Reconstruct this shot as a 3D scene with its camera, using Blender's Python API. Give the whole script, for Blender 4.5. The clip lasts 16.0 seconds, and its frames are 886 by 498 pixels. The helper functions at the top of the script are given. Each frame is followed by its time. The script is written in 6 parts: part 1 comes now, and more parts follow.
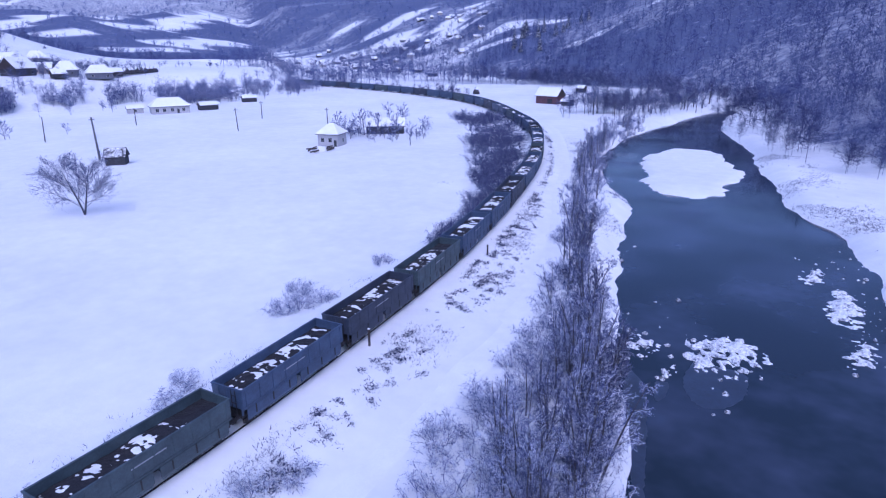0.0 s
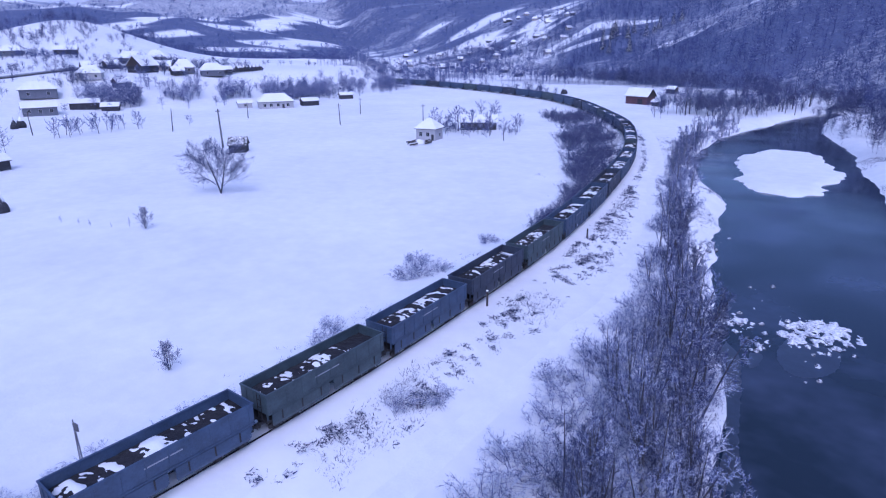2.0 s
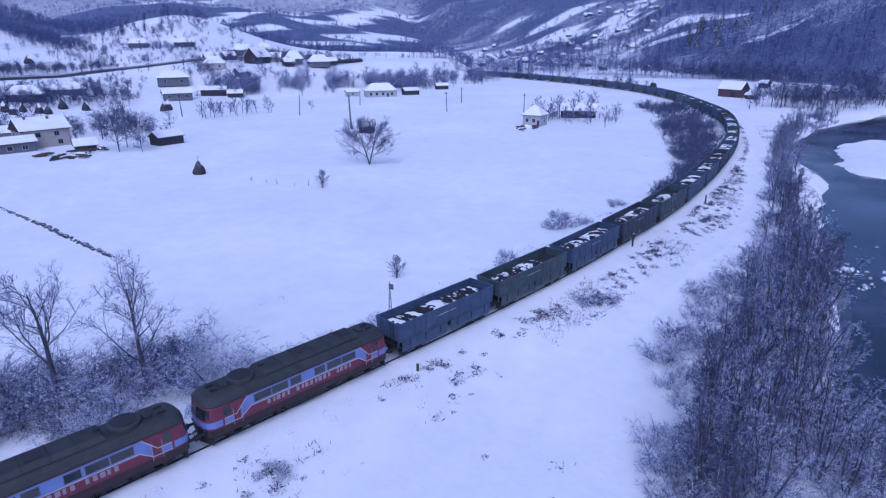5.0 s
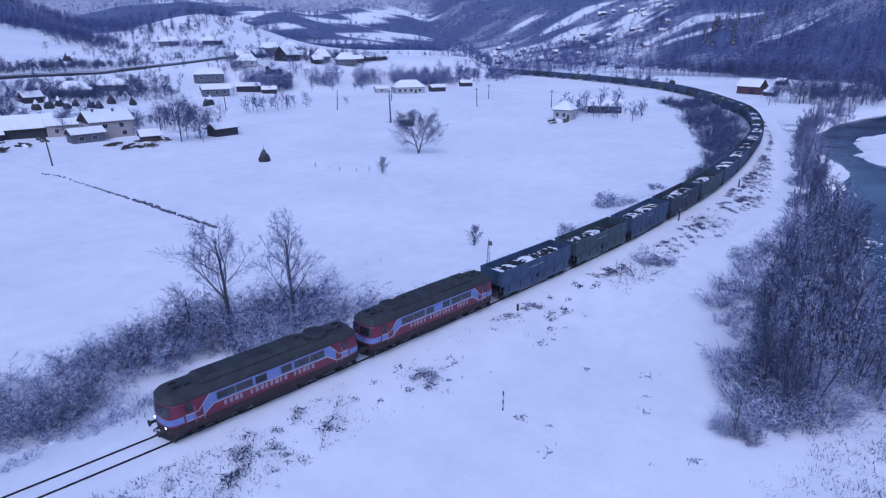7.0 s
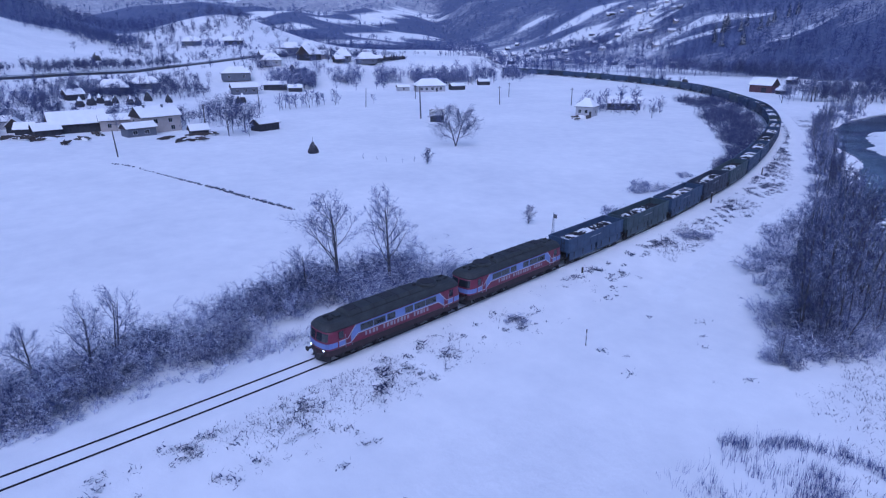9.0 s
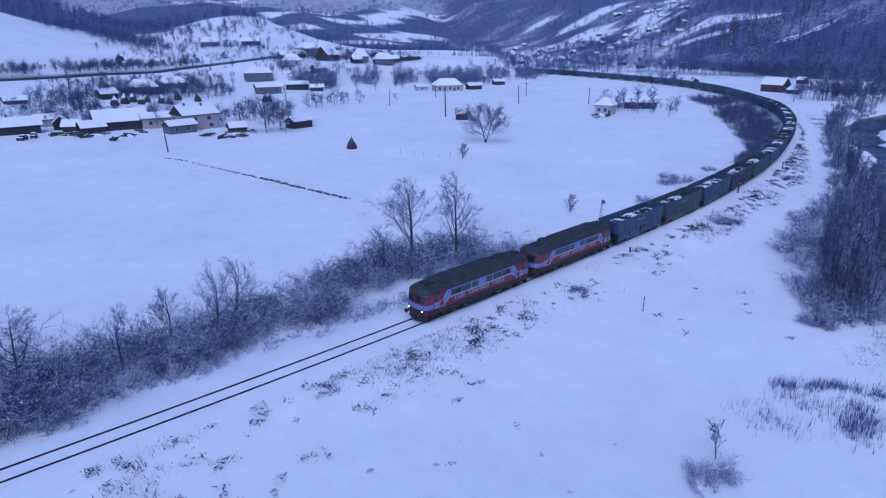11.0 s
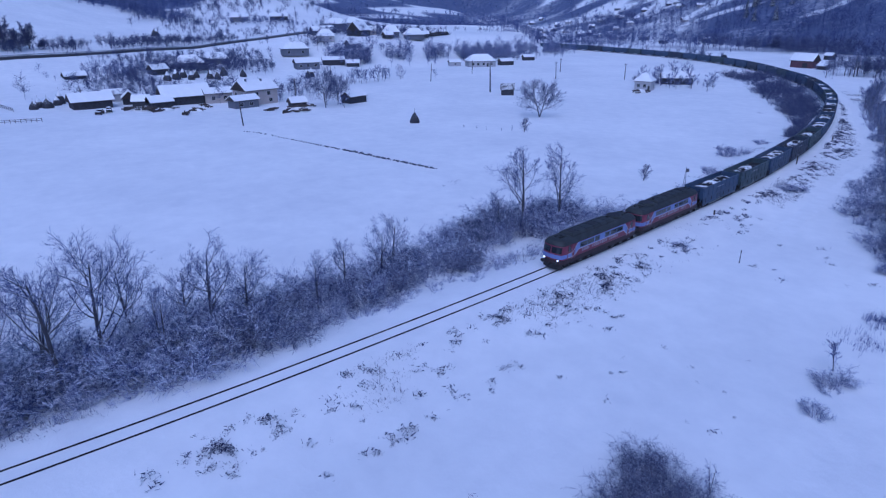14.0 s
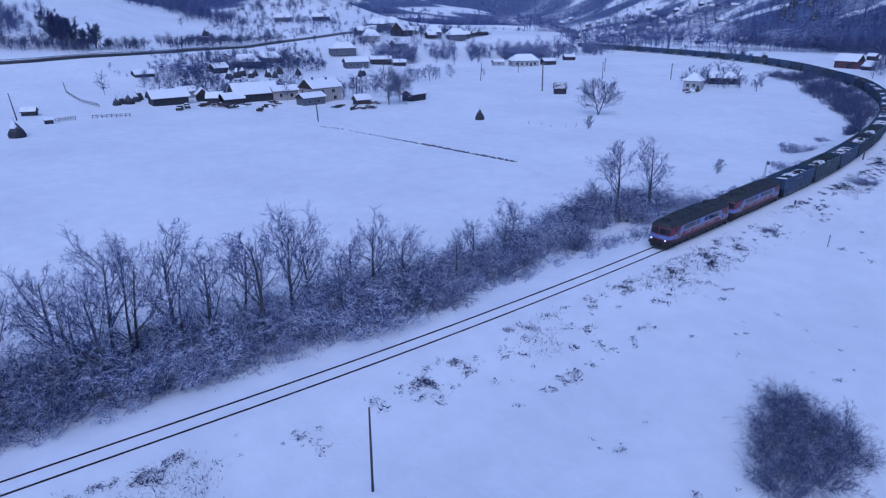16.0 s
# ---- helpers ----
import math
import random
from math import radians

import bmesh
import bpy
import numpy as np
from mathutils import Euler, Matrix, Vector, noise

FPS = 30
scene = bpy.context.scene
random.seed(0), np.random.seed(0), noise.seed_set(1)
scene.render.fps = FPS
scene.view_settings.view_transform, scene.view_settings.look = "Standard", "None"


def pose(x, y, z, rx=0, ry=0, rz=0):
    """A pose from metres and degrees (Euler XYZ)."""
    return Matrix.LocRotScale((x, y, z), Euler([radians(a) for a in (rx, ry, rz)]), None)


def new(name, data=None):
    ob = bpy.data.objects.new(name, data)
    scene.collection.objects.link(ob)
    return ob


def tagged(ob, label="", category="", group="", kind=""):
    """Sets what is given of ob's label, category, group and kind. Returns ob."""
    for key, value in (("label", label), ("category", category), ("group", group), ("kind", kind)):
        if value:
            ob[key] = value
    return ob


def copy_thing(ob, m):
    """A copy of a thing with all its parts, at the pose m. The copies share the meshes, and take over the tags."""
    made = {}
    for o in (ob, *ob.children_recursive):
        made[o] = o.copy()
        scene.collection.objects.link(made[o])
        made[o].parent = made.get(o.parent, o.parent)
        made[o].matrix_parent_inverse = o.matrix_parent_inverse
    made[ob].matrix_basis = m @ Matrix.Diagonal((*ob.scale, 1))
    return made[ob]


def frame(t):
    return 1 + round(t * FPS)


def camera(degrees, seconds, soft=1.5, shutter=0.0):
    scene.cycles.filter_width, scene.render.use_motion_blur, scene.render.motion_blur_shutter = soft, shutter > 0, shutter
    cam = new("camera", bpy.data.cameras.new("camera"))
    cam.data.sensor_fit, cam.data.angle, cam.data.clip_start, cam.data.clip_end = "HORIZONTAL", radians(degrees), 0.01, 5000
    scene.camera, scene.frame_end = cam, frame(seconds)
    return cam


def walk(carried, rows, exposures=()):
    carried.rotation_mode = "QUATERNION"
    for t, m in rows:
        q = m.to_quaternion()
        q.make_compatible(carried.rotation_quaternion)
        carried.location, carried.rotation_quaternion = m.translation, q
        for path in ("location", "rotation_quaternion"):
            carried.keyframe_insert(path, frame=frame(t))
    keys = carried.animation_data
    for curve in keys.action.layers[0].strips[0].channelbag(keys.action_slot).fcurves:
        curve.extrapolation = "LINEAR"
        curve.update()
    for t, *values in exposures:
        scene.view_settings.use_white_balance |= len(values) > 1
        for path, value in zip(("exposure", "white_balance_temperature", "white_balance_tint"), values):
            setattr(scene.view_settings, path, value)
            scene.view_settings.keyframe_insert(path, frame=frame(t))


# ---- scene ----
cam = camera(71.3, 16.0, soft=1.2)
METRES, EYE, TURN = 106.0, 27.35, 32.3
ROWS = [
    (0.0, 0.0, 0.0, 0.0, -0.13, -18.56, 0.39),
    (0.5, -0.0083, -0.0177, -0.0005, 2.09, -18.54, 0.35),
    (1.0, -0.0166, -0.0367, -0.0013, 4.25, -18.49, 0.33),
    (1.5, -0.026, -0.0583, -0.002, 5.8, -18.47, 0.32),
    (2.0, -0.0378, -0.0842, -0.0028, 7.15, -18.45, 0.32),
    (2.5, -0.0513, -0.1135, -0.0039, 8.88, -18.44, 0.31),
    (3.0, -0.0662, -0.1452, -0.005, 10.79, -18.68, 0.25),
    (3.5, -0.0811, -0.1784, -0.0059, 11.87, -18.86, 0.25),
    (4.0, -0.0965, -0.2122, -0.0065, 12.56, -18.86, 0.25),
    (6.5, -0.1696, -0.3767, -0.0085, 14.13, -18.97, 0.2),
    (7.0, -0.1835, -0.4073, -0.0089, 14.28, -18.97, 0.19),
    (7.5, -0.1971, -0.4374, -0.0093, 14.41, -18.97, 0.19),
    (8.0, -0.2104, -0.467, -0.0091, 14.52, -18.97, 0.2),
    (8.5, -0.2232, -0.4964, -0.0091, 14.62, -18.97, 0.19),
    (9.0, -0.2354, -0.5249, -0.0091, 14.7, -18.96, 0.19),
    (11.5, -0.2973, -0.642, -0.0036, 15.14, -19.0, 0.19),
    (12.0, -0.312, -0.6607, -0.0007, 15.17, -19.42, 0.19),
    (12.5, -0.3287, -0.6809, 0.0021, 15.15, -20.13, 0.21),
    (13.0, -0.3475, -0.7037, 0.0043, 15.09, -21.1, 0.21),
    (13.5, -0.368, -0.7285, 0.0063, 15.1, -21.12, 0.23),
    (14.0, -0.3897, -0.7543, 0.0081, 15.74, -21.13, 0.23),
    (14.5, -0.4123, -0.7806, 0.0098, 16.5, -21.13, 0.23),
    (15.0, -0.4347, -0.807, 0.0117, 17.25, -21.14, 0.22),
    (15.5, -0.4573, -0.8357, 0.0134, 17.58, -21.14, 0.21),
    (16.0, -0.4805, -0.8681, 0.0148, 17.75, -21.16, 0.24),
]
EXPOSURES = [
    (0.0, 0.38, 4690, 34), (4.0, 0.16, 4615, 32), (6.5, 0.02, 4620, 27.5), (8.0, -0.07, 4530, 27), (11.5, -0.23, 4360, 25.5), (13.0, -0.33, 4270, 25.5), (16.0, -0.27, 4350, 23.5),
]
walk(cam, [(t, pose(0, 0, EYE, 0, 0, TURN) @ pose(METRES * x, METRES * y, METRES * z, 90 + pitch, roll, yaw)) for t, x, y, z, yaw, pitch, roll in ROWS], EXPOSURES)

# ---- light: overcast winter dusk ----
SUN_EL, SUN_ROT = radians(50), radians(140)
world = bpy.data.worlds.new("world")
scene.world = world
world.use_nodes = True
wn = world.node_tree.nodes
sky = wn.new("ShaderNodeTexSky")
sky.sky_type, sky.sun_disc = "NISHITA", False
sky.sun_elevation, sky.sun_rotation = SUN_EL, SUN_ROT
sky.air_density, sky.dust_density, sky.ozone_density = 1.0, 4.0, 1.5
wn["Background"].inputs["Strength"].default_value = 0.12
world.node_tree.links.new(sky.outputs[0], wn["Background"].inputs["Color"])
sun = new("sun", bpy.data.lights.new("sun", "SUN"))
sun.data.energy, sun.data.angle, sun.data.color = 0.42, radians(80), (1.0, 0.95, 0.9)
sun_dir = Vector((math.sin(SUN_ROT) * math.cos(SUN_EL), math.cos(SUN_ROT) * math.cos(SUN_EL), math.sin(SUN_EL)))
sun.matrix_basis = Matrix.Translation((0, 0, 200)) @ sun_dir.to_track_quat("Z", "Y").to_matrix().to_4x4()

# ---- materials ----
def nodes_of(name):
    m = bpy.data.materials.new(name)
    m.use_nodes = True
    return m, m.node_tree.nodes, m.node_tree.links, m.node_tree.nodes["Principled BSDF"]


def tex_noise(n, l, scale, detail=4.0, rough=0.55, vec=None):
    t = n.new("ShaderNodeTexNoise")
    t.inputs["Scale"].default_value, t.inputs["Detail"].default_value, t.inputs["Roughness"].default_value = scale, detail, rough
    if vec is None:
        vec = n.new("ShaderNodeTexCoord").outputs["Object"]
    l.new(vec, t.inputs["Vector"])
    return t.outputs["Fac"]


def ramp(n, l, fac, stops):
    r = n.new("ShaderNodeValToRGB")
    while len(r.color_ramp.elements) < len(stops):
        r.color_ramp.elements.new(0.5)
    for e, (p, c) in zip(r.color_ramp.elements, stops):
        e.position, e.color = p, (*c, 1) if len(c) == 3 else c
    l.new(fac, r.inputs["Fac"])
    return r.outputs["Color"]


def mixed(n, l, fac, a, b):
    m = n.new("ShaderNodeMix")
    m.data_type = "RGBA"
    if isinstance(fac, float):
        m.inputs["Factor"].default_value = fac
    else:
        l.new(fac, m.inputs["Factor"])
    for s, v in ((m.inputs["A"], a), (m.inputs["B"], b)):
        if isinstance(v, tuple):
            s.default_value = (*v, 1)
        else:
            l.new(v, s)
    return m.outputs["Result"]


def sums(n, l, op, a, b):
    m = n.new("ShaderNodeMath")
    m.operation, m.use_clamp = op, False
    for s, v in zip(m.inputs, (a, b)):
        if isinstance(v, (int, float)):
            s.default_value = v
        else:
            l.new(v, s)
    return m.outputs[0]


def bumped(n, l, b, height, strength, dist):
    bp = n.new("ShaderNodeBump")
    bp.inputs["Strength"].default_value, bp.inputs["Distance"].default_value = strength, dist
    l.new(height, bp.inputs["Height"])
    l.new(bp.outputs[0], b.inputs["Normal"])


def plain(name, col, rough=0.6, metal=0.0, var=0.25, scale=3.0, fine=30.0, bump=0.15, bump_d=0.01):
    """A painted, wooden or mineral surface: two scales of variation and a fine relief."""
    m, n, l, b = nodes_of(name)
    lo, hi = tuple(c * (1 - var) for c in col), tuple(min(1, c * (1 + var)) for c in col)
    a = tex_noise(n, l, scale)
    f = tex_noise(n, l, fine)
    both = sums(n, l, "ADD", sums(n, l, "MULTIPLY", a, 0.65), sums(n, l, "MULTIPLY", f, 0.35))
    l.new(ramp(n, l, both, [(0.3, lo), (0.7, hi)]), b.inputs["Base Color"])
    b.inputs["Roughness"].default_value, b.inputs["Metallic"].default_value = rough, metal
    if bump:
        bumped(n, l, b, f, bump, bump_d)
    return m


def snowed(name, col, var=0.3, scale=2.0, low=0.35, high=0.75, snow=(0.80, 0.815, 0.80), rough=0.85):
    """A rough surface on which snow lies wherever it faces up."""
    m, n, l, b = nodes_of(name)
    lo, hi = tuple(c * (1 - var) for c in col), tuple(min(1, c * (1 + var)) for c in col)
    a = tex_noise(n, l, scale)
    base = ramp(n, l, a, [(0.3, lo), (0.7, hi)])
    g = n.new("ShaderNodeNewGeometry")
    s = n.new("ShaderNodeSeparateXYZ")
    l.new(g.outputs["Normal"], s.inputs[0])
    up = sums(n, l, "ADD", s.outputs["Z"], sums(n, l, "MULTIPLY", sums(n, l, "SUBTRACT", tex_noise(n, l, scale * 1.7), 0.5), 1.2))
    mask = ramp(n, l, up, [(low, (0, 0, 0)), (high, (1, 1, 1))])
    l.new(mixed(n, l, mask, base, snow), b.inputs["Base Color"])
    b.inputs["Roughness"].default_value = rough
    return m


def ground_material():
    m, n, l, b = nodes_of("snow_ground")
    co = n.new("ShaderNodeTexCoord").outputs["Object"]
    big = tex_noise(n, l, 0.03, 4, 0.6, co)
    mid = tex_noise(n, l, 0.35, 5, 0.6, co)
    snow = ramp(n, l, sums(n, l, "ADD", sums(n, l, "MULTIPLY", big, 0.6), sums(n, l, "MULTIPLY", mid, 0.4)),
                [(0.3, (0.695, 0.71, 0.705)), (0.66, (0.865, 0.87, 0.84))])
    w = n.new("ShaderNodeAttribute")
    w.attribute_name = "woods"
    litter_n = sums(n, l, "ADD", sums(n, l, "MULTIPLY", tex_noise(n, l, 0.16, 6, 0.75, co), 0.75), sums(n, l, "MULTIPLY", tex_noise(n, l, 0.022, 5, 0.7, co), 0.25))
    # dark forest litter; its blue cast is painted in for haze on the slopes
    hazed_litter = ramp(n, l, tex_noise(n, l, 0.9, 4, 0.6, co), [(0.35, (0.050, 0.064, 0.130)), (0.7, (0.130, 0.157, 0.272))])
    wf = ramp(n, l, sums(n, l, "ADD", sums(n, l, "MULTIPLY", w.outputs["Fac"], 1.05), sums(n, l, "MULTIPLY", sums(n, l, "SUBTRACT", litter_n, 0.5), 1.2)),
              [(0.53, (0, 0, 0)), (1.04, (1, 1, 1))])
    col = mixed(n, l, wf, snow, hazed_litter)
    s = n.new("ShaderNodeAttribute")
    s.attribute_name = "scrub"
    speck = tex_noise(n, l, 2.6, 6, 0.75, co)
    sf = ramp(n, l, sums(n, l, "ADD", sums(n, l, "MULTIPLY", s.outputs["Fac"], 0.24), speck), [(0.80, (0, 0, 0)), (0.86, (1, 1, 1))])
    col = mixed(n, l, sf, col, (0.085, 0.092, 0.13))
    l.new(col, b.inputs["Base Color"])
    b.inputs["Roughness"].default_value = 0.75
    bumped(n, l, b, sums(n, l, "ADD", mid, sums(n, l, "MULTIPLY", speck, 0.4)), 0.35, 0.25)
    return m


def water_material():
    m, n, l, b = nodes_of("river_water")
    co = n.new("ShaderNodeTexCoord").outputs["Object"]
    ice = ramp(n, l, tex_noise(n, l, 0.08, 4, 0.6, co), [(0.42, (0.018, 0.027, 0.038)), (0.75, (0.058, 0.074, 0.115))])
    l.new(ice, b.inputs["Base Color"])
    l.new(ramp(n, l, tex_noise(n, l, 0.07, 4, 0.6, co), [(0.4, (0.06,) * 3), (0.65, (0.22,) * 3)]), b.inputs["Roughness"])
    b.inputs["IOR"].default_value = 1.33
    bumped(n, l, b, tex_noise(n, l, 0.8, 4, 0.6, co), 0.12, 0.08)
    return m


def glass_material():
    m, n, l, b = nodes_of("window_glass")
    b.inputs["Base Color"].default_value = (0.02, 0.025, 0.03, 1)
    b.inputs["Roughness"].default_value = 0.08
    b.inputs["Specular IOR Level"].default_value = 0.8
    return m


def lamp_material():
    m, n, l, b = nodes_of("headlight_glow")
    b.inputs["Emission Color"].default_value, b.inputs["Emission Strength"].default_value = (1, 0.96, 0.88, 1), 4.5
    return m


SNOW = plain("lying_snow", (0.81, 0.82, 0.80), 0.75, var=0.06, scale=0.6, fine=6.0, bump=0.3, bump_d=0.05)
GROUND, WATER, GLASS, GLOW = ground_material(), water_material(), glass_material(), lamp_material()
BARK = snowed("frosted_bark", (0.060, 0.062, 0.078), low=0.45, high=1.0)
# twig and brush bases tinted blue to imitate a hazy veil over dark tones
TWIG = snowed("frosted_twigs", (0.046, 0.064, 0.185), low=0.30, high=0.85, snow=(0.66, 0.70, 0.80))
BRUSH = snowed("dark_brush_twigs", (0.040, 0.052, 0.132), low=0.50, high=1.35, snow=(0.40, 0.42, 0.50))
# hillside twigs with the blue of the hazy air mixed into the base
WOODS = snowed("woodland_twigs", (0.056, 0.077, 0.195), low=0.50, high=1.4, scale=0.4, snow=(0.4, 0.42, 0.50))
# pale blue base paints aerial haze over the frosted distant woods
FARWOODS = snowed("hazed_frosted_far_twigs", (0.130, 0.162, 0.300), low=0.8, high=1.4, scale=0.1)
NEEDLE = snowed("conifer_needles", (0.026, 0.038, 0.075), low=0.85, high=1.5, scale=0.8)
WEED = snowed("dry_weeds", (0.036, 0.046, 0.110), low=0.6, high=1.2)
STONE = snowed("field_stones", (0.046, 0.052, 0.075), low=0.8, high=1.35)
THIN_ICE = plain("thin_grey_ice", (0.036, 0.047, 0.070), 0.3, var=0.4, scale=0.5, fine=3.0, bump=0.1)
SHOAL = snowed("frosted_gravel_bar", (0.085, 0.100, 0.160), low=0.56, high=1.1, scale=2.2)
ICE = snowed("snowy_river_stones", (0.10, 0.105, 0.12), low=0.5, high=1.15)
WALL_CREAM = plain("cream_plaster", (0.36, 0.33, 0.31), 0.9, var=0.14, scale=0.9, fine=12)
WALL_WHITE = plain("white_plaster", (0.38, 0.38, 0.39), 0.9, var=0.12, scale=0.8, fine=12)
WALL_GREY = plain("grey_plaster", (0.125, 0.135, 0.165), 0.9, var=0.16, scale=0.8, fine=12)
PLANK = plain("weathered_planks", (0.038, 0.040, 0.050), 0.85, var=0.45, scale=1.2, fine=14, bump=0.4)
PLANK_RED = plain("red_stained_planks", (0.105, 0.055, 0.066), 0.85, var=0.35, scale=1.0, fine=12, bump=0.4)
TILE = plain("old_roof_tiles", (0.07, 0.06, 0.06), 0.85, var=0.35, scale=2.0, fine=18, bump=0.4)
HAY = snowed("old_hay", (0.036, 0.036, 0.044), low=0.55, high=1.0, scale=3.0)
POLE = plain("tarred_pole_wood", (0.06, 0.05, 0.045), 0.85, var=0.35, scale=2, fine=20)
CONCRETE = plain("weathered_concrete", (0.13, 0.13, 0.135), 0.9, var=0.2, scale=1.5, fine=18)
ASPHALT = plain("wet_asphalt", (0.05, 0.05, 0.052), 0.45, var=0.3, scale=0.3, fine=4)
BALLAST_RAIL = plain("dark_rail_steel", (0.022, 0.021, 0.024), 0.45, 0.6, var=0.3, scale=2)
STEEL = plain("galvanised_steel", (0.35, 0.36, 0.38), 0.5, 0.7, var=0.15)
BLACK = plain("grimy_underframe", (0.022, 0.021, 0.022), 0.7, var=0.45, scale=2.5, fine=16)
ROOF_GREY = plain("sooty_roof_grey", (0.030, 0.034, 0.033), 0.7, var=0.4, scale=1.2, fine=9, bump=0.2)
LOCO_RED = plain("faded_red_paint", (0.135, 0.020, 0.042), 0.42, var=0.22, scale=1.1, fine=9, bump=0.05)
LOCO_BLUE = plain("lavender_blue_paint", (0.155, 0.205, 0.42), 0.42, var=0.15, scale=1.1, fine=9, bump=0.05)
WINDOW_FRAME = plain("dull_window_frame", (0.10, 0.12, 0.17), 0.5, var=0.2)
LOCO_SKIRT = plain("grimy_red_skirt", (0.030, 0.017, 0.019), 0.6, var=0.4, scale=1.6, fine=9)
LETTER_PAINT = plain("worn_letter_paint", (0.27, 0.245, 0.27), 0.5, var=0.2, scale=3, bump=0)
WHITE_PAINT = plain("off_white_paint", (0.42, 0.42, 0.45), 0.5, var=0.15, scale=3, bump=0)
WAGON_BLUE = plain("slate_blue_wagon_paint", (0.045, 0.072, 0.125), 0.55, var=0.35, scale=0.8, fine=7)
WAGON_GREEN = plain("grey_green_wagon_paint", (0.050, 0.074, 0.085), 0.55, var=0.4, scale=0.8, fine=7)
WAGON_DARK = plain("sooty_wagon_paint", (0.034, 0.044, 0.068), 0.6, var=0.45, scale=0.8, fine=7)
COAL = plain("damp_coal", (0.015, 0.015, 0.018), 0.9, var=0.6, scale=4, fine=20, bump=0.6, bump_d=0.06)
MIST = plain("pale_cloud_bank", (0.58, 0.62, 0.72), 0.95, var=0.10, scale=0.0016, fine=0.006, bump=0)
# base tinted blue for the hazy veil, as on the other twigs
SOFTTWIG = snowed("soft_frosted_twigs", (0.060, 0.084, 0.232), low=0.22, high=0.75, snow=(0.72, 0.75, 0.82))
# the haze on these far slopes is put into their colour
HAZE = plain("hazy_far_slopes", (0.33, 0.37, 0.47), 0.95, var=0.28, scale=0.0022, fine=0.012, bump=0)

# ---- building tools ----
class Geo:
    """Collects vertices and faces for one mesh."""

    def __init__(self):
        self.v, self.f = [], []

    def add(self, verts, faces):
        k = len(self.v)
        self.v.extend(tuple(p) for p in verts)
        self.f.extend(tuple(k + i for i in q) for q in faces)
        return self

    def box(self, x0, x1, y0, y1, z0, z1, bev=0.0):
        b = min(bev, abs(x1 - x0) / 3, abs(y1 - y0) / 3)
        ring = [(x0 + b, y0), (x1 - b, y0), (x1, y0 + b), (x1, y1 - b), (x1 - b, y1), (x0 + b, y1), (x0, y1 - b), (x0, y0 + b)] if b else [(x0, y0), (x1, y0), (x1, y1), (x0, y1)]
        return self.prism(ring, z0, z1)

    def prism(self, ring, z0, z1):
        k = len(ring)
        vs = [(x, y, z0) for x, y in ring] + [(x, y, z1) for x, y in ring]
        fs = [tuple(range(k - 1, -1, -1)), tuple(range(k, 2 * k))] + [(i, (i + 1) % k, k + (i + 1) % k, k + i) for i in range(k)]
        return self.add(vs, fs)

    def loft(self, rings, closed=True, caps=True):
        k = len(rings[0])
        vs = [p for r in rings for p in r]
        fs = []
        for j in range(len(rings) - 1):
            for i in range(k if closed else k - 1):
                a, b = j * k + i, j * k + (i + 1) % k
                fs.append((a, b, b + k, a + k))
        if caps and closed:
            fs += [tuple(range(k - 1, -1, -1)), tuple(range((len(rings) - 1) * k, len(rings) * k))]
        return self.add(vs, fs)

    def tube(self, pts, radii, n=6, caps=True):
        rings = []
        for i, p in enumerate(pts):
            p = Vector(p)
            d = Vector(pts[min(i + 1, len(pts) - 1)]) - Vector(pts[max(i - 1, 0)])
            d = d.normalized() if d.length > 1e-9 else Vector((0, 0, 1))
            u = d.cross(Vector((0.31, 0.95, 0.05)) if abs(d.z) > 0.8 else Vector((0, 0, 1))).normalized()
            w = d.cross(u)
            rings.append([p + (u * math.cos(2 * math.pi * k / n) + w * math.sin(2 * math.pi * k / n)) * radii[i] for k in range(n)])
        return self.loft(rings, caps=caps)

    def disc(self, c, axis, r, h, n=16):
        c, a = Vector(c), Vector(axis)
        return self.tube([c - a * h / 2, c + a * h / 2], [r, r], n)

    def mesh(self, name, smooth=False):
        me = bpy.data.meshes.new(name)
        me.from_pydata(self.v, [], self.f)
        if smooth:
            me.polygons.foreach_set("use_smooth", [True] * len(me.polygons))
        me.update()
        return me


def part(name, geo, material, parent=None, label="", smooth=False):
    me = geo.mesh(name, smooth) if isinstance(geo, Geo) else geo
    if not me.materials:
        me.materials.append(material)
    ob = new(name, me)
    ob.parent = parent
    return tagged(ob, label)


def thing(name, m, label, category, group="", kind=""):
    ob = new(name)
    ob.matrix_basis = m
    return tagged(ob, label, category, group, kind)


def solid(name, geo, material, m, label, category, group="", kind="", smooth=False):
    ob = part(name, geo, material, None, label, smooth)
    ob.matrix_basis = m
    return tagged(ob, label, category, group, kind)


def smoothstep(a, b, x):
    t = np.clip((x - a) / (b - a), 0, 1)
    return t * t * (3 - 2 * t)


def lattice(ix, iy, seed):
    h = (ix.astype(np.int64) * 374761393 + iy.astype(np.int64) * 668265263 + seed * 1442695041) & 0x7FFFFFFF
    h = ((h ^ (h >> 13)) * 1274126177) & 0x7FFFFFFF
    return ((h ^ (h >> 16)) & 0xFFFF) / 65535.0


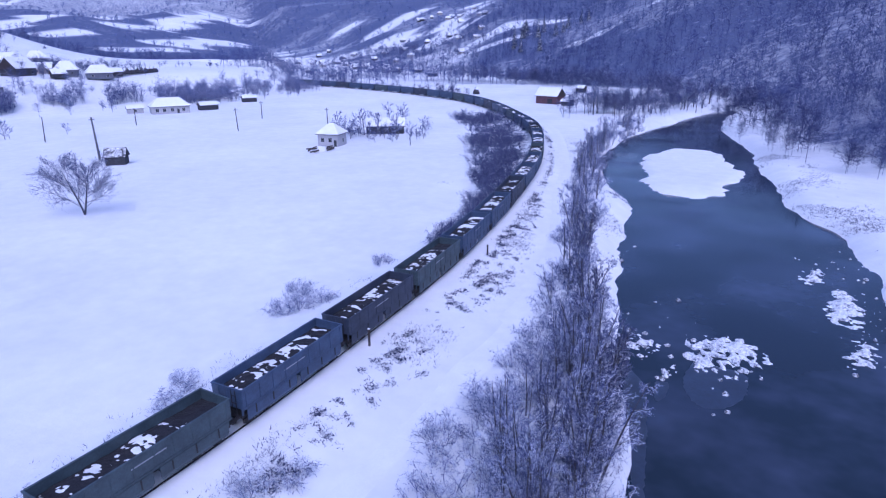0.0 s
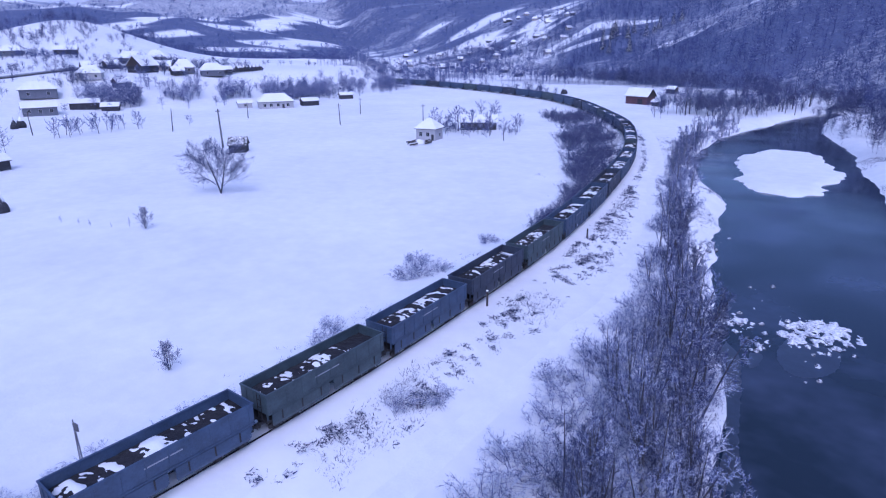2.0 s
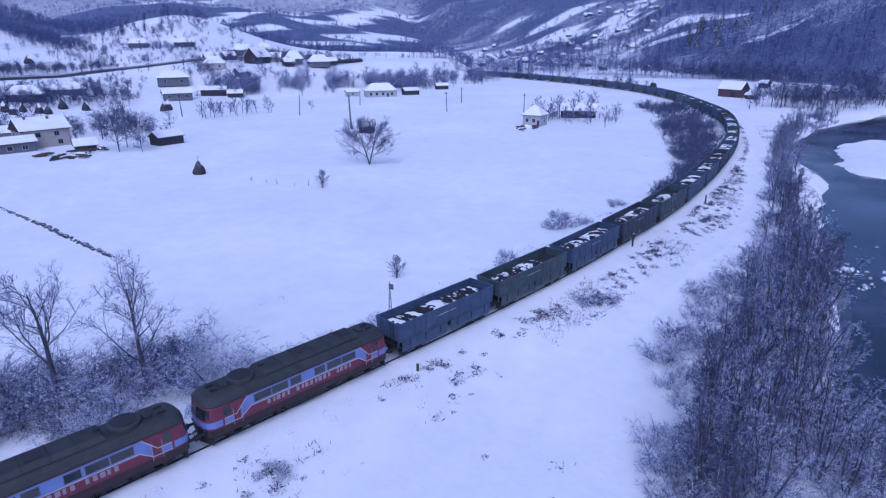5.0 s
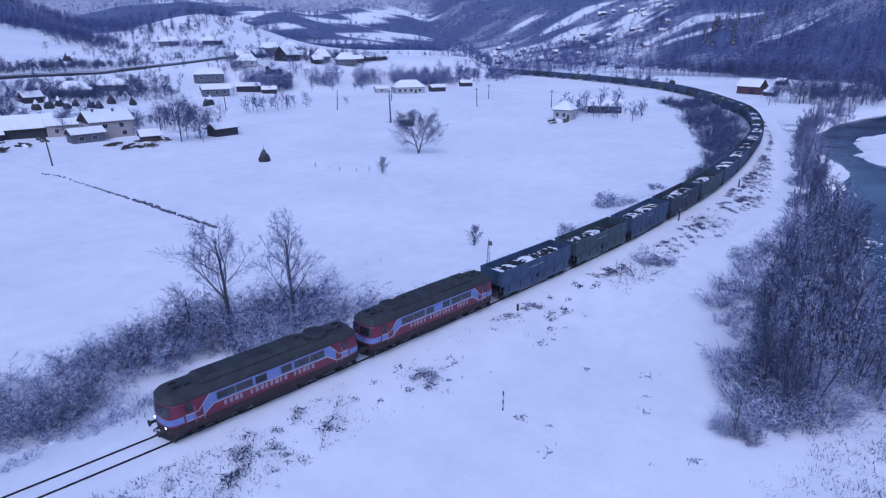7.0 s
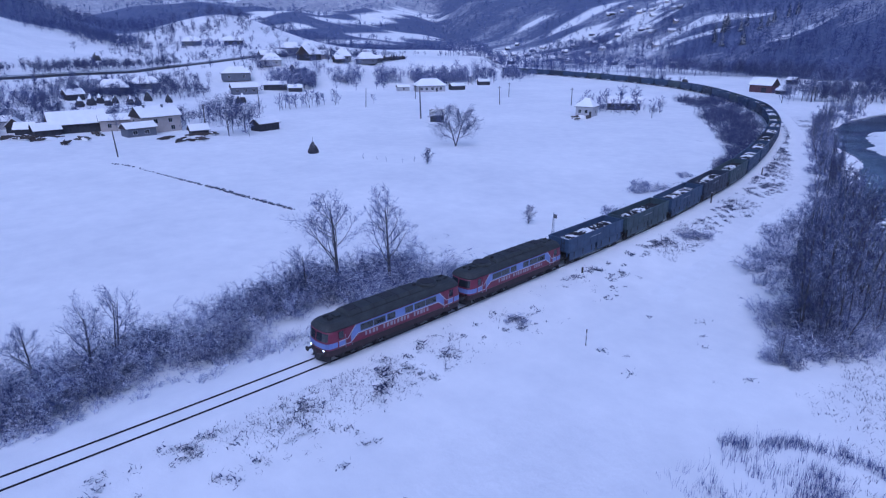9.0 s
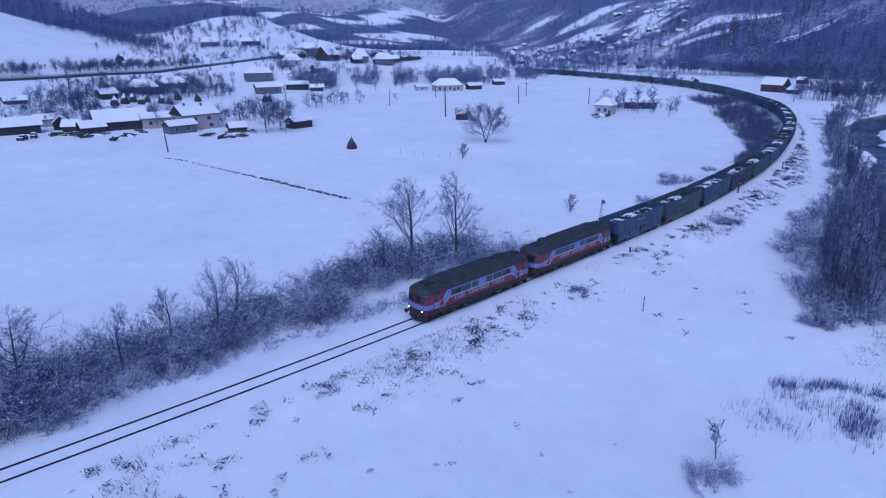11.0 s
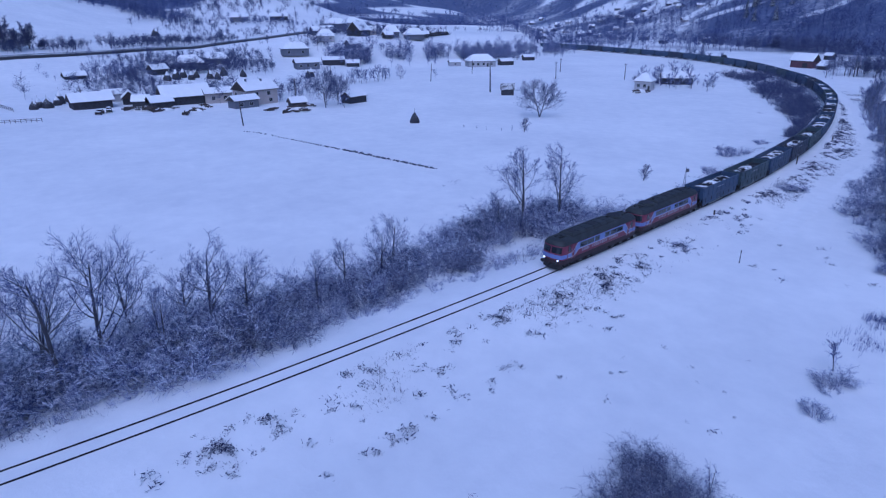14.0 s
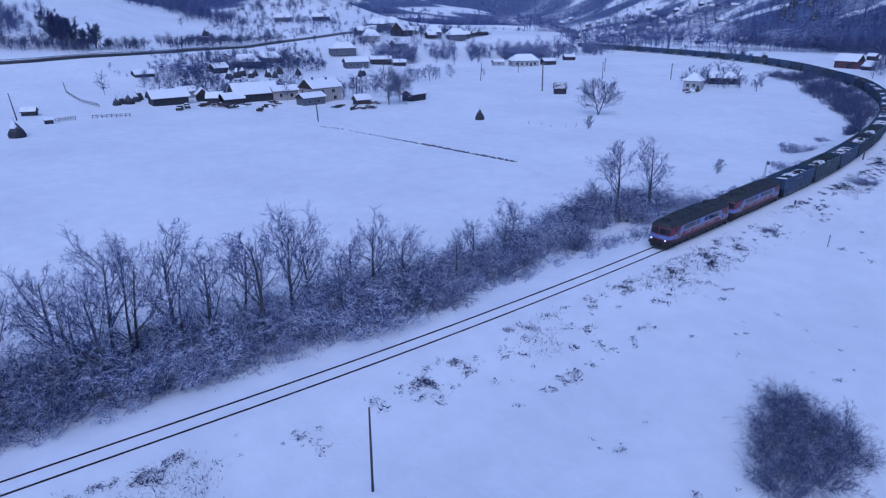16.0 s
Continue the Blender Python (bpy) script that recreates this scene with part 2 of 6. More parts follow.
def vnoise(x, y, scale, seed=0, octaves=3):
    """Value noise from -1 to 1, over arrays."""
    x, y = np.asarray(x, float) / scale, np.asarray(y, float) / scale
    out, amp, tot = 0.0, 1.0, 0.0
    for o in range(octaves):
        ix, iy = np.floor(x), np.floor(y)
        fx, fy = x - ix, y - iy
        fx, fy = fx * fx * (3 - 2 * fx), fy * fy * (3 - 2 * fy)
        a, b = lattice(ix, iy, seed + o), lattice(ix + 1, iy, seed + o)
        c, d = lattice(ix, iy + 1, seed + o), lattice(ix + 1, iy + 1, seed + o)
        out = out + amp * ((a * (1 - fx) + b * fx) * (1 - fy) + (c * (1 - fx) + d * fx) * fy)
        tot, amp, x, y = tot + amp, amp * 0.5, x * 2.03 + 17.1, y * 2.03 + 5.7
    return 2 * out / tot - 1


def spline(ctrl, step):
    """A smooth line through the control points, in even steps."""
    c = np.array(ctrl, float)
    c = np.vstack([2 * c[0] - c[1], c, 2 * c[-1] - c[-2]])
    pts = []
    for i in range(1, len(c) - 2):
        for u in np.linspace(0, 1, 24, endpoint=False):
            pts.append(0.5 * (2 * c[i] + (c[i + 1] - c[i - 1]) * u + (2 * c[i - 1] - 5 * c[i] + 4 * c[i + 1] - c[i + 2]) * u ** 2
                              + (3 * c[i] - c[i - 1] - 3 * c[i + 1] + c[i + 2]) * u ** 3))
    pts = np.array(pts + [c[-2]])
    s = np.concatenate([[0], np.cumsum(np.hypot(*np.diff(pts, axis=0).T))])
    q = np.arange(0, s[-1], step)
    return np.stack([np.interp(q, s, pts[:, 0]), np.interp(q, s, pts[:, 1])], 1)


def nearest(line, x, y):
    """Distance of each point to the line, and the side: positive on its right when walking along it."""
    d, side = np.full(x.shape, 1e9), np.zeros(x.shape)
    dirs = np.gradient(line, axis=0)
    for k in range(0, len(line), 1):
        dx, dy = x - line[k, 0], y - line[k, 1]
        q = dx * dx + dy * dy
        near = q < d
        d = np.where(near, q, d)
        side = np.where(near, dx * dirs[k, 1] - dy * dirs[k, 0], side)
    return np.sqrt(d), np.sign(side)


# ---- the lie of the land ----
TRACK = spline([(-58, -260), (-46, -180), (-40.3, -140), (-36.3, -100), (-34.2, -72), (-33.3, -40), (-33.6, -10), (-34.3, 16), (-36, 37), (-40, 66), (-48, 100),
                (-59, 135), (-77.5, 175), (-98, 204), (-127, 239), (-156, 264), (-183, 279), (-210, 291), (-254, 305), (-300, 315), (-370, 325), (-450, 350)], 3.0)
LANE = spline([(-30, -140), (-20, -70), (-19, -30), (-22.5, 5), (-24.6, 26), (-25.4, 40), (-25.8, 52), (-30.0, 71), (-38.2, 95), (-45.0, 112), (-53.5, 137), (-75, 185), (-92, 215)], 2.0)
HIGHROAD = spline([(-312, -180), (-316, -120), (-322, -74), (-334, -40), (-354, 8), (-381, 62), (-388, 100), (-390, 145), (-410, 185), (-450, 225)], 6.0)
BANK_Y = (-140, -60, -20, 10, 21, 38, 47, 61, 82, 95, 117, 134, 163, 207, 242, 287, 309, 340)
BANK_L = (32, 22, 14, 1.8, -4.0, -7.8, -11, -16.6, -22.3, -25.8, -30.6, -41, -53, -58.5, -54, -50, -46, -45)
BANK_R = (66, 54, 44, 31, 25, 17, 14, 10, 8.5, 8, 3, -6, -13, -23, -36, -40, -37, -34)
AZ0 = (3.0, -40.0)
# each hill: bearing to the left of +y and its spread, distance and its spread, height
HILLS = [(96, 11, 620, 130, 36), (89, 8.5, 900, 130, 110), (66.5, 4.5, 720, 110, 30), (110, 12, 1000, 260, 120), (61, 7, 1700, 300, 62), (70, 6, 2100, 330, 88), (52, 4.5, 2200, 330, 112),
         (66, 5, 3300, 400, 135), (58, 5, 3700, 420, 185), (76, 6, 3000, 420, 135), (84, 6, 2600, 400, 140), (47.5, 4.5, 2700, 380, 105), (95, 10, 2400, 400, 180), (71, 3, 3900, 300, 130), (62, 2.5, 4000, 250, 90), (53, 3.5, 3600, 350, 150)]
FOOT_AZ = (-180, -90, -30, -11, -2, 3, 5.6, 8, 13, 20, 30, 38, 45, 48, 52, 180)
FOOT_R = (95, 95, 118, 166, 206, 240, 322, 392, 448, 470, 640, 860, 1250, 1900, 4500, 9000)


FOOT_LINE = np.array([(AZ0[0] - math.sin(math.radians(a)) * np.interp(a, FOOT_AZ, FOOT_R), AZ0[1] + math.cos(math.radians(a)) * np.interp(a, FOOT_AZ, FOOT_R)) for a in np.arange(-60, 47, 0.5)])


def bearing(x, y):
    return np.degrees(np.arctan2(-(x - AZ0[0]), y - AZ0[1])), np.hypot(x - AZ0[0], y - AZ0[1])


def past_foot(x, y):
    """How far a point lies up the slope, behind the foot of the hill across the river."""
    az, r = bearing(x, y)
    s = r - np.interp(az, FOOT_AZ, FOOT_R) + 7 * vnoise(x, y, 38, 51, 2)
    d = nearest(FOOT_LINE, x, y)[0]
    near = np.where(s > 0, np.minimum(s, d), np.maximum(s, -d))
    k = smoothstep(19, 27, az)
    return near * (1 - k) + s * k


def river_depth(x, y):
    m = np.minimum(x - np.interp(y, BANK_Y, BANK_L), np.interp(y, BANK_Y, BANK_R) - x)
    return np.where(y > 300, m - (y - 300) * 0.25, m)


def along(az, r, strip, half):
    """1 within a strip of open meadow, given by bearings and distances, 0 away from it."""
    best = np.full(np.shape(az), 1e9)
    p = np.array(strip, float)
    for k in range(len(p) - 1):
        for u in np.linspace(0, 1, 9):
            a, q = p[k] + (p[k + 1] - p[k]) * u
            best = np.minimum(best, np.hypot(np.radians(az - a) * r * 0.5, r - q))
    return smoothstep(half, half * 0.75, best)


# open meadows: bearings and distances along the middle, half the depth
MEADOWS = [(((37.6, 1170), (35.5, 1225), (32.8, 1290)), 11), (((36.2, 1090), (34.0, 1045)), 15), (((32.2, 950), (30.4, 1040), (28.0, 1180)), 9), (((31.2, 950), (29.4, 985)), 11), (((28.4, 812), (26.0, 845), (22.4, 800)), 11), (((27.5, 760), (24.5, 735)), 7),
           (((19.6, 640), (17.2, 650)), 7), (((13.6, 690), (11.8, 740)), 4), (((40.2, 1330), (39.4, 1350)), 7), (((57.0, 1255), (54.0, 1330)), 16), (((53.5, 1390), (50.5, 1490), (49.3, 1565)), 24), (((57.2, 1540), (54.0, 1725), (52.0, 1860), (49.6, 2020)), 17),
           (((62.2, 1425), (58.6, 1500)), 9), (((65.0, 1545), (62.0, 1650), (58.5, 1800)), 22), (((52.5, 2900), (57.5, 3050)), 50)]


def wooded(x, y):
    """How densely the land is wooded, from 0 to 1."""
    az, r = bearing(x, y)
    s = past_foot(x, y)
    n1, n2, n3 = vnoise(x, y, 120, 5), vnoise(x, y, 330, 9), vnoise(x, y, 45, 19)
    hill = smoothstep(-5, 12, s) * np.where(r < 430, 0.90, 1.0) * smoothstep(60, 50, az) * (0.86 + 0.14 * smoothstep(-0.45, 0.15, vnoise(x, y, 62, 23)))
    village = smoothstep(27.0, 30.0, az) * smoothstep(46, 43, az) * smoothstep(300, 170, s) * smoothstep(-0.35, 0.25, vnoise(x, y, 70, 18))
    strip = smoothstep(17, 21, az) * smoothstep(49, 46, az) * smoothstep(470, 500, r) * smoothstep(900, 800, r) * (0.25 + 0.45 * smoothstep(-0.3, 0.3, vnoise(x, y, 60, 17)))
    hill = np.maximum(hill * (1 - 0.42 * village), strip)
    left = smoothstep(70.5, 72.5, az) * smoothstep(625, 650, r) * smoothstep(1150, 1050, r)
    knoll = smoothstep(60, 62, az) * smoothstep(72, 70, az) * smoothstep(700, 740, r) * smoothstep(1000, 900, r) * 0.5
    edge = np.interp(az, (45, 58, 62, 66, 71), (720, 640, 660, 780, 700))
    # woods thinned beyond 1900 m, so the hills pale as haze would make them
    far = smoothstep(0, 50, r - edge) * smoothstep(45.5, 47, az) * np.where(r > 1900, 0.80 * smoothstep(0.6, 0.3, n2 + 0.4 * n1), 1.0)
    out = np.maximum.reduce([hill, left, far, knoll])
    for strip_pts, half in MEADOWS:
        out = out * (1 - 0.96 * along(az, r + 0.9 * half * n3, strip_pts, half))
    return np.clip(out, 0, 1)


def height(x, y):
    x, y = np.asarray(x, float), np.asarray(y, float)
    az, r = bearing(x, y)
    d, side = nearest(TRACK, x, y)
    right = np.where(side > 0, 1.0, 0.0)
    base = -1.7 + 0.45 * right * smoothstep(45, 12, d)
    base = base + 0.10 * vnoise(x, y, 22, 1) + 0.05 * vnoise(x, y, 4, 2) * smoothstep(4, 9, d)
    # the rise and the terrace west of the field
    foot = np.interp(y, (-400, -100, -40, 20, 80, 140, 190, 250, 320), (-250, -247, -240, -252, -283, -292, -290, -287, -300))
    inn = foot - x
    rise = np.interp(y, (60, 140), (9.0, 13.5))
    wide = np.interp(y, (60, 140), (135, 48))
    t0 = np.degrees(np.arctan2(-x, y))
    terrace = smoothstep(0, 1, inn / wide) * rise + 0.018 * np.clip(inn - wide, 0, 260) + 0.5 * vnoise(x, y, 35, 3) * smoothstep(0, 40, inn)
    base = base + terrace * smoothstep(45.0, 48.0, t0) * smoothstep(900, 600, r)
    # hills
    for a, sa, rr, sr, hh in HILLS:
        base = base + hh * np.exp(-0.5 * ((az - a) / sa) ** 2 - 0.5 * ((r - rr) / sr) ** 2) * (1 + 0.25 * vnoise(x, y, 190, 7))
    s = past_foot(x, y)
    steep = np.interp(az, (-20, 8, 20, 30, 44), (0.62, 0.55, 0.34, 0.10, 0.08))
    rise2 = np.where(s > 0, steep * (np.sqrt(s * s + 400) - 20) + np.interp(az, (20, 32), (0.0, 0.22)) * np.clip(s - 260, 0, 1e9), 0)
    cap = 190 + 40 * vnoise(x, y, 500, 8)
    rise2 = cap * (1 - np.exp(-np.clip(rise2, 0, None) / cap))
    base = base + rise2 * smoothstep(51, 46.5, az) * (1 + 0.09 * vnoise(x, y, 150, 6, 2) * smoothstep(0, 60, s))
    # river bed, island and shoals
    m = river_depth(x, y) + 1.6 * vnoise(x, y, 9, 11) + 0.6 * vnoise(x, y, 2.4, 12)
    w = smoothstep(-5.5, 4.5, m) * smoothstep(-170, -150, y)
    bed = base * (1 - w) - 5.3 * w
    e = ((x + 29.5 + 0.22 * (y - 163)) / 12.0) ** 2 + ((y - 163) / 32.0) ** 2 + 0.50 * vnoise(x, y, 9, 13) + 0.22 * vnoise(x, y, 2.5, 15)
    isl = smoothstep(1.35, 0.75, e)
    bed = bed * (1 - isl) - 2.95 * isl
    for cx, cy, cr, k in ((-13.5, 60.5, 3.0, 0.6), (-9.6, 56, 1.6, 0.6), (-6.3, 63, 4.2, 0.6), (3.5, 99, 3.5, 0.9), (5.5, 78, 5.0, 0.7)):
        g = np.exp(-0.5 * ((x - cx) ** 2 + (y - cy) ** 2) / cr ** 2)
        bed = np.maximum(bed, -4.4 + k * g * (0.80 + 0.42 * vnoise(x, y, 3.0, 21, 2)))
    # embankment
    crown = smoothstep(11.0, 1.9, d)
    return bed * (1 - crown) - 0.12 * crown


def ground_z(x, y):
    return float(height(np.array([x]), np.array([y]))[0])


def at_ground(x, y, rz=0.0, sink=0.0):
    return pose(x, y, ground_z(x, y) - sink, 0, 0, rz)

# ---- ground, river, roads, rails ----
def axis(lo, hi, fine_lo, fine_hi, step, grow, cap):
    mid = list(np.arange(fine_lo, fine_hi, step))
    for sign, end in ((-1, lo), (1, hi)):
        p, s = (mid[0] if sign < 0 else mid[-1]), step
        while sign * (end - p) > 0:
            s = min(s * grow, cap)
            p += sign * s
            mid.insert(0, p) if sign < 0 else mid.append(p)
    return np.array(mid)


def grid_mesh(name, xs, ys, z):
    nx, ny = len(xs), len(ys)
    X, Y = np.meshgrid(xs, ys)
    co = np.stack([X.ravel(), Y.ravel(), z.ravel()], 1)
    i = np.arange((nx - 1) * (ny - 1))
    a = (i // (nx - 1)) * nx + i % (nx - 1)
    faces = np.stack([a, a + 1, a + nx + 1, a + nx], 1)
    me = bpy.data.meshes.new(name)
    me.vertices.add(len(co))
    me.vertices.foreach_set("co", co.ravel())
    me.loops.add(faces.size)
    me.loops.foreach_set("vertex_index", faces.ravel().astype(np.int32))
    me.polygons.add(len(faces))
    me.polygons.foreach_set("loop_start", np.arange(0, faces.size, 4, dtype=np.int32))
    me.polygons.foreach_set("use_smooth", np.ones(len(faces), dtype=bool))
    me.update(calc_edges=True)
    return me


def scrub_density(x, y):
    """Where dry weeds poke through the snow: the slope beside the line and the river's edge."""
    d, side = nearest(TRACK, x, y)
    lane, _ = nearest(LANE, x, y)
    a = smoothstep(2.6, 4.0, d) * smoothstep(9.5, 6.0, d) * (side > 0) * smoothstep(-0.25, 0.3, vnoise(x, y, 9, 31, 2))
    b = smoothstep(3.0, 5.0, d) * smoothstep(12, 6.0, d) * (side < 0) * smoothstep(0.0, 0.5, vnoise(x, y, 11, 33, 2)) * 0.7
    c = smoothstep(-15, -5, river_depth(x, y)) * smoothstep(0.5, -1.5, river_depth(x, y)) * smoothstep(-0.2, 0.4, vnoise(x, y, 8, 35, 2)) * 0.8
    e = smoothstep(0.60, 0.85, vnoise(x, y, 14, 37, 2)) * smoothstep(60, 25, d) * 0.45
    return np.clip(np.maximum.reduce([a, b, c, e]), 0, 1) * smoothstep(1.6, 2.6, lane)


gx, gy = axis(-4500, 900, -72, 60, 1.7, 1.05, 42), axis(-700, 4500, -125, 330, 2.0, 1.045, 42)
GX, GY = np.meshgrid(gx, gy)
ground_mesh = grid_mesh("ground", gx, gy, height(GX, GY))
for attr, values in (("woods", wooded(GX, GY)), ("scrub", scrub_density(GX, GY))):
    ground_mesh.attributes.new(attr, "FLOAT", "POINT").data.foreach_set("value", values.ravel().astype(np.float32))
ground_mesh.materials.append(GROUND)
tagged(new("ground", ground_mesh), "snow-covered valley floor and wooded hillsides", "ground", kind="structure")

water = grid_mesh("water", np.linspace(-75, 70, 30), np.linspace(-150, 345, 60), np.full((60, 30), -3.5))
water.materials.append(WATER)
tagged(new("water", water), "dark half-frozen river between snowy banks", "river", kind="structure")


def ribbon(line, half, lift, thick, crown=0.0):
    """A strip of ground that follows a line, with rounded shoulders."""
    n = np.gradient(line, axis=0)
    n = np.stack([n[:, 1], -n[:, 0]], 1) / np.hypot(n[:, 0], n[:, 1])[:, None]
    offs = (-half - 0.5, -half, -half * 0.45, 0, half * 0.45, half, half + 0.5)
    ups = (-thick, lift, lift * 0.7, lift + crown, lift * 0.7, lift, -thick)
    cols = [line + n * o for o in offs]
    mid = height(line[:, 0], line[:, 1])
    g = Geo()
    rows = []
    for i in range(len(line)):
        rows.append([(c[i, 0], c[i, 1], mid[i] + u) for c, u in zip(cols, ups)])
    g.loft(rows, closed=False, caps=False)
    return g


lane = part("lane", ribbon(LANE[70:], 1.9, 0.03, 0.1, 0.0), SNOW, None, smooth=True)
tagged(lane, "narrow lane of smooth packed snow beside the railway", "lane", kind="structure")
road = part("road", ribbon(HIGHROAD, 3.6, 0.5, 1.6, 0.05), ASPHALT, None, smooth=True)
tagged(road, "dark wet asphalt road along the hillside", "road", kind="structure")


def guard_rail():
    g = thing("guard_rail", pose(0, 0, 0), "grey steel guard rail beside the hillside road", "guard rail")
    n = np.gradient(HIGHROAD, axis=0)
    n = np.stack([n[:, 1], -n[:, 0]], 1) / np.hypot(n[:, 0], n[:, 1])[:, None]
    line = HIGHROAD + n * 3.3
    z = height(HIGHROAD[:, 0], HIGHROAD[:, 1]) + 0.5
    part("beam", Geo().tube([(p[0], p[1], h + 0.7) for p, h in zip(line, z)], [0.16] * len(line), 4), STEEL, g)
    for p, h in list(zip(line, z))[::2]:
        part("post", Geo().box(p[0] - 0.06, p[0] + 0.06, p[1] - 0.06, p[1] + 0.06, h - 0.4, h + 0.75), STEEL, g)


guard_rail()


def rails():
    t = thing("railway_track", pose(0, 0, 0), "single railway track with dark rails in snow", "railway track", kind="structure")
    n = np.gradient(TRACK, axis=0)
    n = np.stack([n[:, 1], -n[:, 0]], 1) / np.hypot(n[:, 0], n[:, 1])[:, None]
    for o in (-0.7525, 0.7525):
        rows = []
        for i, (x, y) in enumerate(TRACK):
            prof = ((-0.07, -0.30), (0.07, -0.30), (0.07, -0.26), (0.02, -0.22), (0.02, -0.08), (0.04, -0.06), (0.04, -0.01), (0.03, 0), (-0.03, 0), (-0.04, -0.01), (-0.04, -0.06), (-0.02, -0.08), (-0.02, -0.22), (-0.07, -0.26))
            rows.append([(x + n[i, 0] * (o + a), y + n[i, 1] * (o + a), b - 0.0) for a, b in prof])
        part("rail", Geo().loft(rows), BALLAST_RAIL, t)


rails()

# ---- the train ----
TRACK_S = np.concatenate([[0], np.cumsum(np.hypot(*np.diff(TRACK, axis=0).T))])
HEAD_S = float(np.interp(-36.6, TRACK[:, 1][:200], TRACK_S[:200]))


def on_track(s, half):
    """Pose of a vehicle whose middle is s along the line and whose bogies stand half a base apart."""
    a = [np.interp(s - half, TRACK_S, TRACK[:, k]) for k in (0, 1)]
    b = [np.interp(s + half, TRACK_S, TRACK[:, k]) for k in (0, 1)]
    return pose((a[0] + b[0]) / 2, (a[1] + b[1]) / 2, 0, 0, 0, math.degrees(math.atan2(b[1] - a[1], b[0] - a[0])) - 90)


def bogie(parent, y0, axles, spread, r, name="bogie"):
    g = Geo()
    for sx in (-1, 1):
        g.box(sx * 1.02 - 0.09, sx * 1.02 + 0.09, y0 - spread - 0.75, y0 + spread + 0.75, 0.42, 0.74, 0.05)
        for k in range(axles):
            y = y0 + (k / (axles - 1) * 2 - 1) * spread
            g.box(sx * 1.12 - 0.12, sx * 1.12 + 0.12, y - 0.19, y + 0.19, 0.30, 0.72, 0.05)
            for q in (-0.42, 0.42):
                g.tube([(sx * 1.1, y + q, 0.42), (sx * 1.1, y + q, 0.86)], [0.10, 0.10], 8)
    g.box(-1.0, 1.0, y0 - 0.3, y0 + 0.3, 0.5, 0.98, 0.05)
    b = part(name, g, BLACK, parent)
    for k in range(axles):
        y = y0 + (k / (axles - 1) * 2 - 1) * spread
        w = Geo()
        for sx in (-1, 1):
            w.disc((sx * 0.76, y, r), (1, 0, 0), r, 0.13, 18)
            w.disc((sx * 0.70, y, r), (1, 0, 0), r + 0.03, 0.03, 18)
        w.disc((0, y, r), (1, 0, 0), 0.09, 1.4, 8)
        part("wheelset", w, BALLAST_RAIL, b)


def end_gear(parent, y, sy, z=1.05):
    for sx in (-1, 1):
        g = Geo().tube([(sx * 0.875, y, z), (sx * 0.875, y + sy * 0.36, z)], [0.11, 0.11], 10)
        g.tube([(sx * 0.875, y + sy * 0.36, z), (sx * 0.875, y + sy * 0.47, z), (sx * 0.875, y + sy * 0.52, z)], [0.17, 0.25, 0.22], 12)
        part("buffer", g, BLACK, parent)
    g = Geo().tube([(0, y, z), (0, y + sy * 0.3, z - 0.04), (0, y + sy * 0.5, z - 0.12)], [0.06, 0.055, 0.05], 6)
    g.tube([(0.25, y, z - 0.2), (0.27, y + sy * 0.3, z - 0.45), (0.24, y + sy * 0.48, z - 0.3)], [0.035] * 3, 5)
    g.tube([(-0.25, y, z - 0.2), (-0.27, y + sy * 0.3, z - 0.45), (-0.24, y + sy * 0.48, z - 0.3)], [0.035] * 3, 5)
    part("coupling", g, BLACK, parent)


def loco_plan(z):
    """Half outline of the body seen from above at height z: half width by distance from the middle."""
    rake = 0.16 * max(0.0, z - 2.0) ** 1.2
    wide = 1.485 - 0.02 * max(0.0, 1.4 - z) - (0.05 * max(0.0, z - 2.9))
    return [(wide, 0.0), (wide, 6.9), (wide - 0.03, 7.40 - rake), (wide - 0.12, 7.70 - rake), (wide - 0.32, 7.90 - rake), (wide - 0.70, 8.02 - rake), (0.0, 8.12 - rake)]


def loco_ring(z, grow=0.0):
    h = [(w + grow, y + (grow if y > 7 else 0)) for w, y in loco_plan(z)]
    ring = [(w, -y) for w, y in reversed(h[1:-1])]
    ring = [(h[-1][0], -h[-1][1])] + ring + [(w, y) for w, y in h[1:-1]] + [(h[-1][0], h[-1][1])] + [(-w, y) for w, y in reversed(h[1:-1])] + [(-w, -y) for w, y in h[1:-1]]
    return [(x, y, z) for x, y in ring]


def side_panel(g, poly, x, sx, thick=0.012):
    """A flat shape on the body's side, given along y and z."""
    a, b = sx * x, sx * (x + thick)
    k = len(poly)
    g.add([(a, y, z) for y, z in poly] + [(b, y, z) for y, z in poly],
          [tuple(range(k)), tuple(range(2 * k - 1, k - 1, -1))] + [(i, k + i, k + (i + 1) % k, (i + 1) % k) for i in range(k)])


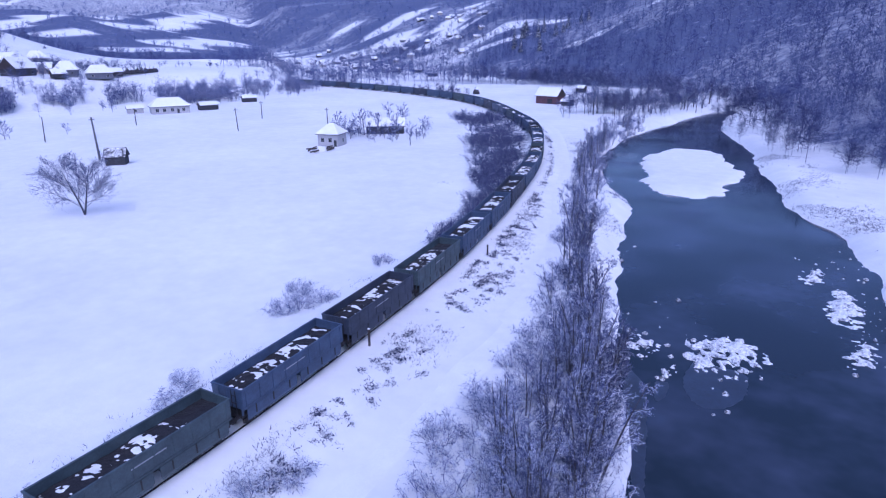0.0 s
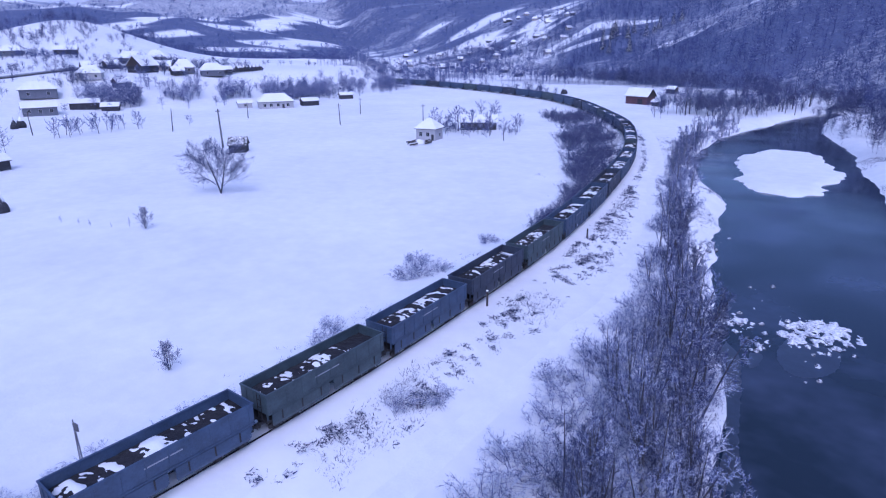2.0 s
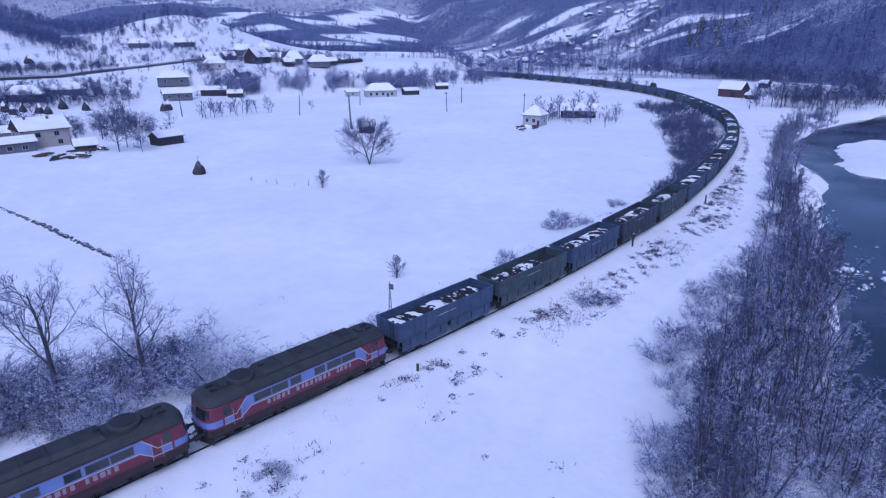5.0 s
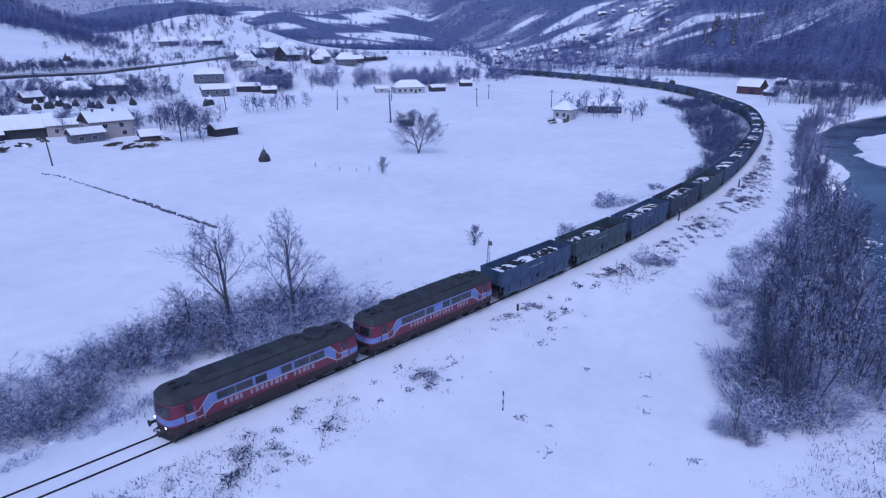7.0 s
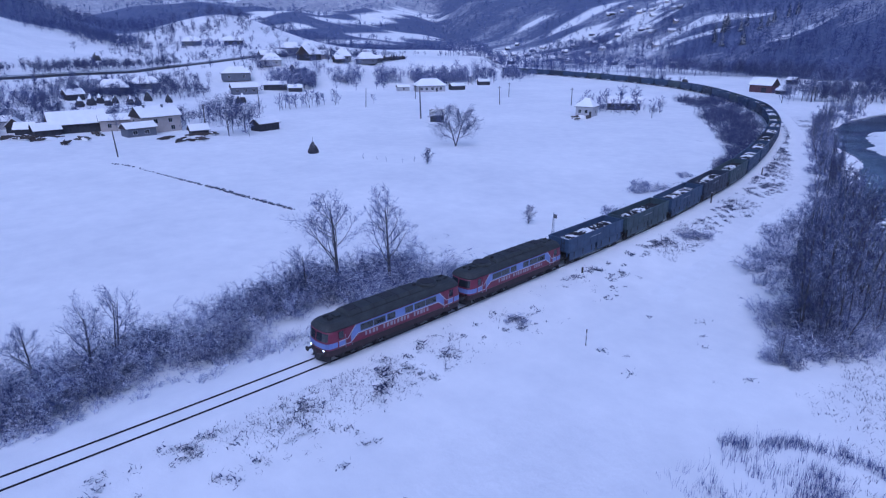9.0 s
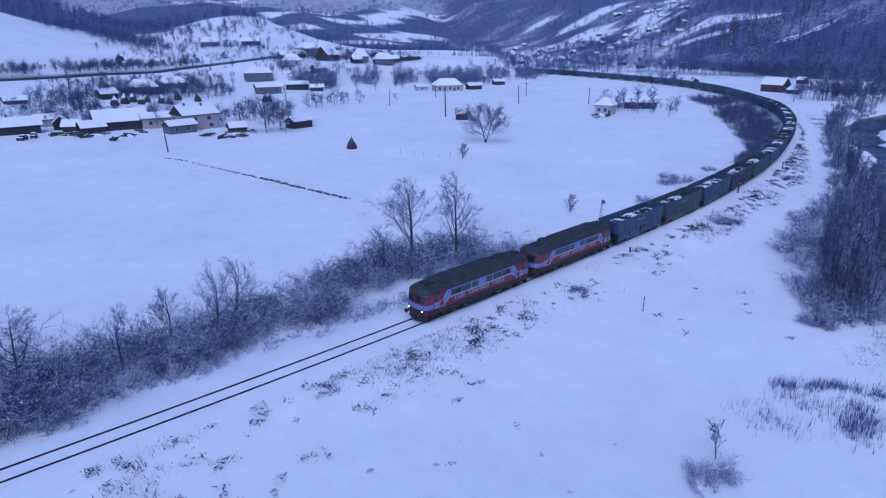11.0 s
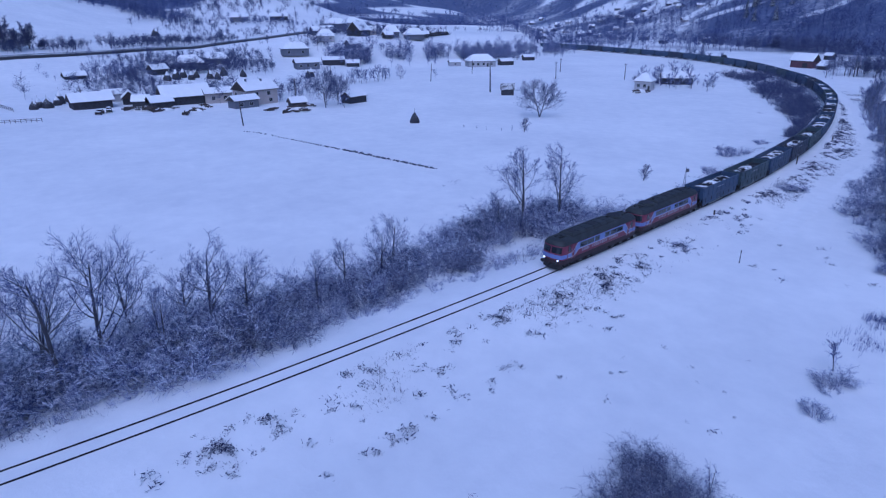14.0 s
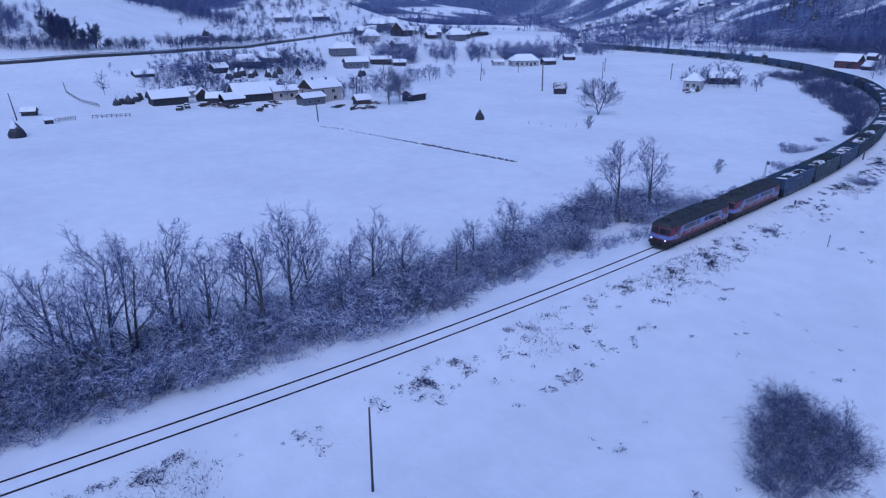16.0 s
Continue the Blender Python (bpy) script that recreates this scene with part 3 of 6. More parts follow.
def locomotive(m, label, lit):
    t = thing("locomotive", m, label, "locomotive", "locomotives of the train")
    part("body", Geo().loft([loco_ring(z) for z in (1.30, 1.45, 1.8, 2.0, 2.4, 2.8, 3.02)]), LOCO_RED, t, "faded red body", True)
    part("skirt", Geo().loft([loco_ring(z, 0.004) for z in (0.80, 0.98, 1.34)]), LOCO_SKIRT, t, "grimy dark red skirt")
    roof = []
    for z, k, e in ((3.021, 1.012, 0.02), (3.13, 1.012, 0.03), (3.17, 0.985, -0.02), (3.40, 0.88, -0.16), (3.56, 0.74, -0.34), (3.63, 0.52, -0.60)):
        roof.append([(x * k, y * (1 + e / 8.1), z) for x, y, _ in loco_ring(3.0)])
    roof_ob = part("roof", Geo().loft(roof), ROOF_GREY, t, "sooty dark roof with chamfered sides")
    # the long raised hatch, its joints, the fan drum and the exhaust
    part("roof_hatch", Geo().loft([[(-w, y0, z), (w, y0, z), (w, y1, z), (-w, y1, z)] for w, y0, y1, z in ((1.02, -5.35, 3.35, 3.46), (0.98, -5.30, 3.30, 3.70), (0.74, -5.15, 3.15, 3.93), (0.68, -5.10, 3.10, 3.95))]), ROOF_GREY, roof_ob)
    for y in (-3.9, -2.5, -1.1, 0.3, 1.7):
        part("roof_rib", Geo().loft([[(-w, y - 0.04, z), (w, y - 0.04, z), (w, y + 0.04, z), (-w, y + 0.04, z)] for w, z in ((1.01, 3.50), (1.0, 3.72), (0.76, 3.95), (0.70, 3.985))]), BLACK, roof_ob)
    for y in (-4.5, -0.4):
        part("roof_grille", Geo().box(-0.5, 0.5, y - 0.45, y + 0.45, 3.945, 3.99, 0.05), BLACK, roof_ob)
    for sx in (-1, 1):
        part("rain_gutter", Geo().box(sx * 1.50 - 0.03, sx * 1.50 + 0.03, -6.9, 6.9, 3.05, 3.11), ROOF_GREY, roof_ob)
    fan = part("cooling_fan", Geo().tube([(0, 4.6, 3.55), (0, 4.6, 3.86), (0, 4.6, 3.92)], [1.02, 0.98, 0.86], 24), ROOF_GREY, roof_ob)
    part("fan_grille", Geo().disc((0, 4.6, 3.93), (0, 0, 1), 0.74, 0.05, 24), BLACK, fan)
    part("exhaust_pipe", Geo().disc((0, 3.0, 4.02), (0, 0, 1), 0.20, 0.24, 12), BLACK, roof_ob)
    for sy in (-1, 1):
        for hx in (-0.35, 0.35):
            part("air_horn", Geo().tube([(hx, sy * 6.5, 3.60), (hx, sy * 6.5, 3.72), (hx, sy * 7.0, 3.76)], [0.04, 0.05, 0.11], 8), BLACK, roof_ob)
        part("roof_vent", Geo().box(-0.4, 0.4, sy * 5.95 - 0.25, sy * 5.95 + 0.25, 3.58, 3.78, 0.06), ROOF_GREY, roof_ob)
    # livery
    band = [(-6.75, 1.98), (-5.85, 1.98), (-4.95, 2.96), (4.95, 2.96), (5.85, 1.98), (6.75, 1.98), (6.75, 1.50), (5.55, 1.50), (4.75, 2.10), (-4.75, 2.10), (-5.55, 1.50), (-6.75, 1.50)]
    for sx in (-1, 1):
        g = Geo()
        side_panel(g, band, 1.486, sx)
        stripe = part("stripe", g, LOCO_BLUE, t, "lavender blue stripe along the side")
        g = Geo()
        for p0, p1 in (((-6.75, 1.98), (-5.85, 1.98)), ((-5.85, 1.98), (-4.95, 2.96)), ((4.95, 2.96), (5.85, 1.98)), ((5.85, 1.98), (6.75, 1.98)),
                       ((6.75, 1.50), (5.55, 1.50)), ((5.55, 1.50), (4.75, 2.10)), ((4.75, 2.10), (-4.75, 2.10)), ((-4.75, 2.10), (-5.55, 1.50)), ((-5.55, 1.50), (-6.75, 1.50))):
            dx, dz = p1[0] - p0[0], p1[1] - p0[1]
            q = math.hypot(dx, dz)
            ux, uz = -dz / q * 0.035, dx / q * 0.035
            side_panel(g, [(p0[0] - ux, p0[1] - uz), (p1[0] - ux, p1[1] - uz), (p1[0] + ux, p1[1] + uz), (p0[0] + ux, p0[1] + uz)], 1.492, sx)
        part("stripe_edging", g, WHITE_PAINT, stripe, "thin white edging")
        for y0, y1 in ((-4.45, -3.15), (-3.03, -1.75), (-1.5, -0.62), (0.62, 1.5), (1.75, 3.03), (3.15, 4.45)):
            g = Geo()
            side_panel(g, [(y0 - 0.05, 2.22), (y1 + 0.05, 2.22), (y1 + 0.05, 2.86), (y0 - 0.05, 2.86)], 1.488, sx, 0.022)
            w = part("side_window", g, WINDOW_FRAME, t)
            g = Geo()
            side_panel(g, [(y0, 2.27), (y1, 2.27), (y1, 2.81), (y0, 2.81)], 1.508, sx, 0.006)
            part("pane", g, GLASS, w)
        for sy in (-1, 1):
            g = Geo()
            side_panel(g, sorted([(sy * 6.25, 2.2), (sy * 6.75, 2.2)]) + sorted([(sy * 6.25, 2.88), (sy * 6.75, 2.88)], reverse=True), 1.488, sx, 0.02)
            part("cab_window", g, GLASS, t)
            g = Geo()
            side_panel(g, sorted([(sy * 5.55, 1.25), (sy * 6.05, 1.25)]) + sorted([(sy * 5.55, 2.95), (sy * 6.05, 2.95)], reverse=True), 1.487, sx, 0.014)
            door = part("cab_door", g, LOCO_RED, t)
            for q in (5.48, 6.12):
                part("handrail", Geo().tube([(sx * 1.53, sy * q, 1.2), (sx * 1.56, sy * q, 1.3), (sx * 1.56, sy * q, 2.4), (sx * 1.53, sy * q, 2.5)], [0.02] * 4, 5), STEEL, door)
            for z in (0.42, 0.78):
                part("step", Geo().box(sx * 1.3 - 0.18, sx * 1.3 + 0.18, sy * 5.8 - 0.28, sy * 5.8 + 0.28, z, z + 0.06), BLACK, t)
        # the lettering along the red side, as plain strokes, one for each sign
        g = Geo()
        y = -4.0
        for word in (4, 8, 5):
            for k in range(word):
                wide = 0.19 + 0.05 * (k % 3)
                side_panel(g, [(y, 1.62), (y + wide, 1.62), (y + wide, 1.99), (y, 1.99)], 1.487, sx, 0.008)
                y += 0.40
            y += 0.42
        tagged(part("lettering", g, LETTER_PAINT, t, "row of off-white lettering strokes"), kind="stuff")
    # the ends
    for sy in (-1, 1):
        g = Geo()
        low, high = loco_ring(1.50, 0.014), loco_ring(1.98, 0.014)
        ids = [i for i, p in enumerate(low) if p[1] * sy > 6.5]
        if sy < 0:
            ids = sorted(ids, key=lambda i: low[i][0])
        else:
            ids = sorted(ids, key=lambda i: -low[i][0])
        rows = [[low[i], high[i], (high[i][0] * 0.98, high[i][1] - sy * 0.03, high[i][2]), (low[i][0] * 0.98, low[i][1] - sy * 0.03, low[i][2])] for i in ids]
        part("nose_stripe", g.loft(rows), LOCO_BLUE, t, "lavender blue stripe round the nose")
        for sx in (-1, 1):
            a = [(sx * 0.08, sy * 8.125), (sx * 0.78, sy * 8.035), (sx * 1.12, sy * 7.93), (sx * 1.30, sy * 7.78)]
            g = Geo()
            rows = []
            for x, y in a:
                rows.append([(x, y, 2.16), (x, y - sy * 0.13, 2.88), (x, y - sy * 0.26, 2.88), (x, y - sy * 0.13, 2.16)])
            part("windscreen", g.loft(rows), GLASS, t, "dark windscreen pane")
            h = part("headlight", Geo().disc((sx * 0.98, sy * 7.90, 1.34), (0, 1, 0), 0.15, 0.18, 14), BLACK, t)
            part("lens", Geo().disc((sx * 0.98, sy * 8.0, 1.34), (0, 1, 0), 0.085, 0.05, 14), GLOW if (lit and sy < 0) else GLASS, h, "glowing headlight lens" if (lit and sy < 0) else "")
        part("plough", Geo().loft([[(-1.3, sy * 7.7, 0.18), (0, sy * 8.15, 0.18), (1.3, sy * 7.7, 0.18), (1.3, sy * 7.55, 0.18), (-1.3, sy * 7.55, 0.18)],
                                   [(-1.3, sy * 7.6, 0.72), (0, sy * 7.95, 0.72), (1.3, sy * 7.6, 0.72), (1.3, sy * 7.5, 0.72), (-1.3, sy * 7.5, 0.72)]]), BLACK, t)
        end_gear(t, sy * 8.0, sy)
    part("underframe", Geo().box(-1.3, 1.3, -7.6, 7.6, 0.80, 1.0, 0.05), BLACK, t)
    part("fuel_tank", Geo().box(-1.28, 1.28, -1.7, 1.9, 0.32, 0.84, 0.14), BLACK, t)
    part("air_reservoir", Geo().tube([(1.2, 2.1, 0.62), (1.2, 2.8, 0.62)], [0.16, 0.16], 10), BLACK, t)
    bogie(t, -4.35, 3, 1.85, 0.55)
    bogie(t, 4.35, 3, 1.85, 0.55)
    return t


def hopper_wagon(m, paint, seed, label):
    rnd = random.Random(seed)
    t = thing("hopper_wagon", m, label, "wagon", "coal wagons of the train")
    L, W = 6.2, 1.46
    # upper box: four thin walls round the load
    g = Geo()
    for sx in (-1, 1):
        g.box(sx * W - 0.03, sx * W + 0.03, -L, L, 1.86, 3.36)
    for sy in (-1, 1):
        g.box(-W + 0.031, W - 0.031, sy * L - 0.03, sy * L + 0.03, 1.86, 3.36)
    body = part("box", g, paint, t)
    g = Geo()
    for sx in (-1, 1):
        g.box(sx * W - 0.07, sx * W + 0.09, -L - 0.06, L + 0.06, 3.361, 3.47)
    for sy in (-1, 1):
        g.box(-W + 0.071, W - 0.071, sy * L - 0.06, sy * L + 0.06, 3.361, 3.47)
    part("rim", g, paint, body)
    for sx in (-1, 1):
        part("waist_rail", Geo().box(sx * (W + 0.055) - 0.024, sx * (W + 0.055) + 0.024, -L, L, 1.80, 1.96), paint, body)
        for k in range(9):
            y = -L + 0.35 + k * (2 * L - 0.7) / 8
            part("rib", Geo().box(sx * (W + 0.052) - 0.021, sx * (W + 0.052) + 0.021, y - 0.05, y + 0.05, 1.962, 3.35), paint, body)
    for sy in (-1, 1):
        for x in (-0.8, 0, 0.8):
            part("rib", Geo().box(x - 0.05, x + 0.05, sy * (L + 0.052) - 0.021, sy * (L + 0.052) + 0.021, 1.9, 3.35), paint, body)
    # two hoppers below, with discharge flaps along the sides
    for y0, y1 in ((-5.0, -0.25), (0.25, 5.0)):
        g = Geo().loft([[(-1.34, y0, 1.80), (1.34, y0, 1.80), (1.34, y1, 1.80), (-1.34, y1, 1.80)],
                        [(-1.30, y0 + 0.1, 1.25), (1.30, y0 + 0.1, 1.25), (1.30, y1 - 0.1, 1.25), (-1.30, y1 - 0.1, 1.25)],
                        [(-0.95, y0 + 0.9, 0.72), (0.95, y0 + 0.9, 0.72), (0.95, y1 - 0.9, 0.72), (-0.95, y1 - 0.9, 0.72)]])
        h = part("hopper", g, paint, t)
        for sx in (-1, 1):
            q0, q1 = (y0 - 0.85, y1) if y0 < 0 else (y0, y1 + 0.85)
            flap = part("side_flap", Geo().loft([[(sx * x, q0 + e, z), (sx * (x + 0.05), q0 + e, z), (sx * (x + 0.05), q1 - e, z), (sx * x, q1 - e, z)] for x, e, z in ((1.34, 0.12, 0.66), (1.43, 0.0, 0.92), (1.43, 0.0, 1.72))]), paint, h)
            for y in (q0 + 0.9, (q0 + q1) / 2, q1 - 0.9):
                part("hinge", Geo().box(sx * 1.505 - 0.02, sx * 1.505 + 0.02, y - 0.05, y + 0.05, 1.0, 1.70), BLACK, flap)
    part("end_platform", Geo().box(-1.25, 1.25, -6.2, -5.0, 1.02, 1.22).box(-1.25, 1.25, 5.0, 6.2, 1.02, 1.22).box(-0.25, 0.25, -6.2, 6.2, 0.95, 1.1), BLACK, t)
    for sy in (-1, 1):
        for sx in (-1, 1):
            part("corner_post", Geo().box(sx * 1.2 - 0.06, sx * 1.2 + 0.06, sy * 6.05 - 0.06, sy * 6.05 + 0.06, 1.22, 1.87), paint, t)
        part("ladder", Geo().box(0.5, 0.54, sy * 6.32 - 0.02, sy * 6.32 + 0.02, 1.2, 3.4).box(0.9, 0.94, sy * 6.32 - 0.02, sy * 6.32 + 0.02, 1.2, 3.4)
             .box(0.54, 0.9, sy * 6.32 - 0.015, sy * 6.32 + 0.015, 1.7, 1.74).box(0.54, 0.9, sy * 6.32 - 0.015, sy * 6.32 + 0.015, 2.3, 2.34).box(0.54, 0.9, sy * 6.32 - 0.015, sy * 6.32 + 0.015, 2.9, 2.94), BLACK, t)
        end_gear(t, sy * 6.2, sy)
    for sx in (-1, 1):
        g = Geo()
        side_panel(g, [(-1.6, 2.74), (0.9, 2.74), (0.9, 2.84), (-1.6, 2.84)], 1.49, sx, 0.006)
        part("lettering", g, STEEL, t, "faint grey lettering bar")
    # load
    nx, ny = 15, 80
    off = rnd.uniform(0, 500)
    X = np.linspace(-1.42, 1.42, nx)
    Y = np.linspace(-6.15, 6.15, ny)
    XX, YY = np.meshgrid(X, Y)
    Z = 2.66 + 0.42 * np.clip(1 - (XX / 1.5) ** 2, 0, 1) * (0.55 + 0.45 * np.cos(YY * 1.02 + off)) * smoothstep(6.2, 4.6, np.abs(YY)) + 0.10 * vnoise(XX + off, YY, 0.5, 3)
    load = grid_mesh("coal_load", X, Y, Z)
    load.polygons.foreach_set("use_smooth", np.zeros(len(load.polygons), dtype=bool))
    coal = part("coal_load", load, COAL, t, "dark coal load")
    cover = vnoise(XX * 0.55 + YY * 0.25 + off, YY * 1.5 + off, 0.62, 5, 3) + 0.5 * vnoise(XX, YY + off, 0.3, 6, 2) + 0.25 * vnoise(XX * 0 + off, YY, 2.4, 7, 1)
    keep = smoothstep(0.0, 0.36, cover) * smoothstep(1.38, 1.1, np.abs(XX)) * smoothstep(6.1, 5.6, np.abs(YY))
    patch = grid_mesh("snow_cover", X, Y, Z - 0.05 + 0.12 * keep)
    part("snow_cover", patch, SNOW, coal, "patches of snow on the coal", True)
    bogie(t, -4.3, 2, 0.9, 0.46)
    bogie(t, 4.3, 2, 0.9, 0.46)
    return t


locomotive(on_track(HEAD_S + 8.5, 4.35), "red and lavender diesel locomotive leading the train, headlights lit", True)
locomotive(on_track(HEAD_S + 25.6, 4.35) @ pose(0, 0, 0, 0, 0, 180), "red and lavender diesel locomotive coupled second, running backwards", False)
WAGONS = [(WAGON_BLUE, "slate blue hopper wagon full of coal under snow patches"), (WAGON_GREEN, "grey-green hopper wagon full of coal under snow patches"),
          (WAGON_BLUE, "slate blue hopper wagon, coal load streaked with snow"), (WAGON_DARK, "sooty dark hopper wagon full of coal under snow")]
PROTOS, s = [], HEAD_S + 34.2 + 6.75
while s < HEAD_S + 520:
    k = len(PROTOS)
    if k < 4:
        PROTOS.append(hopper_wagon(on_track(s, 4.3), *WAGONS[k][:1], 11 + k, WAGONS[k][1]))
    else:
        j = (k * 7 + k // 3) % 4
        PROTOS.append(copy_thing(PROTOS[j], on_track(s, 4.3) @ pose(0, 0, 0, 0, 0, 180 * (k % 2))))
    s += 13.5

# ---- trees and shrubs ----
def spike(g, p, d, length, r):
    """A thin twig: a three-sided tapering sliver."""
    u = d.orthogonal().normalized()
    w = d.cross(u)
    q = p + d * length
    g.add([p + u * r, p - u * 0.5 * r + w * 0.87 * r, p - u * 0.5 * r - w * 0.87 * r, q], [(0, 1, 3), (1, 2, 3), (2, 0, 3)])


def turned(rnd, d, angle):
    """The way d, bent by an angle to a random side."""
    u = d.orthogonal().normalized()
    u.rotate(Matrix.Rotation(rnd.uniform(0, 2 * math.pi), 3, d))
    return (d * math.cos(angle) + u * math.sin(angle)).normalized()


def limb(g, rnd, p, d, length, r0, r1, segs, wobble, lift, sides):
    pts, rad, dirs = [p.copy()], [r0], [d.copy()]
    for k in range(segs):
        d = (d + Vector((rnd.uniform(-1, 1), rnd.uniform(-1, 1), rnd.uniform(-0.6, 0.6))) * wobble + Vector((0, 0, lift))).normalized()
        p = p + d * (length / segs)
        pts.append(p.copy())
        rad.append(r0 + (r1 - r0) * (k + 1) / segs)
        dirs.append(d.copy())
    g.tube(pts, rad, sides, caps=False)
    return pts, dirs


def sliver(g, rnd, p, d, length, r):
    """The finest twigs: one thin blade each."""
    u = d.orthogonal().normalized()
    u.rotate(Matrix.Rotation(rnd.uniform(0, 3.14), 3, d))
    g.add([p + u * r, p - u * r, p + d * length], [(0, 1, 2)])


class Plant:
    """Meshes of a trunk and a crown, and all their faces as triangles."""

    def __init__(self, trunk, crown, smooth=True):
        self.tris = np.array([[g.v[f[0]], g.v[f[i]], g.v[f[i + 1]]] for g in (trunk, crown) for f in g.f for i in range(1, len(f) - 1)])
        self.trunk, self.crown = trunk.mesh("trunk", smooth), crown.mesh("crown")


def grown_tree(seed, tall, spread=0.55, first=0.3, limbs=11, subs=6, twigs=6, fine=4, stems=1, twig_r=0.022, rise=0.12, flat=0.8, stout=1.0, fork=0.0):
    """A bare broadleaf tree: trunk with limbs, and a crown of twigs."""
    rnd = random.Random(seed)
    trunk, crown = Geo(), Geo()
    for st in range(stems):
        d0 = turned(rnd, Vector((0, 0, 1)), rnd.uniform(0.02, 0.07) if stems == 1 else rnd.uniform(0.10, 0.30))
        if fork:
            d0 = Vector(((2 * st - 1) * fork, rnd.uniform(-0.1, 0.1), 1)).normalized()
        r = tall * 0.016 * stout * (1 if stems == 1 else 0.7)
        base = Vector((0, 0, -0.3)) + Vector((rnd.uniform(-1, 1), rnd.uniform(-1, 1), 0)) * (0.15 if stems > 1 else 0)
        pts, dirs = limb(trunk, rnd, base, d0, tall * 0.86, r, r * 0.18, 9, 0.06, 0.05, 7)
        for k in range(limbs):
            f = first + (0.98 - first) * (k + rnd.random() * 0.7) / limbs
            i = min(int(f * 9), 8)
            p = pts[i].lerp(pts[i + 1], f * 9 - i)
            length = tall * spread * (1.0 - 0.62 * f) * rnd.uniform(0.7, 1.15) * (0.75 if stems > 1 else 1)
            d = turned(rnd, dirs[i], rnd.uniform(0.55, 1.05))
            d.z = abs(d.z) * flat + 0.12
            lp, ld = limb(trunk, rnd, p, d.normalized(), length, r * (0.46 - 0.3 * f), r * 0.05, 5, 0.16, rise, 4)
            for j in range(subs):
                h = 0.2 + 0.8 * (j + rnd.random()) / subs
                q = min(int(h * 5), 4)
                sp = lp[q].lerp(lp[q + 1], h * 5 - q)
                sl = length * rnd.uniform(0.3, 0.55) * (1.15 - 0.5 * h)
                sd = turned(rnd, ld[q], rnd.uniform(0.45, 1.05))
                bp, bd = limb(crown, rnd, sp, sd, sl, twig_r * 1.4, twig_r * 0.6, 2, 0.25, 0.10, 3)
                for w in range(twigs):
                    e = 0.1 + 0.9 * (w + rnd.random()) / twigs
                    c = min(int(e * 2), 1)
                    tp = bp[c].lerp(bp[c + 1], min(e * 2 - c, 1))
                    tl = sl * rnd.uniform(0.35, 0.65)
                    td = turned(rnd, bd[c], rnd.uniform(0.4, 1.1))
                    td = (td + Vector((0, 0, 0.12))).normalized()
                    sliver(crown, rnd, tp, td, tl, twig_r * 0.85)
                    for x in range(fine):
                        fd = turned(rnd, td, rnd.uniform(0.35, 1.0))
                        sliver(crown, rnd, tp + td * tl * rnd.uniform(0.2, 0.9), fd, tl * rnd.uniform(0.35, 0.7), twig_r * 0.6)
    return Plant(trunk, crown)


def grown_shrub(seed, tall, wide, stems=18, subs=11, fine=8, twig_r=0.020):
    """A thicket of thin stems that fan out and branch into fine twigs."""
    rnd = random.Random(seed)
    stool, crown = Geo(), Geo()
    stool.loft([[(math.cos(k * 0.785) * wide * q * rnd.uniform(0.8, 1.2), math.sin(k * 0.785) * wide * q * rnd.uniform(0.8, 1.2), z) for k in range(8)] for q, z in ((0.13, -0.3), (0.12, 0.02), (0.06, 0.12))])
    for st in range(stems):
        a, q = rnd.uniform(0, 2 * math.pi), math.sqrt(rnd.random())
        p = Vector((math.cos(a), math.sin(a), 0)) * q * wide * 0.4 + Vector((0, 0, -0.15))
        lean = Vector((math.cos(a) * q * 0.8, math.sin(a) * q * 0.8, 1)) + Vector((rnd.uniform(-0.35, 0.35), rnd.uniform(-0.35, 0.35), 0))
        length = tall * rnd.uniform(0.5, 1.0) * (1 - 0.15 * q)
        pts, dirs = limb(crown, rnd, p, lean.normalized(), length, twig_r * 1.7, twig_r * 0.4, 3, 0.22, -0.02, 3)
        for j in range(subs):
            h = 0.08 + 0.92 * (j + rnd.random()) / subs
            i = min(int(h * 3), 2)
            sp = pts[i].lerp(pts[i + 1], min(h * 3 - i, 1))
            sd = turned(rnd, dirs[i], rnd.uniform(0.6, 1.4))
            sl = tall * rnd.uniform(0.16, 0.34)
            sliver(crown, rnd, sp, sd, sl, twig_r * 0.9)
            for x in range(fine):
                sliver(crown, rnd, sp + sd * sl * rnd.uniform(0.1, 0.95), turned(rnd, sd, rnd.uniform(0.4, 1.4)), sl * rnd.uniform(0.4, 0.8), twig_r * 0.75)
    return Plant(stool, crown, False)


def planted(name, plant, x, y, scale, rz, label, category, group="", sink=0.0, squash=1.0, twigs=None):
    t = thing(name, at_ground(x, y, rz, sink) @ Matrix.Diagonal((scale * squash, scale * squash, scale, 1)), label, category, group)
    part("trunk" if name == "tree" else "root_stock", plant.trunk, BARK, t)
    part("crown", plant.crown, twigs or TWIG, t)
    return t


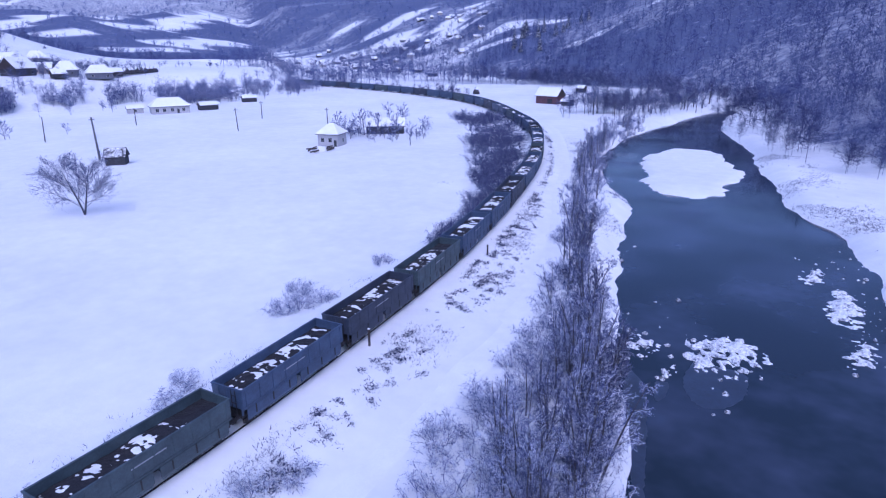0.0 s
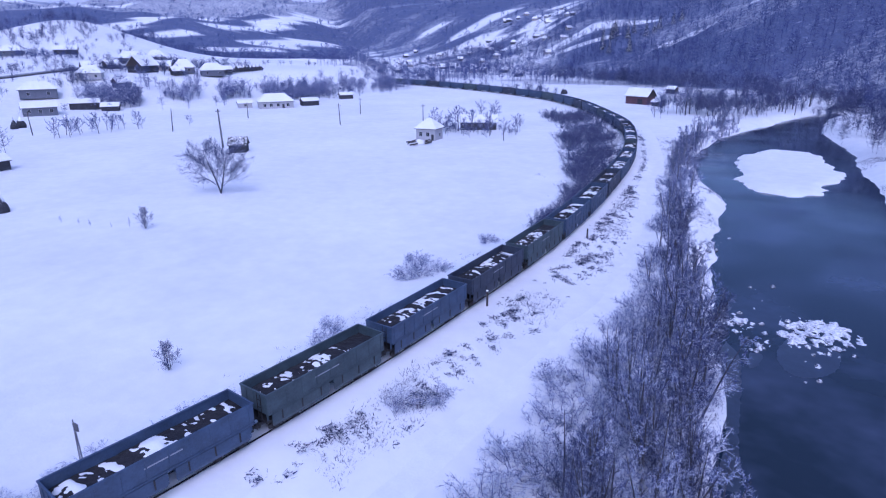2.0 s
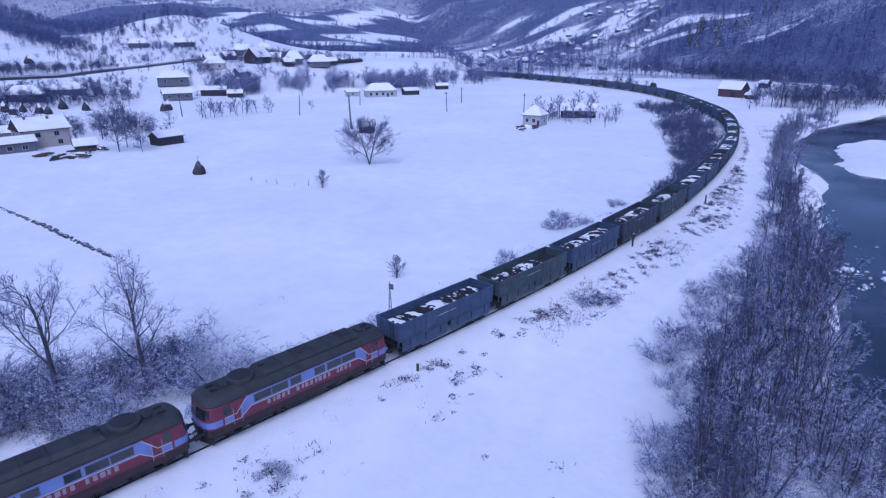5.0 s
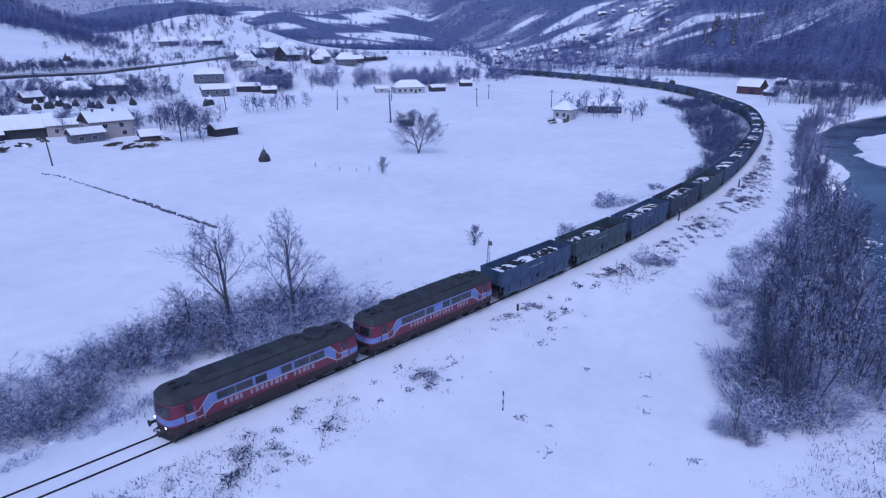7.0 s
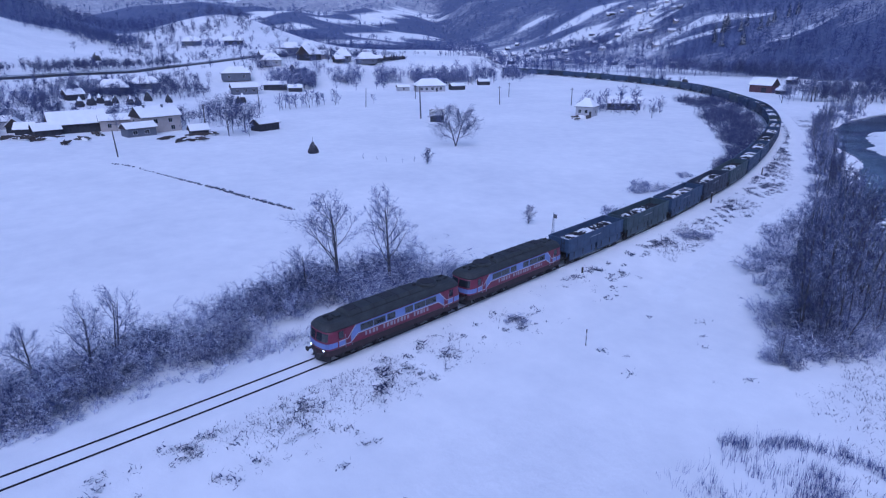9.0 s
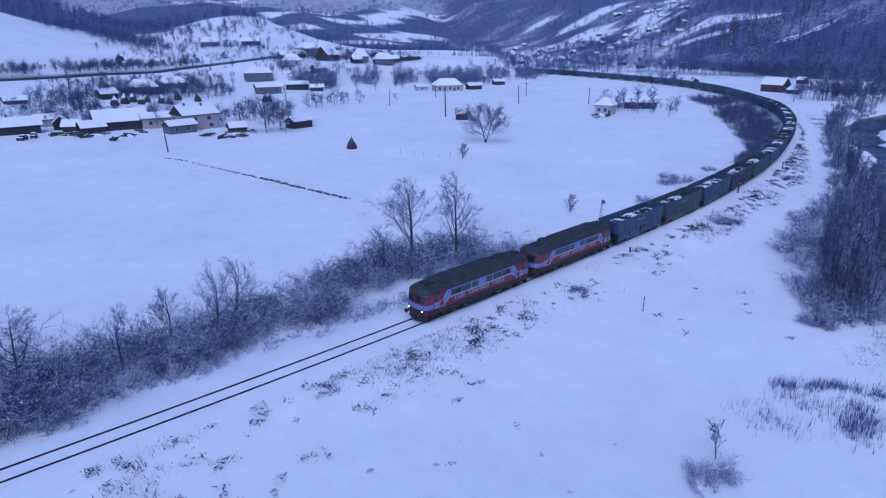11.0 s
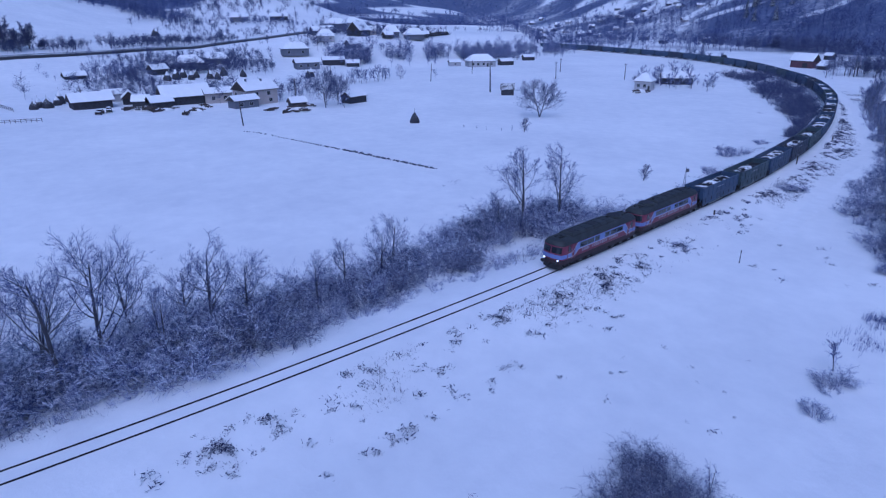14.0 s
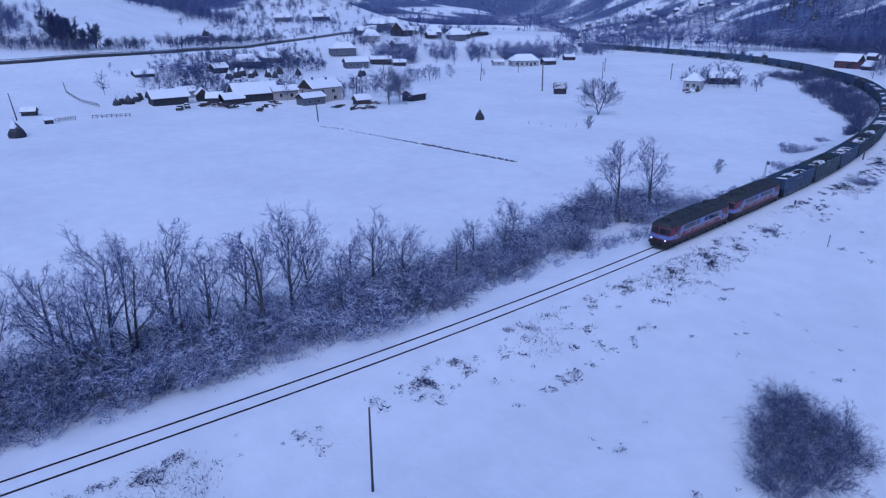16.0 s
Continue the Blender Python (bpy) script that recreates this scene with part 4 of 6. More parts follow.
TALL = [grown_tree(1, 11, 0.62, 0.30, 13, 7, 8, 6, twig_r=0.017, stout=1.35), grown_tree(2, 11, 0.70, 0.26, 13, 7, 8, 6, twig_r=0.017, stout=1.35), grown_tree(3, 9.8, 0.85, 0.24, 7, 6, 8, 6, stems=2, twig_r=0.017, stout=1.35),
        grown_tree(4, 10, 0.60, 0.32, 13, 7, 8, 6, twig_r=0.017, stout=1.35)]
ALDER = [grown_tree(51, 9, 0.36, 0.08, 12, 6, 8, 6, stems=3, twig_r=0.014), grown_tree(52, 9.5, 0.32, 0.10, 12, 6, 8, 6, stems=4, twig_r=0.014)]
ROUND = grown_tree(15, 9.8, 1.05, 0.16, 14, 8, 8, 5, stems=2, twig_r=0.017, rise=0.07, flat=0.62)
FORKED = grown_tree(19, 11.2, 0.92, 0.16, 15, 9, 9, 6, stems=2, twig_r=0.020, rise=0.04, flat=0.6, stout=1.5, fork=0.30)
SAPLING = [grown_tree(6, 7, 0.34, 0.12, 11, 5, 7, 4, twig_r=0.013), grown_tree(7, 7.5, 0.38, 0.15, 11, 5, 7, 4, twig_r=0.013), grown_tree(8, 6.5, 0.42, 0.1, 6, 5, 7, 4, stems=2, twig_r=0.013)]
ORCHARD = [grown_tree(9, 5, 0.75, 0.2, 7, 5, 4, 3, twig_r=0.045), grown_tree(10, 6, 0.68, 0.2, 7, 5, 4, 3, twig_r=0.045), grown_tree(12, 8, 0.52, 0.22, 8, 5, 4, 3, twig_r=0.05)]
SHRUBTREE = grown_tree(17, 3.6, 0.70, 0.08, 8, 6, 6, 4, stems=3, twig_r=0.013)
BELT_SHRUB = [grown_shrub(24, 3.0, 3.0, 24, 12, 10, 0.014), grown_shrub(25, 2.6, 3.4, 24, 12, 10, 0.014), grown_shrub(26, 3.6, 3.0, 25, 12, 10, 0.014)]
SHRUB = [grown_shrub(21, 2.8, 2.8), grown_shrub(22, 2.4, 3.2), grown_shrub(23, 3.4, 2.8, 20)]
rnd = random.Random(77)

# the tree that stands alone in the field, and small ones round it
planted("tree", FORKED, -111.7, 56.5, 1.0, 30, "lone bare tree with a round crown in the snowy field", "tree", twigs=BRUSH)
planted("tree", SHRUBTREE, -98.8, 34.5, 1.2, 10, "small bare sapling in the snowy field", "tree", twigs=BRUSH)
for x, y, sc in ((-113.9, 27.3, 0.22), (-110.4, 28.8, 0.16), (-107.5, 29.4, 0.2), (-103.6, 31.2, 0.15), (-102.0, 33.4, 0.25)):
    planted("tree", SAPLING[0], x, y, sc, 100 * x, "tiny bare sapling in the snowy field", "tree", "field saplings")
BELT = "trees along the line"
for x, y, k, sc, rz in ((-48.0, -24.3, 0, 1.12, 20), (-49.5, -27.5, 3, 0.6, 140), (-45.7, -18.4, 3, 1.12, 60), (-48.3, -48.0, 2, 0.74, 95), (-47.0, -50.5, 1, 0.62, 10), (-47.2, -70.5, 0, 0.82, 210),
                        (-46.2, -67.4, 3, 0.72, 300), (-47.5, -80.3, 1, 0.98, 130), (-46.3, -84.0, 0, 1.0, 20), (-48.0, -88.6, 3, 1.0, 250), (-50.0, -95.0, 2, 1.12, 75), (-47.6, -98.0, 1, 0.86, 310), (-46.4, -91.8, 0, 0.8, 160), (-51.2, -91.0, 3, 1.05, 15), (-50.2, -84.6, 2, 0.9, 115), (-49.8, -77.0, 1, 0.78, 215), (-49.2, -72.4, 3, 0.7, 315), (-48.6, -99.4, 2, 0.9, 5), (-52.8, -96.4, 1, 0.95, 65), (-48.4, -54.6, 0, 0.55, 65), (-50.4, -110.5, 3, 1.0, 165), (-49.6, -106.0, 1, 1.1, 190),
                        (-47.0, -112.0, 0, 1.0, 40), (-45.2, -60.0, 3, 0.6, 30), (-45.0, -75.5, 2, 0.72, 0), (-52.5, -101.0, 0, 0.9, 99), (-51.0, -118.0, 2, 1.1, 222), (-52, -128, 1, 1.0, 17)):
    planted("tree", TALL[k], x, y, sc * (1.12 if y < -60 else 1.0), rz, "tall bare tree with frosted twigs beside the railway", "tree", BELT)
for k in range(150):
    y = -136 + 123 * (k + rnd.random()) / 150
    x = np.interp(y, (-140, -90, -60, -30, -14), (-50.5, -46.2, -43.6, -45.2, -45.5)) + rnd.uniform(-6.6, 3.6)
    low = 0.72 if -66 < y < -33 else 0.8 if y > -33 else 1.0
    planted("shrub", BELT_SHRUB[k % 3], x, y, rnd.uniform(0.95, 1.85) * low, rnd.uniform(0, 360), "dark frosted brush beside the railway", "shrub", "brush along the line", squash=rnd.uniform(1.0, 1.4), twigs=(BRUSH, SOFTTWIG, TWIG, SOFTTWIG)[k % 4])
# single bushes in the field and beside the line
planted("tree", SHRUBTREE, -51.0, 13.5, 1.0, 0, "low upright bare bush alone in the snowy field", "tree")
for x, y, k, sc in ((-51.4, 48.5, 1, 0.75), (-49.0, 46.5, 0, 0.7), (-50.2, 44.8, 1, 0.7), (-53, 50.6, 1, 0.65), (-48.0, 49.4, 2, 0.5), (-44.9, 27.2, 1, 0.62), (-46.0, 29.0, 0, 0.5), (-43.4, 25.6, 1, 0.5),
                    (-40.4, 11.7, 0, 0.42), (-49.7, 63.4, 1, 0.55), (-51.0, 64.5, 0, 0.45), (-41.2, -3.6, 0, 0.6), (-41.8, -7.0, 1, 0.6), (-42.3, -10.5, 2, 0.62), (-40.9, 0.6, 1, 0.5), (-28.3, 21.3, 2, 0.5), (-27.2, 24.0, 0, 0.55), (-27.4, -16.8, 1, 0.42)):
    planted("shrub", SHRUB[k], x, y, sc, rnd.uniform(0, 360), "small bare bush dusted with snow", "shrub", "single bushes", squash=1.35)
# wooded strip between the lane and the river
STRIP_Y = (-6, 0, 8, 16, 28, 40, 52, 73, 97, 130, 180, 240)
STRIP_L = (-7.5, -9.5, -13.5, -17.5, -21.6, -22.0, -22.8, -27.6, -36.2, -47.5, -61, -68)
STRIP_R = (-5.5, -3.5, -2.0, -3.0, -7.5, -11.0, -14.6, -23.6, -31.2, -42, -56, -57)


def strip_place(lo, hi, k, n, power):
    y = lo + (hi - lo) * ((k + rnd.random()) / n) ** power
    a, b = float(np.interp(y, STRIP_Y, STRIP_L)), float(np.interp(y, STRIP_Y, STRIP_R))
    return a + (b - a) * rnd.random(), y


for k in range(150):
    x, y = strip_place(2, 240, k, 120, 1.3) if k < 120 else strip_place(4, 48, k - 120, 30, 1.0)
    if y < 60:
        x += 0.35 * (float(np.interp(y, STRIP_Y, STRIP_R)) - x)
    high = rnd.random() < (0.30 if y < 60 else 0.14)
    planted("tree", ALDER[k % 2] if high else SAPLING[k % 3], x, y, rnd.uniform(0.75, 1.1) if high else rnd.uniform(0.55, 1.1), rnd.uniform(0, 360), "slender bare tree on the river bank", "tree", "trees on the river bank", twigs=BRUSH if k % 3 == 0 else None)
for k in range(56):
    x, y = strip_place(-2, 240, k, 30, 1.2) if k < 30 else strip_place(-3, 50, k - 30, 26, 1.0)
    planted("shrub", SHRUB[k % 3], x, y, rnd.uniform(0.6, 1.15), rnd.uniform(0, 360), "frosted brush on the river bank", "shrub", "brush on the river bank", squash=1.25, twigs=SOFTTWIG if k % 3 else None)

UNDER = [grown_shrub(k, 2.2, 2.8, 15, 8, 5, 0.021) for k in (91, 92, 93)]
LOW_GROWTH = []
for k in range(210):
    x, y = strip_place(-2, 235, k, 110, 1.1) if k < 110 else strip_place(-3, 62, k - 110, 100, 1.0)
    LOW_GROWTH.append((x, y, rnd.uniform(0.5, 1.15), rnd.uniform(0, 360)))
# low frosted growth between the hedge and the rails
for k in range(140):
    y = -132 + 146 * (k + rnd.random()) / 140
    x = float(np.interp(y, TRACK[:, 1], TRACK[:, 0])) - rnd.uniform(4.2, 8.0)
    LOW_GROWTH.append((x, y, rnd.uniform(0.25, 0.65), rnd.uniform(0, 360)))
# a close row at the water's edge
for k in range(12):
    y = 26 + 3.1 * k + rnd.uniform(-1, 1)
    planted("tree", ALDER[k % 2], float(np.interp(y, STRIP_Y, STRIP_R)) - rnd.uniform(0.2, 2.2), y, rnd.uniform(0.85, 1.15), 41 * k, "dark many-stemmed alder at the water's edge", "tree", "trees on the river bank", twigs=BRUSH)
# the dense dark clump at the strip's southern end
for k, (x, y, sc) in enumerate(((-5.4, 1.6, 0.8), (-4.0, 3.2, 0.85), (-7.0, 4.6, 0.95), (-9.2, 7.4, 0.9), (-5.6, 7.8, 1.0), (-8.2, 11.0, 1.05), (-11.4, 13.0, 0.9), (-0.9, 9.6, 0.8), (0.2, 12.4, 0.85), (-1.6, 15.6, 0.9), (-10.0, 17.2, 1.0), (-6.8, 18.4, 1.05), (-13.4, 20.5, 0.9), (-5.4, 23.0, 0.95), (-9.4, 25.5, 1.0), (-12.5, 29.5, 1.0))):
    planted("tree", ALDER[k % 2], x, y, sc, 77 * k, "dark many-stemmed alder on the river bank", "tree", "trees on the river bank", twigs=BRUSH)
for k, (x, y, sc) in enumerate(((-4.6, 0.9, 1.0), (-3.4, 2.4, 1.0), (-5.8, 2.8, 1.05), (-7.4, 0.6, 0.8), (-2.9, 4.6, 0.9), (-6.9, -4.3, 0.55), (-5.9, -4.6, 0.45), (-7.6, -4.9, 0.4), (-0.6, 8.2, 0.9))):
    planted("shrub", BELT_SHRUB[k % 3], x, y, sc, 63 * k, "round dark bush heaped with snow at the bank", "shrub", "brush on the river bank", squash=1.2, twigs=BRUSH if k % 3 else TWIG)
planted("tree", SAPLING[2], -6.8, -4.6, 0.62, 0, "thin bare saplings in a snowy tuft", "tree")
planted("tree", ALDER[1], -16.5, 47.0, 0.95, 30, "dark bare alder leaning over the river", "tree", "trees on the river bank")
planted("tree", ALDER[0], -18.8, 60.0, 0.95, 130, "dark bare alder on the river bank", "tree", "trees on the river bank")
for x, y, sc in ((-1.5, 17.5, 1.2), (0.4, 13.5, 1.3), (1.6, 10.5, 1.1), (-2.8, 20.5, 1.2), (2.4, 8.0, 0.9), (-0.8, 15.6, 1.1)):
    planted("shrub", BELT_SHRUB[int(10 * sc) % 3], x, y, sc, 50 * x, "dense brush overhanging the river", "shrub", "brush on the river bank", squash=1.2, twigs=BRUSH)
BUSH = grown_shrub(31, 4.3, 4.6, 50, 13, 8, 0.018)
# low growth in the near meadow
for x, y, sc, wood in ((-8.4, -56.9, 0.52, BRUSH), (-6.6, -58.0, 0.60, BRUSH), (-4.6, -57.3, 0.52, BRUSH), (-7.2, -60.6, 0.58, BRUSH), (-5.0, -60.4, 0.66, BRUSH), (-3.0, -59.4, 0.50, BRUSH), (-5.9, -63.6, 0.60, TWIG), (-3.7, -63.2, 0.62, BRUSH), (-4.6, -66.2, 0.55, TWIG)):
    planted("shrub", BUSH, x, y, sc, 40 * x, "dense dark bush in the snowy meadow", "shrub", "bushes in the meadow", squash=1.15, twigs=wood)
planted("tree", SAPLING[2], -4.3, -55.4, 0.44, 30, "spindly bare sapling beside the meadow bush", "tree")
for x, y, k, sc in ((-2.7, -41.3, 0, 0.42), (-3.3, -36.6, 1, 0.42), (-3.2, -34.6, 2, 0.50), (-4.1, -35.6, 0, 0.45), (-3.4, -40.4, 1, 0.35)):
    planted("shrub", SHRUB[k], x, y, sc, rnd.uniform(0, 360), "bare bush in the snowy meadow", "shrub", "bushes in the meadow", squash=1.25)
planted("tree", ORCHARD[0], -4.1, -33.1, 0.62, 0, "small sapling holding snow in the meadow", "tree")

# ---- buildings ----
def roof_geo(w, d, z, rise, over, hip, thick):
    """A pitched roof over a plan w by d; hip: how far the ridge ends stand in from the gables."""
    g = Geo()
    a, b = w / 2 + over, d / 2 + over
    k = max(a - hip, 0.15)
    drop = rise * over / (d / 2)
    lo = [(-a, -b, z - drop), (a, -b, z - drop), (a, b, z - drop), (-a, b, z - drop), (-k, 0, z + rise), (k, 0, z + rise)]
    hi = [(x, y, q + thick) for x, y, q in lo]
    g.add(lo + hi, [(0, 4, 5, 1), (2, 5, 4, 3), (0, 3, 4), (1, 5, 2), (6, 7, 11, 10), (8, 9, 10, 11), (6, 10, 9), (7, 8, 11),
                    (0, 1, 7, 6), (1, 2, 8, 7), (2, 3, 9, 8), (3, 0, 6, 9)])
    return g


def house(name, x, y, rz, w, d, h, rise, walls, label, category="house", hip=0.0, over=0.5, windows=(), sides=(), door=None, chimney=(), snow=0.22, group="", roofing=None, planks=False):
    t = thing(name, at_ground(x, y, rz, 0.25), label, category, group)
    a, b = w / 2, d / 2
    h = h + 0.25
    g = Geo()
    if hip <= 0:
        ring = [(-b, 0), (b, 0), (b, h), (0, h + rise - 0.05), (-b, h)]
        g.loft([[(-a, p, q) for p, q in ring], [(a, p, q) for p, q in ring]])
    else:
        g.box(-a, a, -b, b, 0, h)
    wall = part("wall", g, walls, t)
    if planks:
        n = max(4, int(w / 0.9))
        for i in range(n):
            px = -a + (i + 0.5) * w / n
            part("plank", Geo().box(px - 0.05, px + 0.05, -b - 0.03, -b, 0, h - 0.02), walls, wall)
    roof = part("roof", roof_geo(w, d, h, rise, over, hip * (1 + over / max(a, 0.1)) if hip else 0, 0.12), roofing or TILE, t)
    if snow:
        part("snow_cover", roof_geo(w, d, h + 0.122, rise, over - 0.04, hip * (1 + over / max(a, 0.1)) if hip else 0, snow), SNOW, roof, "thick snow on the roof")
    for cx, cy in chimney:
        z = h + rise * (1 - abs(cy) / b)
        c = part("chimney", Geo().box(cx - 0.28, cx + 0.28, cy - 0.28, cy + 0.28, z - 0.6, z + 1.1, 0.03), WALL_GREY, roof)
        part("cap", Geo().box(cx - 0.36, cx + 0.36, cy - 0.36, cy + 0.36, z + 1.1, z + 1.25), SNOW, c)
    for wx, wz, ww, wh in windows:
        f = part("window", Geo().box(wx - ww / 2 - 0.09, wx + ww / 2 + 0.09, -b - 0.05, -b + 0.02, wz - 0.09, wz + wh + 0.09), WHITE_PAINT, t)
        part("pane", Geo().box(wx - ww / 2, wx - 0.03, -b - 0.065, -b - 0.04, wz, wz + wh), GLASS, f)
        part("pane", Geo().box(wx + 0.03, wx + ww / 2, -b - 0.065, -b - 0.04, wz, wz + wh), GLASS, f)
    for end, wy, wz, ww, wh in sides:
        f = part("window", Geo().box(end * a - 0.04, end * a + 0.04, wy - ww / 2 - 0.09, wy + ww / 2 + 0.09, wz - 0.09, wz + wh + 0.09), WHITE_PAINT, t)
        part("pane", Geo().box(end * (a + 0.045) - 0.01, end * (a + 0.045) + 0.01, wy - ww / 2, wy + ww / 2, wz, wz + wh), GLASS, f)
    if door:
        dx, dw, dh = door
        q = part("door", Geo().box(dx - dw / 2, dx + dw / 2, -b - 0.06, -b + 0.01, 0.2, 0.25 + dh), PLANK, t)
        part("lintel", Geo().box(dx - dw / 2 - 0.1, dx + dw / 2 + 0.1, -b - 0.08, -b + 0.01, 0.26 + dh, 0.4 + dh), walls, q)
    return t


def haystack(x, y, r, tall, label="dark conical haystack capped with snow", group="haystacks", pole=True):
    rnd2 = random.Random(int(x * 7 + y * 13))
    t = thing("haystack", at_ground(x, y, rnd2.uniform(0, 360), 0.1), label, "haystack", group)
    prof = ((0.0, 0.95), (0.2, 1.0), (0.42, 0.80), (0.66, 0.50), (0.86, 0.22), (1.0, 0.04))
    rows = [[(math.cos(k * math.pi / 7) * r * q * rnd2.uniform(0.92, 1.08), math.sin(k * math.pi / 7) * r * q * rnd2.uniform(0.92, 1.08), tall * z) for k in range(14)] for z, q in prof]
    part("hay", Geo().loft(rows), HAY, t, smooth=True)
    cap = [[(math.cos(k * math.pi / 7) * r * q * rnd2.uniform(0.9, 1.06), math.sin(k * math.pi / 7) * r * q * rnd2.uniform(0.9, 1.06) + 0.12 * r, tall * z + 0.10) for k in range(14)] for z, q in ((0.56, 0.58), (0.66, 0.50), (0.86, 0.24), (1.0, 0.05))]
    part("snow_cap", Geo().loft(cap), SNOW, t, smooth=True)
    if pole:
        part("pole", Geo().tube([(0, 0, tall * 0.8), (0.05, 0, tall * 1.25)], [0.05, 0.03], 5), POLE, t)
    return t


def utility_pole(x, y, tall, lean=0.0, rz=0.0, concrete=False, arm=True, label="weathered wooden utility pole in the snowy field", thin=1.0):
    t = thing("utility_pole", at_ground(x, y, rz, 0.2) @ pose(0, 0, 0, 0, lean, 0), label, "pole", "poles")
    part("shaft", Geo().tube([(0, 0, 0), (0, 0, tall * 0.5), (0, 0, tall)], [0.17 * thin, 0.15 * thin, 0.11 * thin] if not concrete else [0.30, 0.26, 0.2], 9), CONCRETE if concrete else POLE, t, smooth=True)
    if arm:
        c = part("crossarm", Geo().box(-0.7, 0.7, -0.06, 0.06, tall - 0.7, tall - 0.58), POLE, t)
        for q in (-0.6, -0.25, 0.25, 0.6):
            part("insulator", Geo().tube([(q, 0, tall - 0.58), (q, 0, tall - 0.50), (q, 0, tall - 0.38)], [0.03, 0.06, 0.04], 6), WHITE_PAINT, c)
    return t


VA = 70  # the turn of the western farms
# the field
house("hut", -153.6, 88.0, 45, 4.6, 4.0, 2.3, 1.8, PLANK, "dark plank hut with a snow-streaked roof in the field", "hut", over=0.35, snow=0.0, planks=True, roofing=snowed("snow_streaked_shingles", (0.05, 0.05, 0.055), low=0.58, high=1.1, scale=0.8))
house("shed", -177.0, 34.5, 100, 7.6, 4.6, 2.4, 1.3, PLANK, "dark wooden shed with a snowy roof", "shed", over=0.4, planks=True, door=(1.0, 1.6, 1.9))
haystack(-130.0, 23.2, 1.4, 3.3, "single dark haystack with a centre pole in the field")
haystack(-183.0, -87.4, 2.0, 4.2, "single large dark haystack in the field")
house("shed", -219.0, -79.6, 70, 3.8, 3.0, 1.3, 0.9, PLANK, "leaning dark shed in the snow", "shed", over=0.3, planks=True)
house("crate_shed", -200.4, -77.6, 85, 2.2, 1.8, 1.0, 0.4, PLANK, "low dark crate shed beside a fence", "shed", over=0.2)
# cottage and barn inside the curve
house("cottage", -126.5, 138.8, 16, 6.4, 6.0, 3.8, 2.4, WALL_WHITE, "white cottage with a snowy hipped roof", "house", hip=2.5, over=0.5, windows=((-1.6, 1.5, 1.0, 1.2), (0.8, 1.5, 1.0, 1.2)), sides=((1, 0.6, 1.2, 0.9, 1.1),), door=(2.4, 0.8, 1.9), chimney=((0.4, 0.8),))
house("barn", -128.5, 167.5, 36, 12.5, 6.0, 2.8, 1.9, PLANK, "dark plank barn behind the cottage, roof under snow", "barn", over=0.6, planks=True, door=(-2.5, 2.4, 2.2))
house("red_barn", -120.5, 289.5, -8, 11.5, 7.4, 4.1, 3.2, PLANK_RED, "red plank barn with a snow-covered gable roof", "barn", over=0.6, planks=True, door=(2.0, 2.6, 2.6))
house("lean_to", -109.0, 283.0, -8, 5.0, 3.4, 2.0, 0.9, PLANK, "small plank shed beside the red barn", "shed", over=0.4)
house("hut", -131.0, 361.0, -10, 5.0, 4.0, 2.6, 1.4, PLANK, "small dark hut at the meadow's far edge", "hut", over=0.4)
haystack(-180.0, 322.0, 2.0, 4.6)
# the long white farmhouse under the terrace
house("farmhouse", -251.0, 171.5, 62, 15.5, 9.0, 3.4, 3.0, WALL_WHITE, "long white farmhouse with a snowy hipped roof", "house", hip=3.6, over=0.6, windows=((-5.5, 1.2, 1.2, 1.3), (-2.6, 1.2, 1.2, 1.3), (0.6, 1.2, 1.2, 1.3), (5.2, 1.2, 1.2, 1.3)), sides=((1, 0, 1.2, 1.4, 1.2), (-1, 0, 1.2, 1.4, 1.2)), door=(3.0, 1.0, 2.0), chimney=((-1.5, 0.8), (2.2, 0.6)))
house("outbuilding", -263.5, 163.0, 62, 6.5, 4.5, 2.2, 1.1, WALL_WHITE, "small white outbuilding beside the farmhouse", "outbuilding", over=0.4, windows=((0, 1.0, 0.9, 0.9),))
house("shed", -247.5, 189.0, 70, 8.0, 5.0, 2.3, 1.2, PLANK, "dark shed behind the farmhouse", "shed", over=0.4, planks=True)
house("shed", -262.0, 226.0, 60, 7.0, 4.5, 2.2, 1.2, PLANK, "dark shed among orchard trees", "shed", over=0.4)
# the farm at the field's western edge
house("house", -199.0, 8.5, VA + 24, 12.0, 9.0, 5.0, 2.7, WALL_CREAM, "two-storey cream house with a snowy gable roof", "house", over=0.5, windows=((-2.0, 3.2, 1.2, 1.2), (2.6, 3.2, 1.2, 1.2), (3.2, 0.9, 1.2, 1.2)), sides=((-1, 0.0, 5.4, 0.9, 0.9), (-1, -2.2, 3.0, 1.0, 1.2), (-1, 2.2, 3.0, 1.0, 1.2)), chimney=((-3.5, -0.6), (2.0, -1.0)))
house("annex", -192.3, 0.8, VA + 24, 8.5, 5.0, 2.6, 1.2, WALL_GREY, "low grey annex with a snowy roof", "outbuilding", over=0.5, windows=((-2.0, 1.0, 1.2, 1.0), (1.5, 1.0, 1.2, 1.0)))
house("wing", -210.0, -0.5, VA + 10, 9.0, 6.0, 3.4, 1.4, WALL_CREAM, "cream side wing of the farm under snow", "outbuilding", over=0.5, windows=((-2.0, 1.4, 1.0, 1.2), (2.0, 1.4, 1.0, 1.2)))
house("barn", -214.0, -10.5, VA + 14, 15.0, 8.0, 3.2, 3.0, PLANK, "long dark barn with a heavy snowy roof", "barn", over=0.8, planks=True, door=(3.0, 3.0, 2.8))
